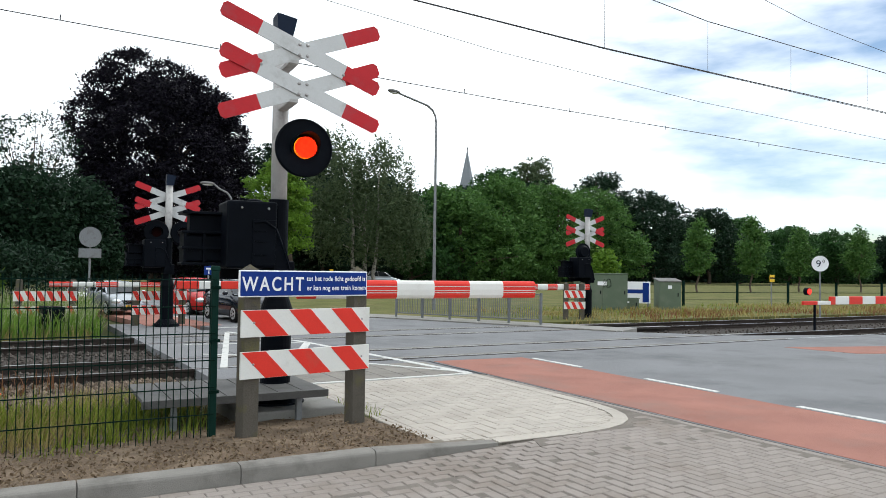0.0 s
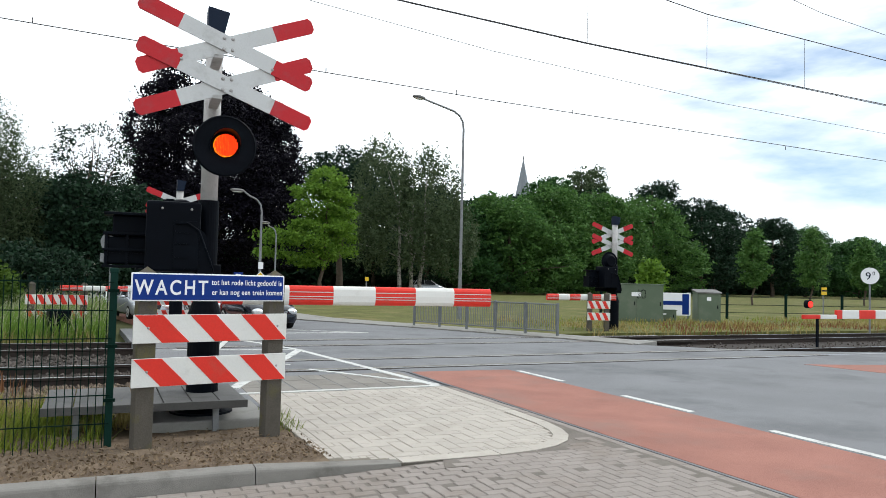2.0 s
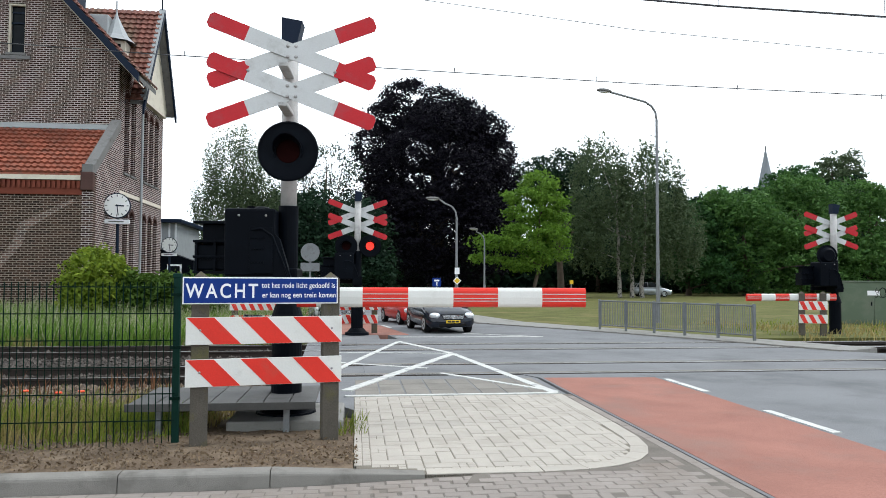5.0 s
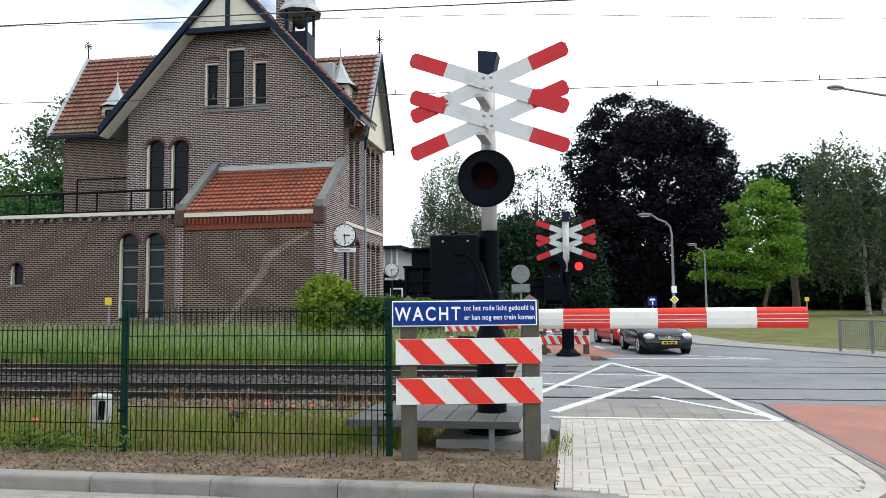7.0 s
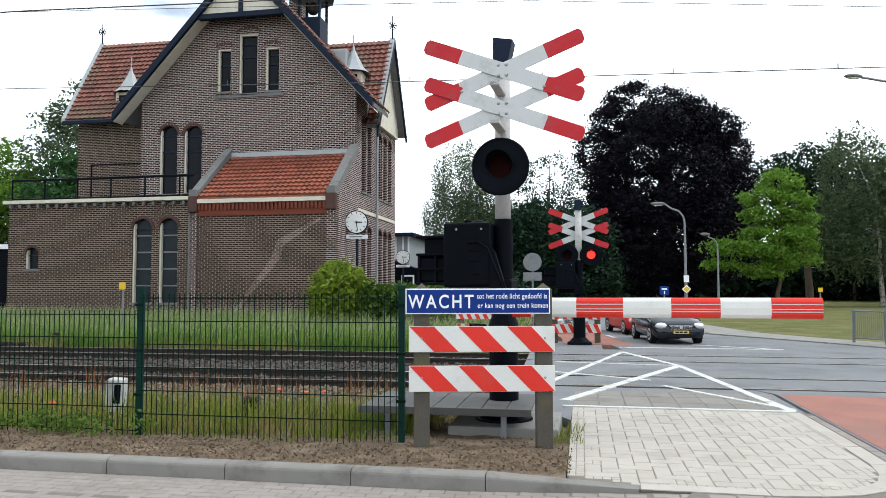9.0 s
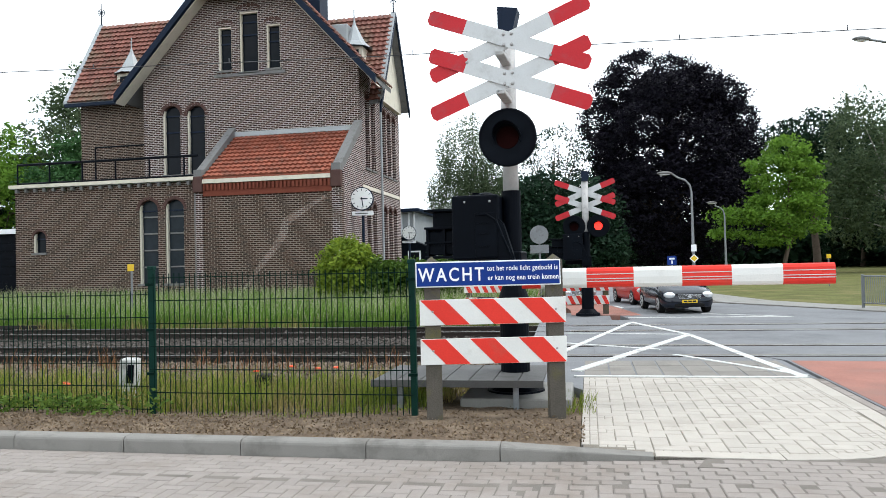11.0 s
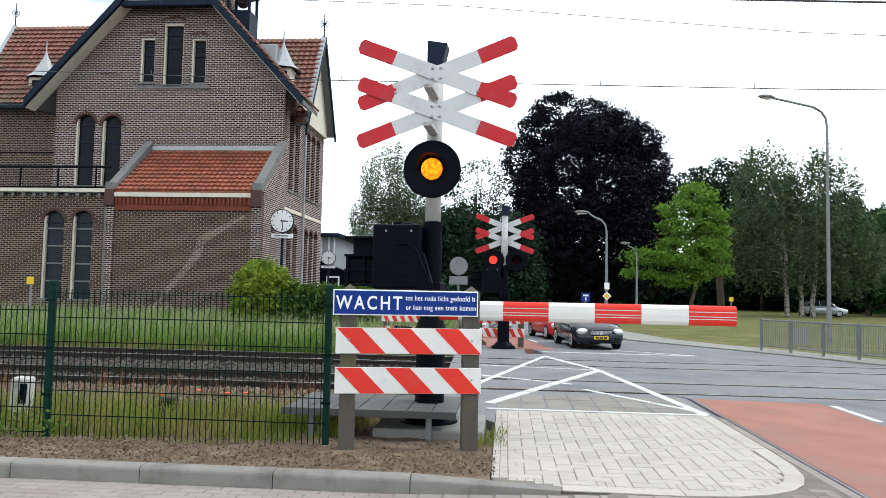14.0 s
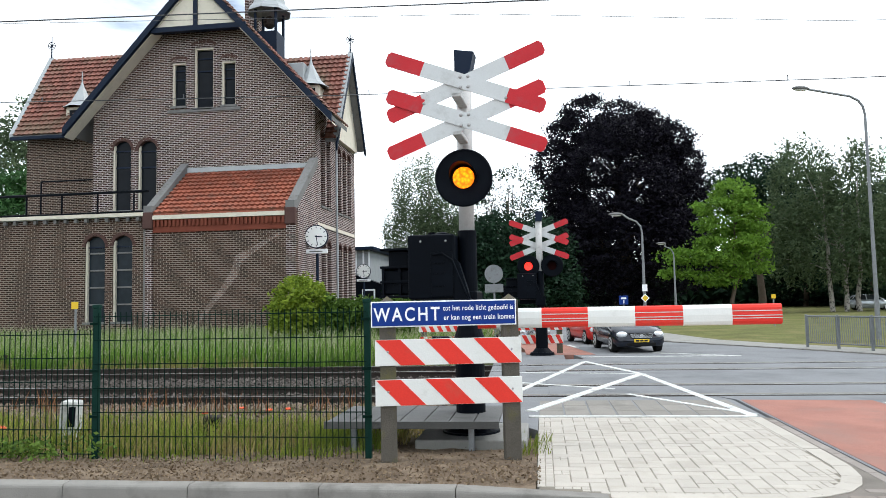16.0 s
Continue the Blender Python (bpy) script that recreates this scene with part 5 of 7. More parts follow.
def platform_clock(x, y, r, z, label):
    c = thing("platform_clock", label, "clock", "clocks on the platform", m=pose(x, y, 0, 0, 0, 10))
    bm = bmesh.new()
    rod(bm, (0, 0.2, 0), (0, 0.2, z + r), 0.06, seg=10)
    part("pole", bm, NAVY, c)
    bm = bmesh.new()
    rod(bm, (0, -0.1, z), (0, 0.12, z), r, seg=36)
    cs = part("case", bm, NAVY, c, "dark round clock case")
    bm = bmesh.new()
    rod(bm, (0, -0.112, z), (0, -0.1, z), r * 0.92, seg=36)
    part("face", bm, CLOCK_WHITE, cs, "white clock face with black hour marks")
    for k in range(12):
        a = math.radians(30 * k)
        mm = Matrix.Translation((0, -0.114, z)) @ Matrix.Rotation(a, 4, "Y")
        part("hour_mark", new_box((-r * 0.03, -0.004, r * 0.7), (r * 0.03, 0.004, r * 0.86), mm), NAVY, cs)
    for a, ln, w in ((92, 0.5, 0.05), (172, 0.75, 0.035)):
        mm = Matrix.Translation((0, -0.12, z)) @ Matrix.Rotation(math.radians(a), 4, "Y")
        part("pointer", new_box((-r * w, -0.004, -r * 0.12), (r * w, 0.004, r * ln), mm), NAVY, cs)
    part("name_plate", new_box((-r * 0.95, -0.06, z - r * 1.42), (r * 0.95, 0.02, z - r * 1.08), bevel=0.01), LETTER, c, "white plate with grey bar")
    part("plate_bar", new_box((-r * 0.6, -0.064, z - r * 1.3), (r * 0.5, -0.058, z - r * 1.2)), COPING, c)
    return c


platform_clock(-5.05, 28.0, 0.47, 4.32, "white round station clock on a dark post by the house")
platform_clock(-6.42, 41.5, 0.42, 3.5, "white round station clock further along the platform")

# ---- trees ----
def leaf_mesh(name, centres, size, mat, parent, seed=1, droop=0.0, stretch=1.0):
    rng = np.random.default_rng(seed)
    n = len(centres)
    d = rng.normal(size=(n, 3))
    d[:, 2] *= 0.7
    if droop:
        d[:, 2] -= droop
    d /= np.linalg.norm(d, axis=1)[:, None]
    e = np.cross(d, rng.normal(size=(n, 3)))
    e /= np.linalg.norm(e, axis=1)[:, None]
    s = size * rng.uniform(0.55, 1.35, (n, 1))
    a, b = d * s * stretch, e * s * 0.5
    quad = np.stack([centres - a, centres + b, centres + a, centres - b], 1).reshape(-1, 3)
    me = bpy.data.meshes.new(name)
    me.vertices.add(4 * n)
    me.vertices.foreach_set("co", quad.ravel())
    me.loops.add(4 * n)
    me.loops.foreach_set("vertex_index", np.arange(4 * n, dtype=np.int32))
    me.polygons.add(n)
    me.polygons.foreach_set("loop_start", np.arange(0, 4 * n, 4, dtype=np.int32))
    me.update(calc_edges=True)
    me.materials.append(mat)
    ob = new(name, me)
    if parent:
        ob.parent = parent
    return ob


def crown_points(rng, lobes, clumps, per, spread, shell=0.72, hang=0.0):
    """Leaf places: clumps spread through the outer part of a few overlapping round lobes."""
    w = np.array([l[3] * l[4] * l[5] for l in lobes]) ** 0.7
    pick = rng.choice(len(lobes), clumps, p=w / w.sum())
    L = np.array(lobes)[pick]
    d = rng.normal(size=(clumps, 3))
    d /= np.linalg.norm(d, axis=1)[:, None]
    r = shell + (1 - shell) * rng.uniform(-0.6, 1.15, (clumps, 1))
    c = L[:, :3] + d * r * L[:, 3:6]
    pts = c[:, None, :] + rng.normal(size=(clumps, per, 3)) * np.array((spread, spread, spread * 0.6))
    if hang:
        drop = rng.uniform(0, 1, (clumps, per)) ** 1.0 * hang
        pts[:, :, 2] -= drop
        pts[:, :, :2] = c[:, None, :2] + (pts[:, :, :2] - c[:, None, :2]) * 0.35
    pts = pts.reshape(-1, 3)
    return pts[pts[:, 2] > 0.3], c


def lumps(lobes, per, size, seed):
    """The lobes with smaller round lumps of foliage set on their outsides."""
    rng = np.random.default_rng(seed)
    out = list(lobes)
    for x, y, z, a, b, c in lobes:
        for _ in range(per):
            d = rng.normal(size=3)
            d[2] = abs(d[2]) * 0.9 - 0.25
            d /= np.linalg.norm(d)
            r = size * min(a, c) * rng.uniform(0.7, 1.3)
            out.append((x + d[0] * a * 0.85, y + d[1] * b * 0.85, z + d[2] * c * 0.88, r * 1.15, r * 1.15, r * 0.8))
    return out


def tree(name, label, at, lobes, mat, clumps, per, spread, leaf, trunk_r=0.25, bark=BARK, seed=1, hang=0.0, shell=0.72, limbs=10, group="", trunks=1, grow=1.0):
    """grow: a tree drawn up at a nearer place, set back and enlarged by this factor."""
    rng = np.random.default_rng(seed)
    sink = 1.6 * (grow - 1)
    at = (3.85 + (at[0] - 3.85) * grow, -0.64 + (at[1] + 0.64) * grow, -sink)
    lobes = [tuple(v * grow for v in l) for l in lobes]
    spread, leaf, trunk_r, hang = spread * grow, leaf * grow ** 0.85, trunk_r * grow, hang * grow
    t = thing(name, label, "tree", group, m=pose(*at))
    pts, c = crown_points(rng, lobes, clumps, per, spread, shell, hang)
    pts = pts[pts[:, 2] > sink + 0.25]
    leaf_mesh("crown", pts, leaf, mat, t, seed, 0.5 if hang else 0.0, 1.3 if hang else 1.0)
    top = max(l[2] for l in lobes)
    for k in range(trunks):
        bm = bmesh.new()
        ox = (k - (trunks - 1) / 2) * 1.2
        segs, prev = 6, None
        for i in range(segs + 1):
            f = i / segs
            q = Vector((ox * (1 + 0.4 * f) + rng.normal(0, 0.12) * (i > 0), rng.normal(0, 0.12) * (i > 0), top * f - 0.3 * (i == 0)))
            r = trunk_r * (1.05 - 0.85 * f)
            row = [bm.verts.new((q.x + r * math.cos(a * math.pi / 4), q.y + r * math.sin(a * math.pi / 4), q.z)) for a in range(8)]
            if prev:
                for a in range(8):
                    bm.faces.new((prev[a], prev[(a + 1) % 8], row[(a + 1) % 8], row[a]))
            prev = row
        part("trunk", bm, bark, t, smooth=True)
    for i in range(limbs):
        bm = bmesh.new()
        goal = Vector(c[int(rng.integers(len(c)))])
        z0 = min(goal.z * 0.7, top * rng.uniform(0.25, 0.8))
        a = Vector((0, 0, z0))
        mid = a.lerp(goal, 0.5) + Vector((0, 0, 0.25))
        rod(bm, a, mid, trunk_r * 0.35, trunk_r * 0.2, 6, False)
        rod(bm, mid, goal, trunk_r * 0.2, 0.015, 6, False)
        part("limb", bm, bark, t)
    return t


BEECH = [(0, 0, 7.6, 4.5, 4.2, 5.6), (0, -2, 4.2, 5.0, 3.2, 3.2), (-3.9, 0, 10.3, 1.55, 1.6, 1.5), (-3.1, 0, 12.0, 1.5, 1.6, 1.4), (-1.9, 0, 13.1, 1.7, 1.7, 1.6), (0.2, 0, 12.7, 1.6, 1.7, 1.5),
         (1.8, 0, 12.2, 1.5, 1.6, 1.4), (2.8, -1, 11.0, 1.6, 1.6, 1.4), (3.4, 0, 9.7, 1.8, 1.7, 1.5), (3.7, 0, 8.0, 1.8, 1.7, 1.6), (-3.5, -1, 8.3, 1.6, 1.6, 1.5), (-3.3, -1, 6.2, 1.7, 1.6, 1.6),
         (3.7, -1, 5.8, 1.8, 1.7, 1.8), (-1.5, -3.2, 9.5, 1.7, 1.5, 1.4), (1.2, -3.4, 8.0, 1.8, 1.5, 1.5), (-0.5, -2.8, 11.2, 1.6, 1.5, 1.2), (-1.0, -3.8, 6.4, 1.8, 1.4, 1.3), (2.3, -3.2, 5.6, 1.7, 1.4, 1.3)]
tree("copper_beech", "huge dark purple copper beech", (9.0, 47, 0), BEECH,
     BEECH_LEAF, 6200, 26, 0.2, 0.105, 0.6, seed=2, limbs=14, shell=0.84, grow=1.8)
tree("birch", "tall drooping silver birch beside the platform", (-3.0, 45, 0), [(-0.4, 0, 8.9, 1.9, 2, 2.3), (-0.9, 0, 6.4, 2.1, 2.2, 2.4), (1.0, 0, 6.6, 2.0, 2.0, 1.9), (1.4, 0, 4.6, 1.9, 2.0, 2.0), (-0.6, 0, 4, 2.2, 2.2, 2.2)],
     BIRCH_LEAF, 1900, 30, 0.24, 0.062, 0.18, BIRCH_BARK, 3, hang=1.9, shell=0.8, grow=1.4)
tree("broadleaf_tree", "thin open-crowned green tree by the road", (1.7, 50, 0), [(0, 0, 8.4, 2.6, 2.2, 2.4), (-1.0, 0, 5.5, 2.2, 2, 1.8), (1.2, 0, 6, 1.8, 2, 2.2)],
     DARK_LEAF, 330, 30, 0.26, 0.10, 0.24, seed=4, shell=0.78, limbs=22, grow=1.5)
LIME = [(0, 0, 7.7, 1.1, 1.0, 0.9), (-0.6, 0, 6.9, 1.6, 1.4, 0.5), (0.7, 0, 6.6, 1.1, 1.2, 0.55), (-0.4, 0, 5.8, 1.9, 1.6, 0.5), (0.9, 0.3, 5.5, 1.1, 1.2, 0.55), (-0.3, 0, 4.8, 2.1, 1.7, 0.45),
        (1.0, 0, 4.3, 1.0, 1.2, 0.55), (-2.9, 0, 4.0, 1.7, 1.2, 0.4), (-1.2, -0.5, 3.9, 1.7, 1.4, 0.45), (0.6, 0, 3.3, 1.4, 1.3, 0.5), (-3.2, 0, 3.0, 1.0, 0.9, 0.35), (-0.8, 0, 2.7, 1.6, 1.3, 0.45)]
tree("lime_tree", "bright yellow-green young tree on the lawn", (15.2, 45, 0), LIME,
     LIME_LEAF, 760, 22, 0.2, 0.12, 0.14, seed=5, shell=0.8, grow=1.42)
tree("birch", "grey-green birch with several white trunks", (21.3, 45, 0), [(-2.2, 0, 8.6, 1.9, 2.0, 2.6), (1.2, 0, 7.8, 2.4, 2.2, 3.0), (-0.2, 0, 5.4, 3.9, 2.4, 2.4), (2.9, 0, 5.0, 1.9, 1.8, 2.2), (-3.2, 0, 5.6, 1.4, 1.5, 2.4)],
     BIRCH_LEAF, 1250, 24, 0.3, 0.10, 0.16, BIRCH_BARK, 6, hang=1.5, trunks=3, shell=0.82, grow=1.6)
tree("pine", "dark pine behind the birches", (18.6, 52, 0), [(0, 0, 9.2, 2.4, 2, 2.0), (-1.8, 0, 9.0, 1.7, 1.8, 1.4), (2, 0, 8.5, 2.6, 2, 2.6)], DARK_LEAF, 450, 26, 0.3, 0.14, 0.28, seed=7, grow=1.75)

# wood behind the road
rng_w = np.random.default_rng(21)
WOOD = [(25.5, 46, 7.0, 2.6, GREEN_LEAF), (29.0, 45, 7.8, 2.7, FRESH_LEAF), (27.0, 55, 9.4, 3.2, DARK_LEAF), (33.0, 54, 8.8, 3.4, DARK_LEAF), (34.0, 47, 9.2, 3.0, FRESH_LEAF),
        (38.5, 55, 11.0, 3.4, GREEN_LEAF), (40.0, 48, 9.0, 3.2, FRESH_LEAF), (43.5, 57, 10.4, 3.4, DARK_LEAF), (43.4, 57, 13.0, 1.5, BIRCH_LEAF), (47.0, 51, 9.4, 3.2, FRESH_LEAF), (51.0, 56, 11.8, 3.4, DARK_LEAF),
        (55.5, 54, 10.0, 3.6, DARK_LEAF), (60.0, 57, 10.0, 3.4, DARK_LEAF), (65.0, 54, 8.7, 3.4, DARK_LEAF), (71.0, 55, 7.9, 3.4, GREEN_LEAF), (77.0, 53, 7.2, 3.2, GREEN_LEAF), (84.0, 52, 6.9, 3.2, GREEN_LEAF),
        (30.5, 60, 8.8, 3.4, DARK_LEAF), (36.5, 63, 9.4, 3.6, DARK_LEAF), (24.0, 60, 10.0, 3.2, DARK_LEAF), (92.0, 50, 6.6, 3.4, DARK_LEAF)]
for i, (x, y, hgt, r, mat) in enumerate(WOOD):
    lobes = [(0, 0, hgt * 0.6, r, r, hgt * 0.36), (rng_w.normal(0, .8), 0, hgt * 0.78, r * 0.62, r * 0.6, hgt * 0.22), (rng_w.normal(0, 1.2), -0.5, hgt * 0.35, r * 1.05, r, hgt * 0.28)]
    lobes = lumps(lobes, 7, 0.36, 130 + i)
    tree("broadleaf_tree", "dense dark green tree in the wood behind the road" if mat is DARK_LEAF else "leafy green tree at the edge of the wood", (x, y, 0), lobes, mat, 900, 22, 0.22, 0.15, 0.22, seed=30 + i, limbs=3, group="trees of the wood", shell=0.84, grow=1.8)
SAPLINGS = [(44.5, 38, 5.6), (50.5, 38, 5.9), (57, 38.5, 5.4), (63, 37, 5.6), (70, 36, 5.6), (31.0, 33, 3.0)]
for i, (x, y, hgt) in enumerate(SAPLINGS):
    tree("sapling", "slim young green tree on the lawn", (x, y, 0), [(0, 0, hgt * 0.6, hgt * 0.19, hgt * 0.19, hgt * 0.32), (0, 0, hgt * 0.86, hgt * 0.08, hgt * 0.08, hgt * 0.2)], LIME_LEAF if i == 5 else FRESH_LEAF, 150, 24, 0.2, 0.13, 0.08, seed=60 + i, limbs=3, group="young trees on the lawn", grow=1.3)
for i, (x, y, hgt, r, mat) in enumerate([(-36, 52, 18, 4.4, BIRCH_LEAF), (-31, 56, 16, 4.0, GREEN_LEAF), (-40, 48, 13.0, 4.2, LIME_LEAF), (-33, 48, 12, 4, GREEN_LEAF), (-44, 50, 12, 4, DARK_LEAF), (-24, 58, 9, 3, DARK_LEAF)]):
    lobes = [(0, 0, hgt * 0.6, r, r, hgt * 0.34), (0.5, 0, hgt * 0.8, r * 0.6, r * 0.6, hgt * 0.2), (-0.5, 0, hgt * 0.3, r, r, hgt * 0.25)]
    lobes = lumps(lobes, 5, 0.36, 170 + i)
    tree("broadleaf_tree", "leafy tree behind the station house", (x, y, 0), lobes, mat, 820, 22, 0.34, 0.17, 0.2, seed=80 + i, limbs=4, group="trees behind the house")


for i, (x, y, hgt, r, mat) in enumerate([(0.3, 62, 9.5, 2.6, DARK_LEAF), (-3.2, 66, 9.5, 3.2, DARK_LEAF), (4.0, 66, 9.0, 2.6, DARK_LEAF)]):
    tree("broadleaf_tree", "dark leafy tree beside the road beyond the tracks", (x, y, 0), [(0, 0, hgt * 0.62, r, r, hgt * 0.34), (0.4, 0, hgt * 0.3, r * 1.1, r, hgt * 0.3)], mat, 620, 24, 0.4, 0.19, 0.2, seed=95 + i, limbs=4, group="trees beyond the tracks", shell=0.78)


def woods_mass():
    rng = np.random.default_rng(5)
    n = 110000
    x = rng.uniform(-12, 230, n)
    y = rng.uniform(112, 135, n)
    top = 8.6 + 2.0 * np.sin(x * 0.2) + 1.3 * np.sin(x * 0.5 + 1)
    z = rng.uniform(0, 1, n) ** 0.8 * top
    ob = leaf_mesh("far_woods", np.stack([x, y, z], 1), 0.9, DARK_LEAF, None, 9)
    tagged(ob, "dark dense woods in the distance", "woods", kind="stuff")


woods_mass()


def leafy(name, label, category, lobes, mat, clumps, per, spread, leaf, seed):
    rng = np.random.default_rng(seed)
    pts, _ = crown_points(rng, lobes, clumps, per, spread, 0.85)
    ob = leaf_mesh(name, pts, leaf, mat, None, seed)
    return tagged(ob, label, category)


leafy("bush", "clipped rounded yellow-green bush by the house", "bush", [(-4.55, 24.4, 1.4, 0.95, 0.95, 1.25), (-4.4, 24.4, 0.8, 1.05, 0.95, 0.8)], HEDGE_LEAF, 420, 30, 0.14, 0.085, 11)
leafy("hedge", "low green hedge beside the platform", "hedge", [(-3.4, 24.4, 0.9, 0.9, 0.7, 0.9), (-2.2, 24.3, 0.9, 0.9, 0.7, 0.85), (-1.2, 24.3, 0.85, 0.8, 0.7, 0.85)], CLIPPED_LEAF, 640, 26, 0.16, 0.085, 12)
leafy("bush", "dark flowering bush by the platform end", "bush", [(-1.2, 30.5, 1.3, 1.7, 1.2, 1.3), (0.3, 31, 1.2, 1.4, 1.2, 1.2)], DARK_LEAF, 300, 24, 0.2, 0.09, 13)


# ---- grass ----
def blades(name, label, mat, n, xr, yr, hgt, z, w, seed, clump=0.0, slope=None):
    rng = np.random.default_rng(seed)
    x, y = rng.uniform(*xr, n), rng.uniform(*yr, n)
    if clump:
        keep = np.array([noise.noise(Vector((a * clump, b * clump, seed))) for a, b in zip(x, y)]) > -0.05
        x, y = x[keep], y[keep]
        n = len(x)
    hh = hgt * rng.uniform(0.4, 1.25, n)
    ang = rng.uniform(0, 2 * np.pi, n)
    lean = rng.normal(0, 0.28, (n, 2)) * hh[:, None] + np.array((0.12, 0.0)) * hh[:, None]
    zz = np.full(n, z) if slope is None else z + np.clip((y - slope[0]) * slope[1], 0, slope[2])
    dx, dy = np.cos(ang) * w, np.sin(ang) * w
    p0 = np.stack([x - dx, y - dy, zz], 1)
    p1 = np.stack([x + dx, y + dy, zz], 1)
    mid = np.stack([x + lean[:, 0] * 0.35, y + lean[:, 1] * 0.35, zz + hh * 0.55], 1)
    off = np.stack([dx, dy, 0 * dx], 1) * 0.7
    tip = np.stack([x + lean[:, 0], y + lean[:, 1], zz + hh], 1)
    verts = np.stack([p0, p1, mid + off, mid - off, tip], 1).reshape(-1, 3)
    me = bpy.data.meshes.new(name)
    me.vertices.add(5 * n)
    me.vertices.foreach_set("co", verts.ravel())
    base = np.arange(n)[:, None] * 5
    loops = (base + np.array([0, 1, 2, 3, 3, 2, 4])).ravel().astype(np.int32)
    me.loops.add(7 * n)
    me.loops.foreach_set("vertex_index", loops)
    me.polygons.add(2 * n)
    starts = (np.arange(n)[:, None] * 7 + np.array([0, 4])).ravel().astype(np.int32)
    me.polygons.foreach_set("loop_start", starts)
    me.update(calc_edges=True)
    me.materials.append(mat)
    return tagged(new(name, me), label, "grass", kind="stuff")


blades("meadow_grass", "tall uncut meadow grass before the house", MEADOW, 46000, (-24, 2.0), (19.6, 26.4), 0.62, -0.15, 0.017, 41, 0, (20, 0.06, 0.4))
blades("seeding_grass", "pale seed heads over the meadow grass", SEED_GRASS, 13000, (-24, 2.0), (19.8, 26.4), 0.8, -0.15, 0.010, 50, 0, (20, 0.06, 0.4))
blades("dry_meadow_grass", "straw-coloured grass along the tracks", DRY_GRASS, 6000, (-24, 1.8), (19.2, 21.5), 0.35, -0.15, 0.010, 42, 0.6)
blades("verge_grass", "green weeds and grass behind the fence", GRASS, 9000, (-9, 2.0), (7.25, 9.1), 0.25, -0.16, 0.009, 43, 1.2)
blades("tall_verge_grass", "taller tufts of grass behind the fence", GRASS, 6000, (-9, 2.0), (7.4, 9.2), 0.40, -0.16, 0.009, 51, 1.9)
blades("short_verge_grass", "short sparse grass between the trackside stones", GRASS, 4000, (-9, 2.0), (9.0, 10.2), 0.16, -0.14, 0.009, 52, 0.9)
blades("dry_verge_grass", "dry yellow grass behind the fence", DRY_GRASS, 11000, (-9, 2.2), (7.3, 9.7), 0.30, -0.16, 0.008, 44, 1.0)


def fence_weeds():
    """Low leafy weeds creeping through the foot of the fence."""
    rng = np.random.default_rng(61)
    n = 110
    c = np.stack([rng.choice((-8.2, -6.1, -4.6, -3.3, -2.4, -1.8), n) + rng.normal(0, 0.42, n), 7.0 + rng.normal(0, 0.13, n), np.full(n, -0.02)], 1)
    pts = (c[:, None, :] + rng.normal(size=(n, 22, 3)) * np.array((0.09, 0.07, 0.05))).reshape(-1, 3)
    pts[:, 2] = np.abs(pts[:, 2]) + rng.uniform(-0.03, 0.12, len(pts))
    ob = leaf_mesh("fence_weeds", pts, 0.032, WEED_LEAF, None, 62)
    tagged(ob, "low leafy green weeds at the foot of the fence", "weeds", kind="stuff")


WEED_LEAF = leaves_material("weed_leaf", (0.025, 0.06, 0.012), (0.16, 0.24, 0.04), 0.3)
fence_weeds()
blades("sorrel", "reddish dried weeds beside the rails", RUST_GRASS, 900, (-10, 1.0), (10.4, 11.5), 0.42, -0.16, 0.010, 45, 1.1)
blades("far_rough_grass", "rough yellowing grass beside the far tracks", DRY_GRASS, 14000, (16.5, 60), (19.3, 27), 0.27, -0.1, 0.016, 46, 0.25)
blades("far_green_grass", "green rough grass around the cabinets", GRASS, 4500, (15.8, 60), (19.3, 28), 0.27, -0.1, 0.016, 47, 0.25)

blades("far_sorrel", "reddish seeding weeds beside the far tracks", RUST_GRASS, 5000, (20, 60), (19.2, 23), 0.3, -0.1, 0.016, 53, 0.2)

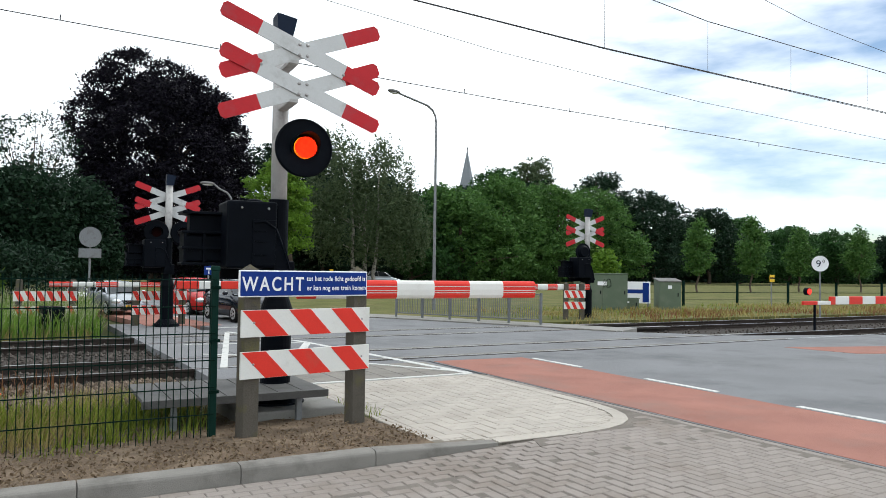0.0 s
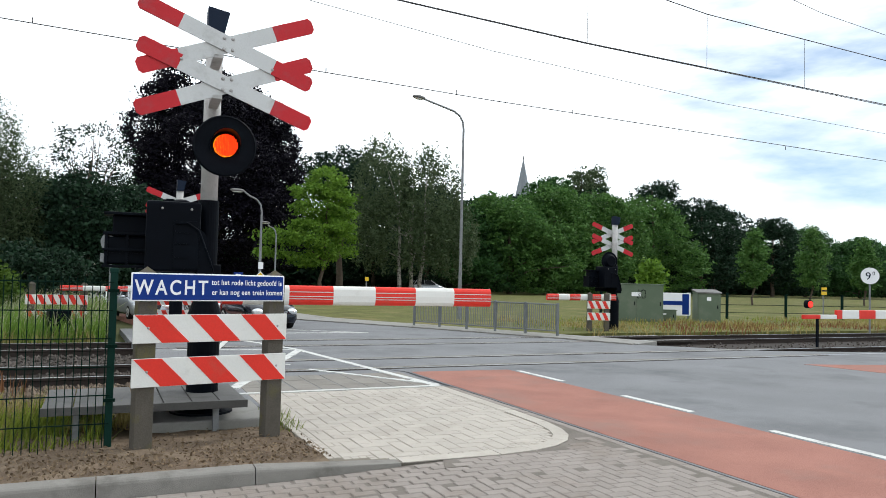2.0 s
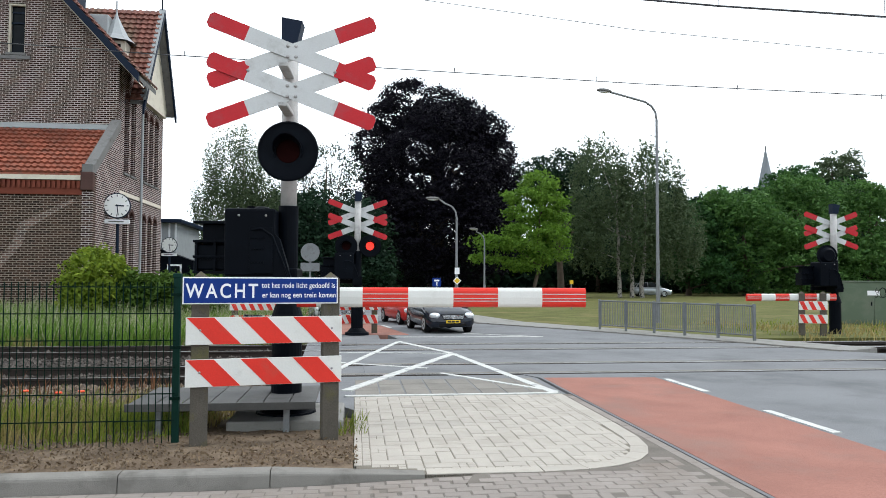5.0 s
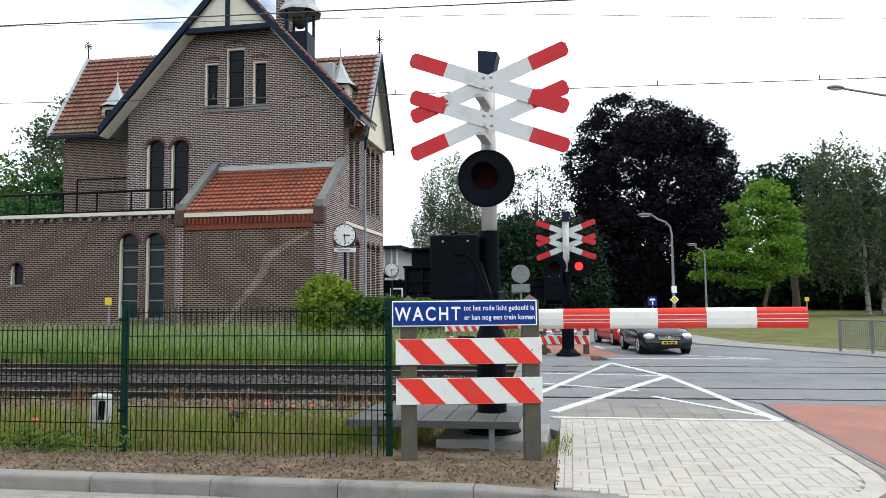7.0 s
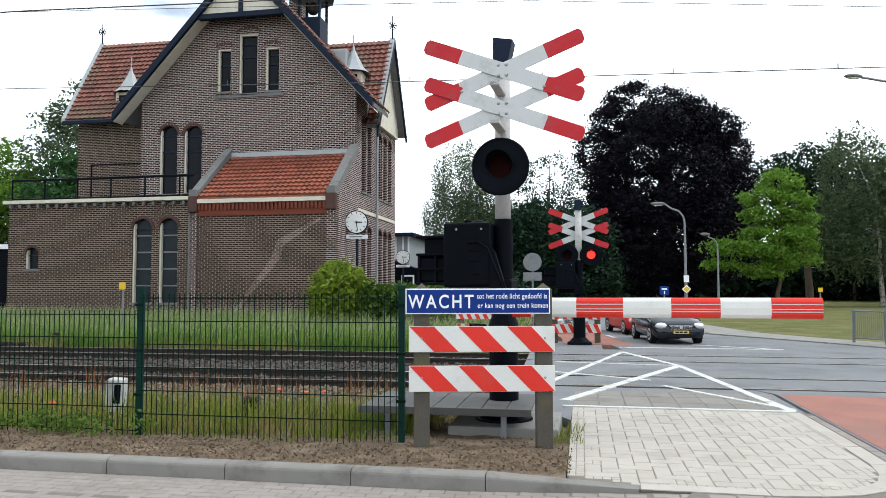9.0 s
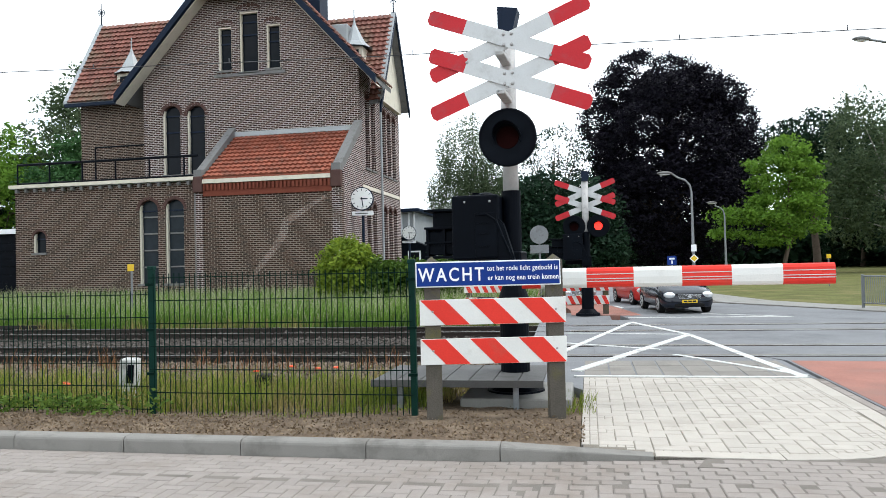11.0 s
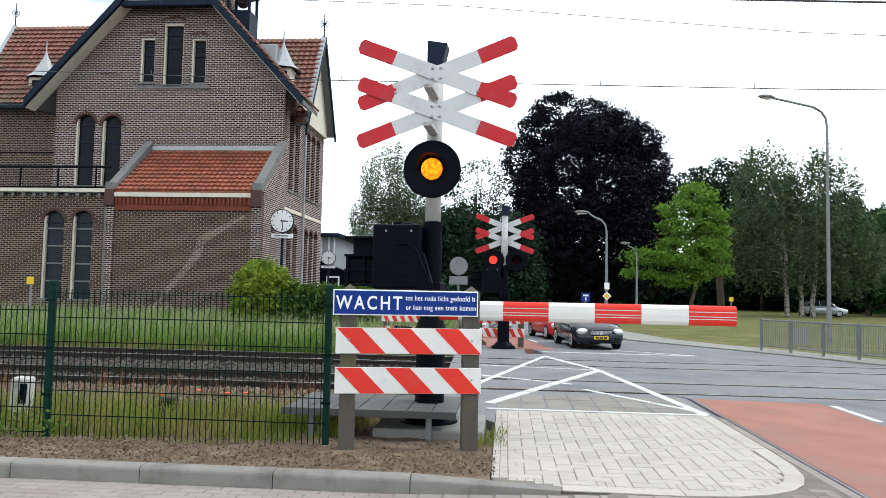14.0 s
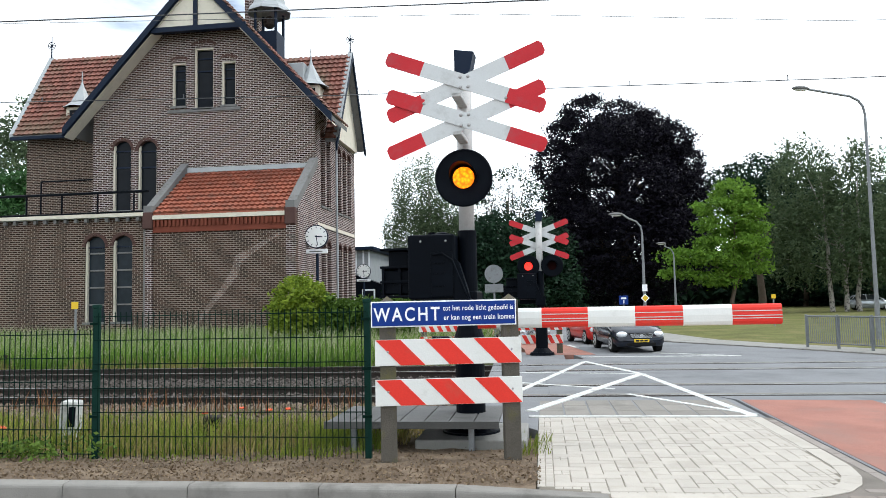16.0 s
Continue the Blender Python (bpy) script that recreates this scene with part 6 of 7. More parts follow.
# ---- cars ----
def car(m, paint, label, L=3.9, W=1.76, H=1.55, facing_plate=YELLOW, size=1.0):
    """A hatchback whose nose points along local -y, middle of its nose at the origin."""
    c = thing("car", label, "car", "cars waiting at the crossing", m=m)
    st = [(0.0, 0.62, 0.28, 0.60), (0.08, 0.80, 0.22, 0.68), (0.35, 0.87, 0.2, 0.79), (0.9, 0.88, 0.2, 0.93), (1.15, 0.88, 0.2, 1.0), (2.4, 0.88, 0.2, 1.02), (3.3, 0.87, 0.22, 1.04), (L - 0.12, 0.82, 0.28, 1.0), (L, 0.7, 0.4, 0.9)]
    def ring(bm, y, hw, zb, zt):
        hw *= W / 1.76
        pts = [(-hw * 0.9, zb), (-hw, zb + 0.14), (-hw, zt - 0.2), (-hw * 0.93, zt), (-hw * 0.5, zt + 0.025), (0, zt + 0.035), (hw * 0.5, zt + 0.025), (hw * 0.93, zt), (hw, zt - 0.2), (hw, zb + 0.14), (hw * 0.9, zb)]
        return [bm.verts.new((p[0], y, p[1])) for p in pts]
    bm = bmesh.new()
    rings = [ring(bm, *s) for s in st]
    for a, b in zip(rings, rings[1:]):
        for i in range(len(a)):
            j = (i + 1) % len(a)
            bm.faces.new((a[i], a[j], b[j], b[i]))
    bm.faces.new(rings[0]), bm.faces.new(list(reversed(rings[-1])))
    bmesh.ops.recalc_face_normals(bm, faces=bm.faces)
    body = part("body", bm, paint, c, smooth=True)
    # glasshouse
    cab = [(0.92, 0.80, 0.99), (1.75, 0.66, H - 0.05), (2.6, 0.65, H), (3.35, 0.66, H - 0.06), (L - 0.1, 0.78, 1.02)]
    bm = bmesh.new()
    lo = [[bm.verts.new((-s * 0.98, y, 0.97)), bm.verts.new((s * 0.98, y, 0.97))] for y, s, z in [(0.92, 0.8, 0), (1.5, 0.84, 0), (2.6, 0.84, 0), (3.3, 0.82, 0), (L - 0.1, 0.76, 0)]]
    hi = [[bm.verts.new((-s, y, z)), bm.verts.new((s, y, z))] for y, s, z in [(1.0, 0.78, 1.0), (1.72, 0.62, H - 0.07), (2.5, 0.62, H - 0.03), (3.3, 0.61, H - 0.09), (L - 0.15, 0.72, 1.02)]]
    for i in range(4):
        bm.faces.new((hi[i][0], hi[i][1], hi[i + 1][1], hi[i + 1][0]))
        bm.faces.new((lo[i][0], hi[i][0], hi[i + 1][0], lo[i + 1][0]))
        bm.faces.new((lo[i][1], lo[i + 1][1], hi[i + 1][1], hi[i][1]))
    bm.faces.new((lo[0][0], lo[0][1], hi[0][1], hi[0][0]))
    bm.faces.new((lo[4][0], hi[4][0], hi[4][1], lo[4][1]))
    bmesh.ops.recalc_face_normals(bm, faces=bm.faces)
    part("glasshouse", bm, CAR_GLASS, c, "dark car windows")
    bm = bmesh.new()
    top = [(1.66, 0.64, H - 0.09), (1.9, 0.63, H - 0.03), (2.5, 0.63, H), (3.2, 0.62, H - 0.04), (3.42, 0.63, H - 0.13)]
    prev = None
    for y, s, z in top:
        row = [bm.verts.new((x * s, y, z - 0.035 * abs(x) ** 2)) for x in (-1, -0.5, 0, 0.5, 1)]
        if prev:
            for i in range(4):
                bm.faces.new((prev[i], prev[i + 1], row[i + 1], row[i]))
        prev = row
    part("roof", bm, paint, c, smooth=True)
    for s in (-1, 1):
        for a, b in (((s * 0.80, 0.98, 0.99), (s * 0.64, 1.72, H - 0.07)), ((s * 0.83, 2.45, 0.98), (s * 0.64, 2.5, H - 0.04)), ((s * 0.76, L - 0.15, 1.0), (s * 0.63, 3.35, H - 0.08))):
            part("pillar", new_rod(a, b, 0.035, seg=6), paint, c)
        bm = bmesh.new()
        ball(bm, (s * 0.98, 1.28, 1.03), 0.1, (1.1, 0.6, 0.75), 10)
        part("mirror", bm, paint, c)
        bm = bmesh.new()
        ball(bm, (s * 0.63, 0.14, 0.63), 0.2, (1.0, 1.05, 0.58), 14)
        part("headlight", bm, HEADLIGHT, c, "clear headlight")
        bm = bmesh.new()
        ball(bm, (s * 0.62, 0.06, 0.37), 0.05, (1.2, 0.6, 0.8), 8)
        part("fog_light", bm, HEADLIGHT, c)
        for y in (0.78, 3.2):
            mw = Matrix.Translation((s * (W / 2 - 0.1), y, 0.315))
            bm = bmesh.new()
            rod(bm, (-0.1, 0, 0), (0.1, 0, 0), 0.315, seg=24)
            bmesh.ops.transform(bm, matrix=mw, verts=bm.verts)
            wh = part("wheel", bm, RUBBER, c, "black tyre")
            bm = bmesh.new()
            rod(bm, (s * 0.098, 0, 0), (s * 0.112, 0, 0), 0.21, seg=20)
            bmesh.ops.transform(bm, matrix=mw, verts=bm.verts)
            part("rim", bm, RIM, wh, "silver wheel rim")
            for k in range(5):
                a = 2 * math.pi * k / 5
                bm = bmesh.new()
                rod(bm, (s * 0.116, 0.11 * math.cos(a), 0.11 * math.sin(a)), (s * 0.118, 0.11 * math.cos(a), 0.11 * math.sin(a)), 0.045, seg=8)
                bmesh.ops.transform(bm, matrix=mw, verts=bm.verts)
                part("rim_hole", bm, RUBBER, wh)
    gr = part("grille", new_prism([(-0.42, 0.68), (0.42, 0.68), (0.34, 0.5), (-0.34, 0.5)], -0.03, 0.1, "y"), RUBBER, c)
    for z in (0.53, 0.57, 0.61, 0.65):
        w = 0.34 + (z - 0.5) * 0.42
        part("grille_bar", new_box((-w, -0.045, z - 0.009), (w, -0.025, z + 0.009)), CHROME, gr)
    bm = bmesh.new()
    rod(bm, (0, -0.05, 0.59), (0, -0.03, 0.59), 0.06, seg=16)
    part("badge", bm, CHROME, gr, "round chrome badge")
    part("lower_intake", new_box((-0.5, -0.012, 0.25), (0.5, 0.06, 0.35), bevel=0.02), RUBBER, c)
    pl = part("number_plate", new_box((-0.26, -0.05, 0.37), (0.26, -0.02, 0.475), bevel=0.005), facing_plate, c, "yellow number plate")
    for x0, x1 in ((-0.2, -0.09), (-0.06, 0.06), (0.09, 0.2)):
        part("plate_bar", new_box((x0, -0.053, 0.395), (x1, -0.049, 0.45)), NAVY, pl)
    for s in (-1, 1):
        part("wiper", new_box((s * 0.1 - 0.25, 1.0, 1.02), (s * 0.1 + 0.25, 1.03, 1.04)), RUBBER, c)
    for ob in c.children_recursive:
        if ob.type == "MESH":
            ob.data.transform(Matrix.Scale(size, 4))
    return c


car(pose(6.66, 21.7, 0, 0, 0, 9), CAR_BLACK, "black hatchback waiting at the closed barrier", size=0.85)
car(pose(6.15, 26.0, 0, 0, 0, 14), CAR_RED, "red hatchback waiting behind the black car", size=0.83)
car(pose(3.5, 26.7, 0, 0, 0, 13), CAR_SILVER, "silver hatchback waiting third in the queue", size=0.74)
WHITE_CAR = car(pose(2.1, 32.0, 0, 0, 0, 13), CAR_WHITE, "white hatchback rolling up to the end of the queue", size=0.64)
car(pose(37, 75, 0, 0, 0, 80), CAR_SILVER, "grey car parked under the trees across the lawn")


# ---- street lamps, railing, cabinets, signs ----
def street_lamp(at, h, arm, turn, label):
    s = thing("street_lamp", label, "street lamp", "street lamps", m=pose(*at, 0, 0, turn))
    bm = bmesh.new()
    rod(bm, (0, 0, -0.1), (0, 0, 1.3), 0.085, seg=14)
    rod(bm, (0, 0, 1.3), (0, 0, h - 0.5), 0.07, 0.045, seg=14)
    pts = [(0, h - 0.5), (-0.06, h - 0.2), (-0.25, h + 0.02), (-0.6, h + 0.16), (-arm + 0.3, h + 0.34)]
    for (x0, z0), (x1, z1) in zip(pts, pts[1:]):
        rod(bm, (x0, 0, z0), (x1, 0, z1), 0.042, 0.04, seg=12)
    part("pole", bm, GALV, s, "grey tapered lamp pole with curved arm")
    bm = bmesh.new()
    ball(bm, (-arm, 0, h + 0.36), 0.34, (1.0, 0.42, 0.24), 16)
    hd = part("lamp_head", bm, COPING, s)
    bm = bmesh.new()
    ball(bm, (-arm, 0, h + 0.32), 0.26, (1.0, 0.42, 0.22), 14)
    part("diffuser", bm, LETTER, hd)
    return s


street_lamp((15.5, 27.3, 0), 8.48, 2.6, 20, "tall grey street lamp behind the railing")
street_lamp((8.34, 33.2, 0), 5.0, 1.15, 10, "grey street lamp further along the road")
street_lamp((12.5, 49.5, 0), 4.8, 0.8, 10, "distant grey street lamp before the trees")


def railing():
    r = thing("pedestrian_railing", "grey galvanised pedestrian railing along the far kerb", "railing")
    a, b = Vector((11.75, 23.2, 0.0)), Vector((14.35, 18.25, 0.0))
    n = 5
    for i in range(n + 1):
        p = a.lerp(b, i / n)
        part("post", new_box((p.x - 0.035, p.y - 0.035, 0), (p.x + 0.035, p.y + 0.035, 1.0), bevel=0.008), DULL_STEEL, r)
    d = (b - a) / n
    for i in range(n):
        p, q = a + d * i, a + d * (i + 1)
        part("top_rail", new_rod((p.x, p.y, 0.95), (q.x, q.y, 0.95), 0.025, seg=8), DULL_STEEL, r)
        part("bottom_rail", new_rod((p.x, p.y, 0.16), (q.x, q.y, 0.16), 0.02, seg=8), DULL_STEEL, r)
        for k in range(1, 16):
            s = p.lerp(q, k / 16)
            part("bar", new_rod((s.x, s.y, 0.16), (s.x, s.y, 0.95), 0.011, seg=6), DULL_STEEL, r)


railing()


def cabinet(at, w, d, h, label, sloped=False, turn=0.0):
    c = thing("trackside_cabinet", label, "cabinet", "trackside cabinets", m=pose(*at, 0, 0, turn))
    bm = bmesh.new()
    if sloped:
        prism(bm, [(-d / 2, 0.1), (d / 2, 0.1), (d / 2, h), (-d / 2, h - 0.12)], -w / 2, w / 2, "x")
    else:
        box(bm, (-w / 2, -d / 2, 0.1), (w / 2, d / 2, h), bevel=0.02)
    part("body", bm, CABINET, c)
    part("plinth", new_box((-w / 2 + 0.06, -d / 2 + 0.06, -0.15), (w / 2 - 0.06, d / 2 - 0.06, 0.1)), CONCRETE, c)
    if sloped:
        bm = bmesh.new()
        slab(bm, (-w / 2 - 0.04, -d / 2 - 0.05, h - 0.08), (w / 2 + 0.04, -d / 2 - 0.05, h - 0.08), (w / 2 + 0.04, d / 2 + 0.04, h + 0.05), (-w / 2 - 0.04, d / 2 + 0.04, h + 0.05), 0.05)
    else:
        bm = new_box((-w / 2 - 0.03, -d / 2 - 0.03, h), (w / 2 + 0.03, d / 2 + 0.03, h + 0.05), bevel=0.015)
    part("lid", bm, COPING if sloped else CABINET, c)
    n = 2 if w > 1 else 1
    for i in range(n):
        x0 = -w / 2 + 0.04 + (w - 0.08) * i / n
        x1 = x0 + (w - 0.08) / n - 0.02
        dr = part("door", new_box((x0, -d / 2 - 0.018, 0.2), (x1, -d / 2, h - 0.2), bevel=0.005), CABINET, c)
        part("handle", new_box((x1 - 0.1, -d / 2 - 0.05, h * 0.5), (x1 - 0.06, -d / 2 - 0.018, h * 0.5 + 0.16), bevel=0.006), BLACK, dr)
    part("label_plate", new_box((-w * 0.1, -d / 2 - 0.024, h * 0.72), (w * 0.08, -d / 2 - 0.017, h * 0.82)), LETTER, c)
    return c


cabinet((23.6, 26.0, -0.2), 2.3, 1.0, 1.8, "large green trackside equipment cabinet with graffiti", turn=-30)
cabinet((26.75, 24.9, -0.2), 1.0, 0.95, 1.62, "green trackside cabinet with sloping grey lid", True, turn=-30)
cabinet((25.4, 26.2, -0.2), 1.1, 0.5, 0.65, "low dark trackside cabinet in the grass", turn=-30)


def scribble():
    g = thing("graffiti", "black sprayed scrawl on the green cabinet", "graffiti", m=pose(23.6, 26.0, 0, 0, 0, -30))
    bm = bmesh.new()
    pts = [(0.2 + 0.16 * math.cos(a * 0.55) * (1 + 0.3 * math.sin(a * 1.7)), 1.2 + 0.2 * math.sin(a * 0.8)) for a in range(24)]
    for (a, b), (c, d) in zip(pts, pts[1:]):
        rod(bm, (a, -0.522, b), (c, -0.522, d), 0.008, seg=4)
    part("spray_line", bm, BLACK, g)


scribble()


def banner():
    b = thing("advert_banner", "white and blue advertising banner on posts in the grass", "banner", m=pose(27.0, 28.0, -0.2, 0, 0, -30))
    part("panel", new_box((-1.3, -0.02, 0.35), (1.3, 0.02, 1.45), bevel=0.005), LETTER, b)
    part("blue_bar", new_box((-1.2, -0.026, 0.85), (1.0, -0.018, 1.05)), BLUE, b)
    part("blue_bar", new_box((0.9, -0.027, 0.4), (1.22, -0.017, 1.4)), BLUE, b)
    for x in (-1.2, 1.2):
        part("post", new_box((x - 0.04, 0.02, -0.2), (x + 0.04, 0.1, 1.5)), GALV, b)


banner()


def road_sign(at, z, shape, mat, label, r=0.3, turn=0.0, under=None, pole_h=None):
    s = thing("road_sign", label, "road sign", m=pose(*at, 0, 0, turn))
    part("pole", new_rod((0, 0.05, -0.15), (0, 0.05, pole_h or z + r), 0.035, seg=10), GALV, s)
    bm = bmesh.new()
    if shape == "round":
        rod(bm, (0, -0.012, z), (0, 0.012, z), r, seg=30)
    elif shape == "diamond":
        prism(bm, [(-r, z), (0, z - r), (r, z), (0, z + r)], -0.012, 0.012, "y")
    else:
        box(bm, (-r, -0.012, z - r), (r, 0.012, z + r), bevel=0.004)
    pl = part("sign_plate", bm, mat, s)
    if under:
        part("lower_plate", new_box((-r, -0.012, z - r - under - 0.04), (r, 0.012, z - r - 0.04), bevel=0.004), mat, s)
    return s, pl


road_sign((2.13, 26.0, 0), 2.58, "round", GALV, "round road sign seen from its bare grey back", 0.33, under=0.3)
s, p = road_sign((8.34, 33.0, 0), 1.60, "diamond", YELLOW, "white and yellow priority road sign on the lamp post", 0.14)
part("white_edge", new_prism([(-0.19, 1.6), (0, 1.41), (0.19, 1.6), (0, 1.79)], -0.008, 0.014, "y"), LETTER, s)
part("small_plate", new_box((-0.11, -0.012, 1.90), (0.11, 0.012, 2.2)), LETTER, s)
s, p = road_sign((7.47, 33.6, 0), 1.53, "square", BLUE, "blue square road sign with white symbols", 0.2)
part("white_bar", new_box((-0.12, -0.02, 1.57), (0.12, -0.01, 1.65)), LETTER, s)
part("white_bar", new_box((-0.02, -0.02, 1.38), (0.03, -0.01, 1.53)), LETTER, s)
s, p = road_sign((16.1, 41, 0), 1.55, "square", YELLOW, "small orange-yellow marker sign on the lawn", 0.11)
s, p = road_sign((-10.95, 21.3, 0), 1.74, "square", YELLOW, "small yellow marker plate by the tracks", 0.115)
s, p = road_sign((36.5, 26.5, 0), 1.5, "square", YELLOW, "yellow marker plate beyond the tracks", 0.2)
part("black_bar", new_box((-0.2, -0.02, 1.48), (0.2, -0.01, 1.56)), NAVY, s)
s, p = road_sign((29.5, 19.0, 0), 2.18, "round", LETTER, "round white railway speed sign with black rim", 0.33, turn=-45)
bm = bmesh.new()
bmesh.ops.create_cone(bm, cap_ends=False, segments=30, radius1=0.34, radius2=0.34, depth=0.05, matrix=Matrix.Translation((0, 0, 2.18)) @ Matrix.Rotation(radians(90), 4, "X"))
part("rim", bm, NAVY, s)
lettering("sign_text", "9", 0.42, Matrix.Translation((-0.17, -0.02, 2.03)) @ Matrix.Rotation(radians(90), 4, "X"), NAVY, s)
lettering("sign_text", "0", 0.2, Matrix.Translation((0.08, -0.02, 2.21)) @ Matrix.Rotation(radians(90), 4, "X"), NAVY, s)


# second barrier at the other end of the crossing
def far_boom():
    b = thing("barrier_boom", "red and white two-piece barrier boom with red tip lamp", "barrier boom", "booms of the level crossing", m=pose(11.45, 7.33, 0.47))
    x, k_ = 0.0, 0.484
    for k, (w, hh, red) in enumerate(((0.75, 0.13, True), (0.75, 0.13, False), (0.26, 0.2, True), (0.8, 0.2, False), (0.8, 0.2, True), (0.8, 0.2, False), (0.8, 0.2, True), (0.8, 0.2, False), (0.8, 0.2, True), (0.8, 0.2, False))):
        part("red_band" if red else "white_band", new_box((x, -0.05, 1.55 - 0.13), (x + w, 0.05, 1.55 + 2 * hh - 0.13 - (0.13 if k < 2 else 0.12)), bevel=0.015), RED if red else WHITE, b)
        x += w
    part("support", new_box((0.62, -0.03, 0.54), (0.69, 0.03, 1.42)), BLACK, b)
    part("stand", new_box((6.9, -0.2, -0.99), (7.35, 0.2, 1.75), bevel=0.03), BLACK, b, "black stand of the barrier")
    bm = bmesh.new()
    rod(bm, (0.24, -0.08, 1.88), (0.24, 0.06, 1.88), 0.13, seg=16)
    part("tip_lamp_case", bm, BLACK, b)
    bm = bmesh.new()
    rod(bm, (0.24, -0.1, 1.88), (0.24, -0.08, 1.88), 0.1, seg=16)
    part("tip_lamp", bm, LAMP_RED, b, "lit red tip lamp")
    for ob in b.children:
        ob.data.transform(Matrix.Scale(k_, 4))


far_boom()


def back_fence():
    f_ = thing("mesh_fence", "dark low mesh fence across the grass", "fence")
    a, b = Vector((24.0, 29.0, 0)), Vector((62.0, 22.0, 0))
    n = 11
    for i in range(n + 1):
        p = a.lerp(b, i / n)
        part("post", new_box((p.x - 0.05, p.y - 0.05, -0.2), (p.x + 0.05, p.y + 0.05, 1.3)), GREEN_WIRE, f_)
    for z in (0.3, 0.7, 1.1):
        part("wire", new_rod((a.x, a.y, z), (b.x, b.y, z), 0.012, seg=4), GREEN_WIRE, f_)


back_fence()


# trackside bits
def marker_post(at, w, h, mat, label):
    m_ = thing("marker_post", label, "marker post", "concrete markers by the track", m=pose(*at, 0, 3, 12))
    part("block", new_box((-w / 2, -w / 2, -0.2), (w / 2, w / 2, h), bevel=0.03), mat, m_)
    part("dark_plate", new_box((w * 0.05, -w / 2 - 0.012, h * 0.45), (w * 0.42, -w / 2 + 0.002, h * 0.88)), BLACK, m_)


OLD_WHITE = surface("old_limewash", (0.42, 0.42, 0.40), 0.9, vary=0.2, scale=6, fine=50, bump=0.5, stain=(0.22, 0.22, 0.2), stain_scale=7)
marker_post((-2.28, 8.35, -0.15), 0.22, 0.58, OLD_WHITE, "white weathered concrete marker block in the grass")
marker_post((-0.6, 8.9, -0.15), 0.22, 0.3, SLEEPER, "low grey concrete stump in the grass")
marker_post((0.9, 20.4, -0.12), 0.5, 0.75, BLACK, "dark trackside box beyond the rails")
bm = bmesh.new()
rod(bm, (0, 0, -0.1), (0, 0, 0.3), 0.07, seg=8)
rod(bm, (0, 0, 0.3), (0, 0, 0.38), 0.17, seg=10)
ob = part("track_pedestal", bm, RAIL_SIDE)
ob.location = (-12.4, 20.0, -0.1)
tagged(ob, "small rusty pedestal beside the far rail", "pedestal")
bm = new_box((-0.8, -0.12, -0.1), (0.8, 0.12, 0.06), bevel=0.01)
box(bm, (-0.6, -0.3, 0.0), (0.9, -0.16, 0.1), bevel=0.01)
ob = part("old_sleepers", bm, SLEEPER)
ob.location = (-13.6, 19.6, -0.08)
tagged(ob, "stacked dark old timbers beside the track", "timber")


def poppies():
    rng = np.random.default_rng(8)
    for x, y in ((-1.05, 9.6), (-0.2, 9.9), (0.05, 10.0), (-3.3, 8.4), (-3.2, 8.3), (-0.7, 10.1)):
        f_ = thing("poppy", "small red poppy in the trackside grass", "flower", "poppies by the track", m=pose(x, y, -0.15))
        bm = bmesh.new()
        rod(bm, (0, 0, 0), (0.02, 0, 0.22), 0.004, seg=5)
        part("stem", bm, GREEN_WIRE, f_)
        for k in range(4):
            bm = bmesh.new()
            a = math.pi / 2 * k
            ball(bm, (0.02 + 0.022 * math.cos(a), 0.022 * math.sin(a), 0.232), 0.026, (1, 1, 0.6), 8)
            part("petal", bm, POPPY, f_)


POPPY = surface("poppy_petal", (0.75, 0.07, 0.015), 0.5, vary=0.1, bump=0)
poppies()


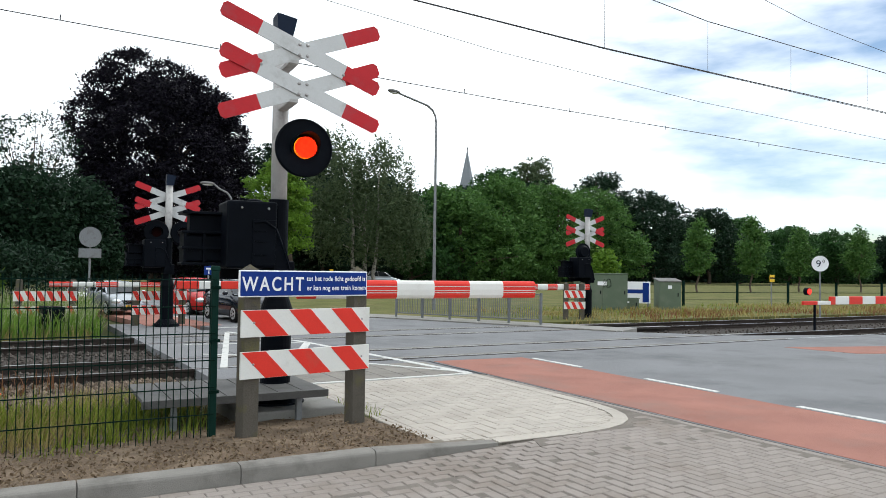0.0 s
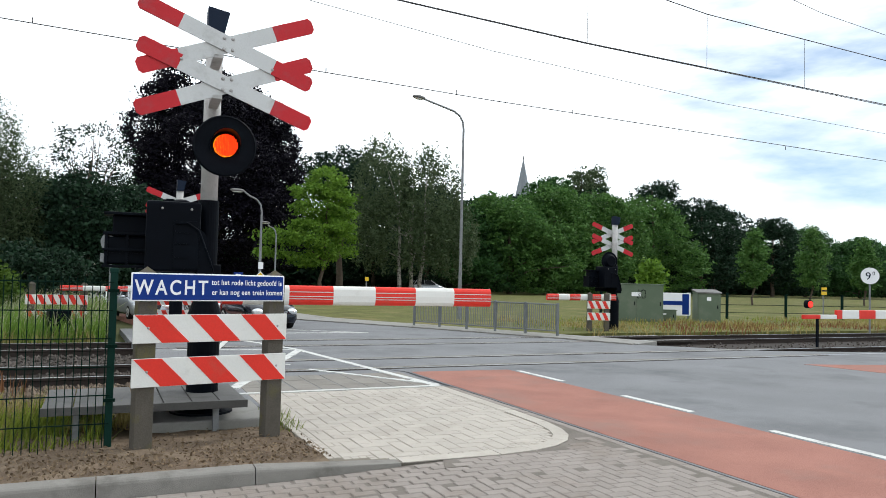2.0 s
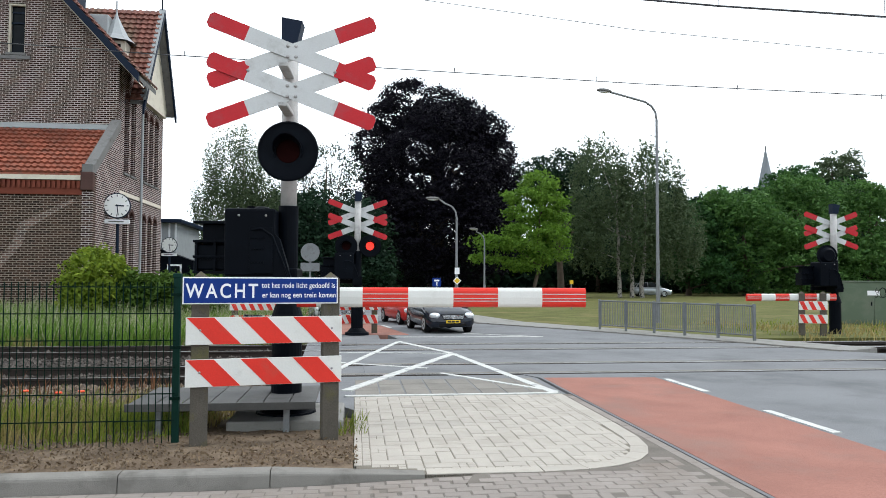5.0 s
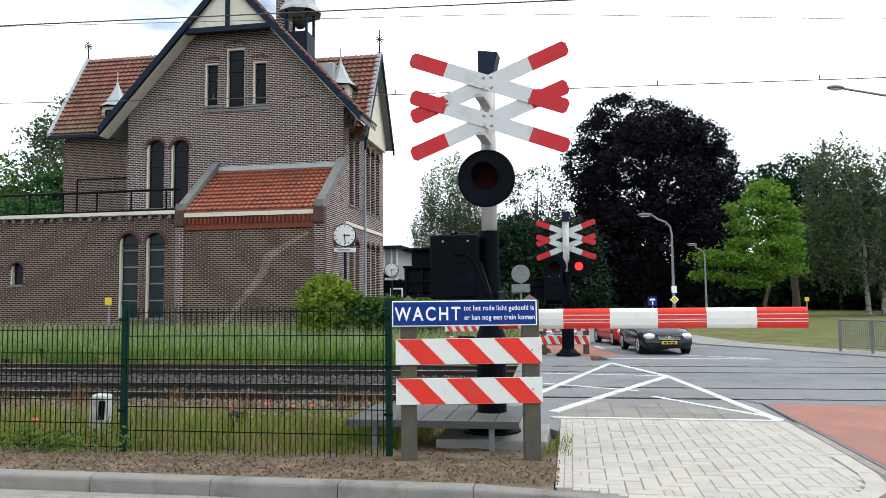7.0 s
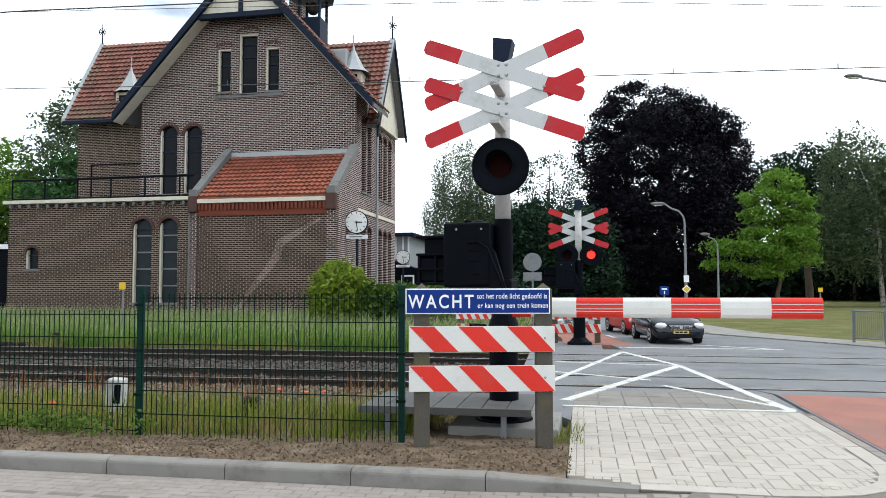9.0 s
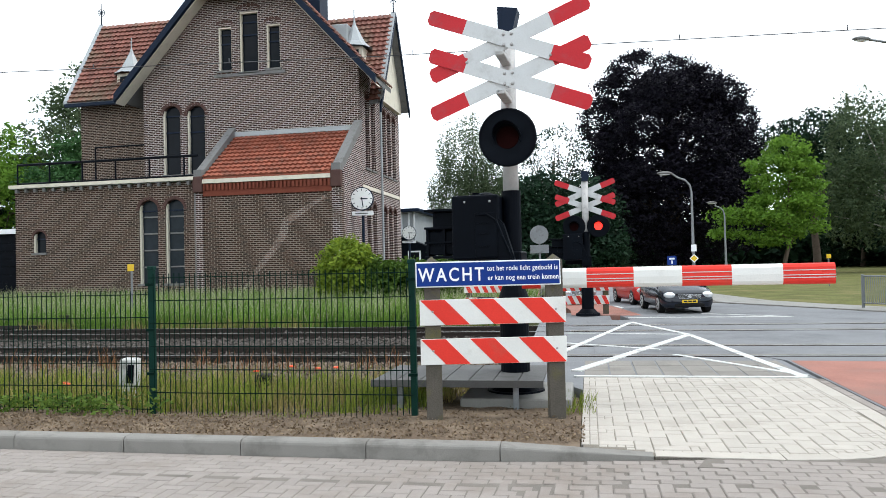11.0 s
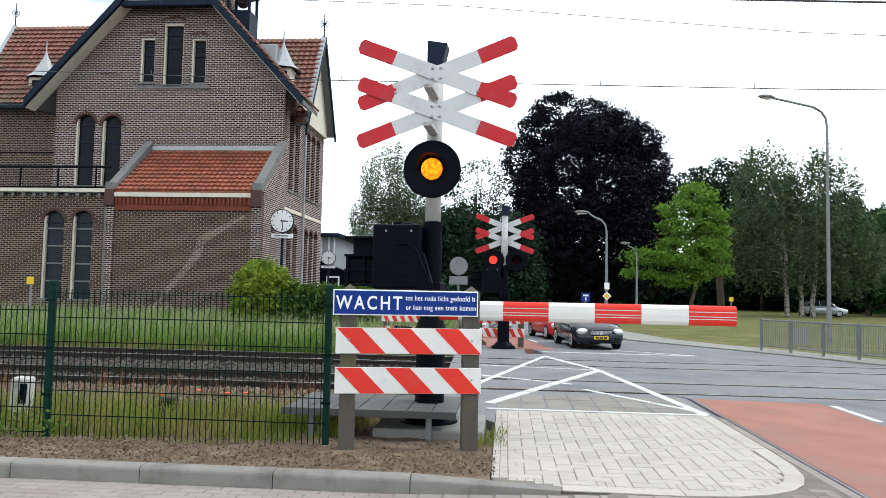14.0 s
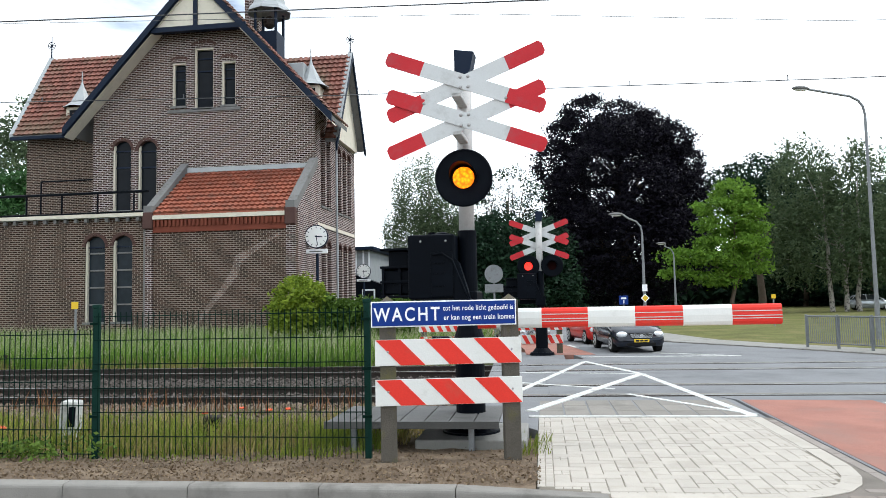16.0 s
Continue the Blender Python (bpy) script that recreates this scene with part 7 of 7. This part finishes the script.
# ---- overhead line ----
def overhead():
    o = thing("overhead_line", "overhead railway wires with droppers", "overhead wire")
    def wire(name, pts, r=0.012):
        bm = bmesh.new()
        for a, b in zip(pts, pts[1:]):
            rod(bm, a, b, r * 0.7, seg=5, caps=False)
        return part(name, bm, WIRE_GREY, o)
    wire("contact_wire", [(-60, 12.8, 6.0), (-8, 12.8, 5.85), (0, 12.8, 5.55), (9, 12.8, 5.33), (23.5, 12.8, 5.15), (80, 12.8, 5.15)])
    mess = [(-60, 12.8, 8.3), (-20, 12.8, 8.0), (-8, 12.8, 7.5), (3, 12.8, 6.92), (9, 12.8, 6.36), (15.2, 12.8, 6.05), (23.5, 12.8, 5.9), (50, 12.8, 6.3), (80, 12.8, 7.0)]
    wire("messenger_wire", mess, 0.008)
    wire("contact_wire", [(-60, 9.07, 6.9), (-4.4, 9.07, 5.86), (8.7, 9.07, 5.42), (16.9, 9.07, 5.3), (80, 9.07, 5.2)], 0.013)
    wire("contact_wire", [(-60, 9.15, 6.95), (-4.4, 9.15, 5.90), (8.7, 9.15, 5.44), (16.9, 9.15, 5.31), (80, 9.15, 5.2)], 0.010)
    m2 = [(-60, 9.07, 8.6), (5, 9.07, 6.9), (11.2, 9.07, 6.32), (16.9, 9.07, 6.18), (80, 9.07, 6.6)]
    wire("messenger_wire", m2, 0.012)
    wire("feeder_wire", [(-60, 9.0, 9.6), (10, 9.0, 7.4), (14, 9.0, 6.8), (17, 9.0, 6.6), (80, 9, 6.9)], 0.008)
    for x, z0, z1 in ((8.7, 5.42, 6.6), (11.2, 5.38, 6.3), (13.6, 5.35, 6.26), (16.2, 5.3, 6.2), (19.0, 5.3, 6.2)):
        wire("dropper", [(x, 9.07, z0), (x, 9.07, z1)], 0.005)
    for x in (-6, -3, 0.7, 3.2, 5.5, 8.2, 11, 14, 17.5):
        zc = 5.55 - 0.0245 * x if x > 0 else 5.55 - 0.0375 * x
        wire("clamp", [(x, 12.8, zc), (x, 12.8, zc + 0.09)], 0.014)
    bm = new_box((-6.72, 10.1, -0.2), (-6.52, 10.3, 8.5), bevel=0.01)
    part("mast", bm, GREEN_WIRE, o, "dark steel line mast")


overhead()


# ---- distance ----
def church():
    c = thing("church_spire", "slender grey church spire above the far trees", "church")
    bm = bmesh.new()
    bmesh.ops.create_cone(bm, cap_ends=True, segments=8, radius1=5.2, radius2=0.08, depth=25, matrix=Matrix.Translation((112, 184, 24.6)))
    part("spire", bm, SLATE, c)
    part("tower", new_box((109.2, 181.2, 0), (114.8, 186.8, 12.6)), BRICK_X, c)
    bm = bmesh.new()
    rod(bm, (112, 184, 35), (112, 184, 38), 0.12, seg=6)
    part("vane", bm, BLACK, c)


SLATE = surface("slate", (0.16, 0.18, 0.20), 0.6, vary=0.12, scale=0.5)
church()


def annex_building():
    b = thing("station_building", "small grey timber station building with flat overhanging roof", "building")
    wall = part("wall", new_box((-11.0, 48, 0), (-7.6, 55, 5.2)), ZINC, b)
    for x in (-8.5, -8.0, -7.62):
        part("post", new_box((x - 0.05, 47.94, 3.7), (x + 0.05, 48.0, 5.2)), LETTER, wall)
    part("roof", new_box((-11.2, 47.4, 5.2), (-7.15, 55.5, 5.42), bevel=0.03), NAVY, b)
    lean = part("lean_to", new_prism([(-9.6, 0), (-6.2, 0), (-6.2, 2.75), (-9.6, 4.0)], 46.6, 47.9, "y"), BLACK, b, "dark lean-to with a sloping roof")
    part("window_frame", new_box((-7.75, 46.55, 1.5), (-6.9, 46.6, 2.55)), LETTER, lean)
    part("window", new_box((-7.65, 46.52, 1.6), (-7.0, 46.55, 2.45)), WINDOW, lean)
    s = thing("shed", "long black timber shed with white eaves board", "shed")
    part("wall", new_box((-34, 29.2, 0), (-20.9, 34, 3.5)), BLACK, s)
    part("eaves_board", new_box((-34.2, 29.0, 3.5), (-20.8, 34.2, 3.72)), LETTER, s)
    for k in range(9):
        part("board", new_box((-34, 29.17, 0.2 + 0.36 * k), (-20.9, 29.2, 0.5 + 0.36 * k), bevel=0.006), BLACK, s)
    w = thing("house", "white rendered house far behind the trees", "house")
    part("wall", new_box((-8.5, 78, 0), (2.5, 88, 4.5)), CREAM, w)
    part("roof", new_prism([(77.5, 4.4), (83, 8.6), (88.5, 4.4)], -9, 3, "x"), TILE_REST, w)
    o = thing("office_building", "low brick building at the end of the lawn", "building")
    part("wall", new_box((139, 62, 0), (165, 74, 8.5)), BRICK_X, o)
    for i in range(4):
        for k in range(2):
            part("window", new_box((140.5 + 5 * i, 61.95, 1.4 + 3.6 * k), (143.5 + 5 * i, 62.02, 3.2 + 3.6 * k)), WINDOW, o)


annex_building()


# ---- paving pieces ----
def brick_mesh(w, d, t=0.05, bev=0.006):
    bm = bmesh.new()
    x, y = w / 2, d / 2
    lo = [bm.verts.new(p) for p in ((-x, -y, -t), (x, -y, -t), (x, y, -t), (-x, y, -t))]
    md = [bm.verts.new(p) for p in ((-x, -y, -bev), (x, -y, -bev), (x, y, -bev), (-x, y, -bev))]
    tp = [bm.verts.new(p) for p in ((-x + bev, -y + bev, 0), (x - bev, -y + bev, 0), (x - bev, y - bev, 0), (-x + bev, y - bev, 0))]
    for a, b in ((lo, md), (md, tp)):
        for i in range(4):
            j = (i + 1) % 4
            bm.faces.new((a[i], a[j], b[j], b[i]))
    bm.faces.new(tp)
    return bm


def pieces(name, parent, spots, w, d, mat, mat_rest, near, gap=0.006, seed=3):
    """Pavers (x, y, z, turn): those in the near stretch of the plan as parts, the rest as one mesh."""
    rng = np.random.default_rng(seed)
    spots = sorted(spots, key=near)
    me = None
    rest_v, rest_f = [], []
    for k, (x, y, z, a) in enumerate(spots):
        dz, tx, ty = rng.normal(0, 0.0012), rng.normal(0, 0.25), rng.normal(0, 0.25)
        m = pose(x, y, z + dz, tx, ty, a + rng.normal(0, 0.25))
        if k < 300:
            if me is None:
                ob = part(name, brick_mesh(w - gap, d - gap), mat, parent)
                me = ob.data
            else:
                ob = new(name, me)
                ob.parent = parent
            ob.matrix_basis = m
        else:
            if not rest_v:
                bm = brick_mesh(w - gap, d - gap)
                bm.verts.ensure_lookup_table()
                bm.verts.index_update()
                pv = [v.co.copy() for v in bm.verts]
                pf = [tuple(v.index for v in fc.verts) for fc in bm.faces]
                bm.free()
                rest_v, rest_f = [], []
            o = len(rest_v)
            rest_v += [m @ v for v in pv]
            rest_f += [tuple(i + o for i in fc) for fc in pf]
    if rest_v:
        tagged(mesh_from(name + "s", rest_v, rest_f, mat_rest, parent), kind="stuff")


def paving():
    isl = thing("island_paving", "pale concrete paving slabs in herringbone bond", "paving", kind="structure")
    spots = []
    u, taken = 0.15, set()
    for i in range(-2, 22):
        for j in range(-4, 30):
            if (i - j) % 4 == 0:
                for a, b, w, d, turn in ((i, j, 2, 1, 0), (i + 3, j, 1, 2, 90)):
                    x, y = 3.72 + (a + w / 2) * u, 5.78 + (b + d / 2) * u
                    cs = [(x + p * (w * u / 2 - 0.012), y + q * (d * u / 2 - 0.012)) for p in (-1, 1) for q in (-1, 1)]
                    if all(inside(c, ISLAND_IN) for c in cs):
                        spots.append((x, y, 0, turn))
                        taken |= {(a, b), (a + w - 1, b + d - 1)}
    pieces("slab", isl, spots, 0.3, 0.15, PAVER_LIGHT, PAVER_LIGHT_REST, lambda s: s[1], gap=0.006)
    # small cut pieces along the curved side
    fill = []
    for i in range(-2, 44):
        for j in range(-6, 58):
            p = (3.72 + (i + 0.5) * u / 2, 5.78 + (j + 0.5) * u / 2)
            if (i // 2, j // 2) not in taken and inside(p, ISLAND_IN):
                fill.append((p[0], p[1], -0.001, 0))
    pieces("cut_slab", isl, fill, 0.075, 0.075, PAVER_LIGHT, PAVER_LIGHT_REST, lambda s: s[1], gap=0.002)
    pan = thing("crossing_panels", "grey concrete crossing panels beside the track", "paving", kind="structure")
    spots = []
    for r, y in enumerate((10.02, 10.59, 11.16)):
        for i in range(9):
            x = 3.9 + 0.36 * i
            if x < 6.6:
                spots.append((x, y, 0.0, 0))
    pieces("panel", pan, spots, 0.36, 0.57, PANEL, PANEL, lambda s: s[1], gap=0.02)
    # footway bricks: straight courses along the kerb, herringbone elsewhere
    fw = thing("footway_paving", "grey-brown concrete paving bricks of the footway", "paving", kind="structure")
    spots = []
    for j in range(6):
        y = 5.555 - 0.105 * j
        x = -6.0 + (0.105 if j % 2 else 0)
        while x < 6.58:
            yy = y - 0.08 * min(1, max(0, (x - 3.2) / 1.1))
            if not inside((x, yy + 0.06), ISLAND) and yy < 6.0:
                spots.append((x, yy, pavement_height(x, yy), 0))
            x += 0.21
    u = 0.105
    for j in range(-30, 75):
        for i in range(-30, 90):
            if (i - j) % 4 == 0:
                for (cx, cy, t) in ((i + 1, j + 0.5, 0), (i + 2.5, j, 90)):
                    x, y = -1.4 + cx * u, -1.5 + cy * u
                    lim = 4.945 if x < 3.2 else 4.945 - 0.08 * min(1, (x - 3.2) / 1.1)
                    corner = x > 5.5 and y > 5.5 and not any(inside((x + p, y + q), ISLAND) for p in (-0.1, 0.02) for q in (0.0, 0.1))
                    if -1.6 < x < 6.58 and (y < lim or corner and y < 7.2):
                        spots.append((x, y, pavement_height(x, y), t))
    y = -3.0
    while y < 9.6:
        spots.append((6.69, y, pavement_height(6.6, y), 90))
        y += 0.21
    pieces("paving_brick", fw, spots, 0.21, 0.105, PAVER_GREY, PAVER_GREY_REST, lambda s: abs(s[0] - 3.6) + 0.8 * abs(s[1] - 5.0))


ISLAND_IN = [(3.74, 5.95), (4.3, 5.73), (5.28, 5.71), (5.65, 5.76), (5.92, 5.85), (6.13, 5.99), (6.27, 6.18), (6.37, 6.43), (6.44, 6.82), (6.46, 7.6), (6.46, 9.73), (3.72, 9.73)]
paving()


def litter():
    """Dry leaf litter and small clods on the bare soil."""
    rng = np.random.default_rng(17)
    n = 9000
    x, y = rng.uniform(-8, 3.75, n), 5.8 + rng.gamma(1.6, 0.48, n)
    keep = (y < 8.4)
    x, y = x[keep], y[keep]
    z = 0.028 - 0.10 * np.clip(y - 6.2, 0, None) / 2.4 - 0.05 * (x < 1.5) * np.clip(y - 6.6, 0, 1)
    ob = leaf_mesh("leaf_litter", np.stack([x, y, z + rng.uniform(0, 0.02, len(x))], 1), 0.019, LITTER, None, 18)
    tagged(ob, "dry brown leaf litter on the soil", "litter", kind="stuff")


LITTER = leaves_material("dry_litter", (0.07, 0.048, 0.03), (0.25, 0.185, 0.12), 0.1)
litter()
blades("kerb_weeds", "small weeds at the foot of the fence", GRASS, 1500, (-9, 1.9), (6.75, 7.5), 0.10, -0.06, 0.006, 48, 1.4)
blades("post_weeds", "tuft of weeds beside the post", GRASS, 160, (3.55, 3.85), (7.2, 8.2), 0.16, -0.06, 0.005, 49)


# ---- moving parts ----
def motions():
    """The signal lamps flash every two thirds of a second, and the last car rolls up to the queue."""
    period = 2 / 3
    spans = {0: [(0.0, 0.28)], 1: [(0.475, 0.76)], 2: [(0.14, 0.43)], 3: [(2.0, 2.1)]}
    for k, (g, back, front) in enumerate(GLOWS):
        rows = [(0.0, front if k == 0 else back)]
        for n in range(-1, 26):
            for a, b in spans[k]:
                if a > 1:
                    continue
                on, off = n * period + a, n * period + b
                for t, where in ((on - 0.034, back), (on, front), (off, front), (off + 0.034, back)):
                    if 0.02 < t < 15.98:
                        rows.append((t, where))
        rows.append((16.0, front if k in (0, 1) else back))
        walk(g, [(t, Matrix.Translation(p)) for t, p in rows])
    walk(WHITE_CAR, [(0.0, pose(2.2, 31.6, 0, 0, 0, 14)), (0.5, pose(2.5, 30.5, 0, 0, 0, 13)), (1.0, pose(2.65, 30.1, 0, 0, 0, 12)), (1.6, pose(2.7, 30.0, 0, 0, 0, 12)), (16.0, pose(2.7, 30.0, 0, 0, 0, 12))])


motions()
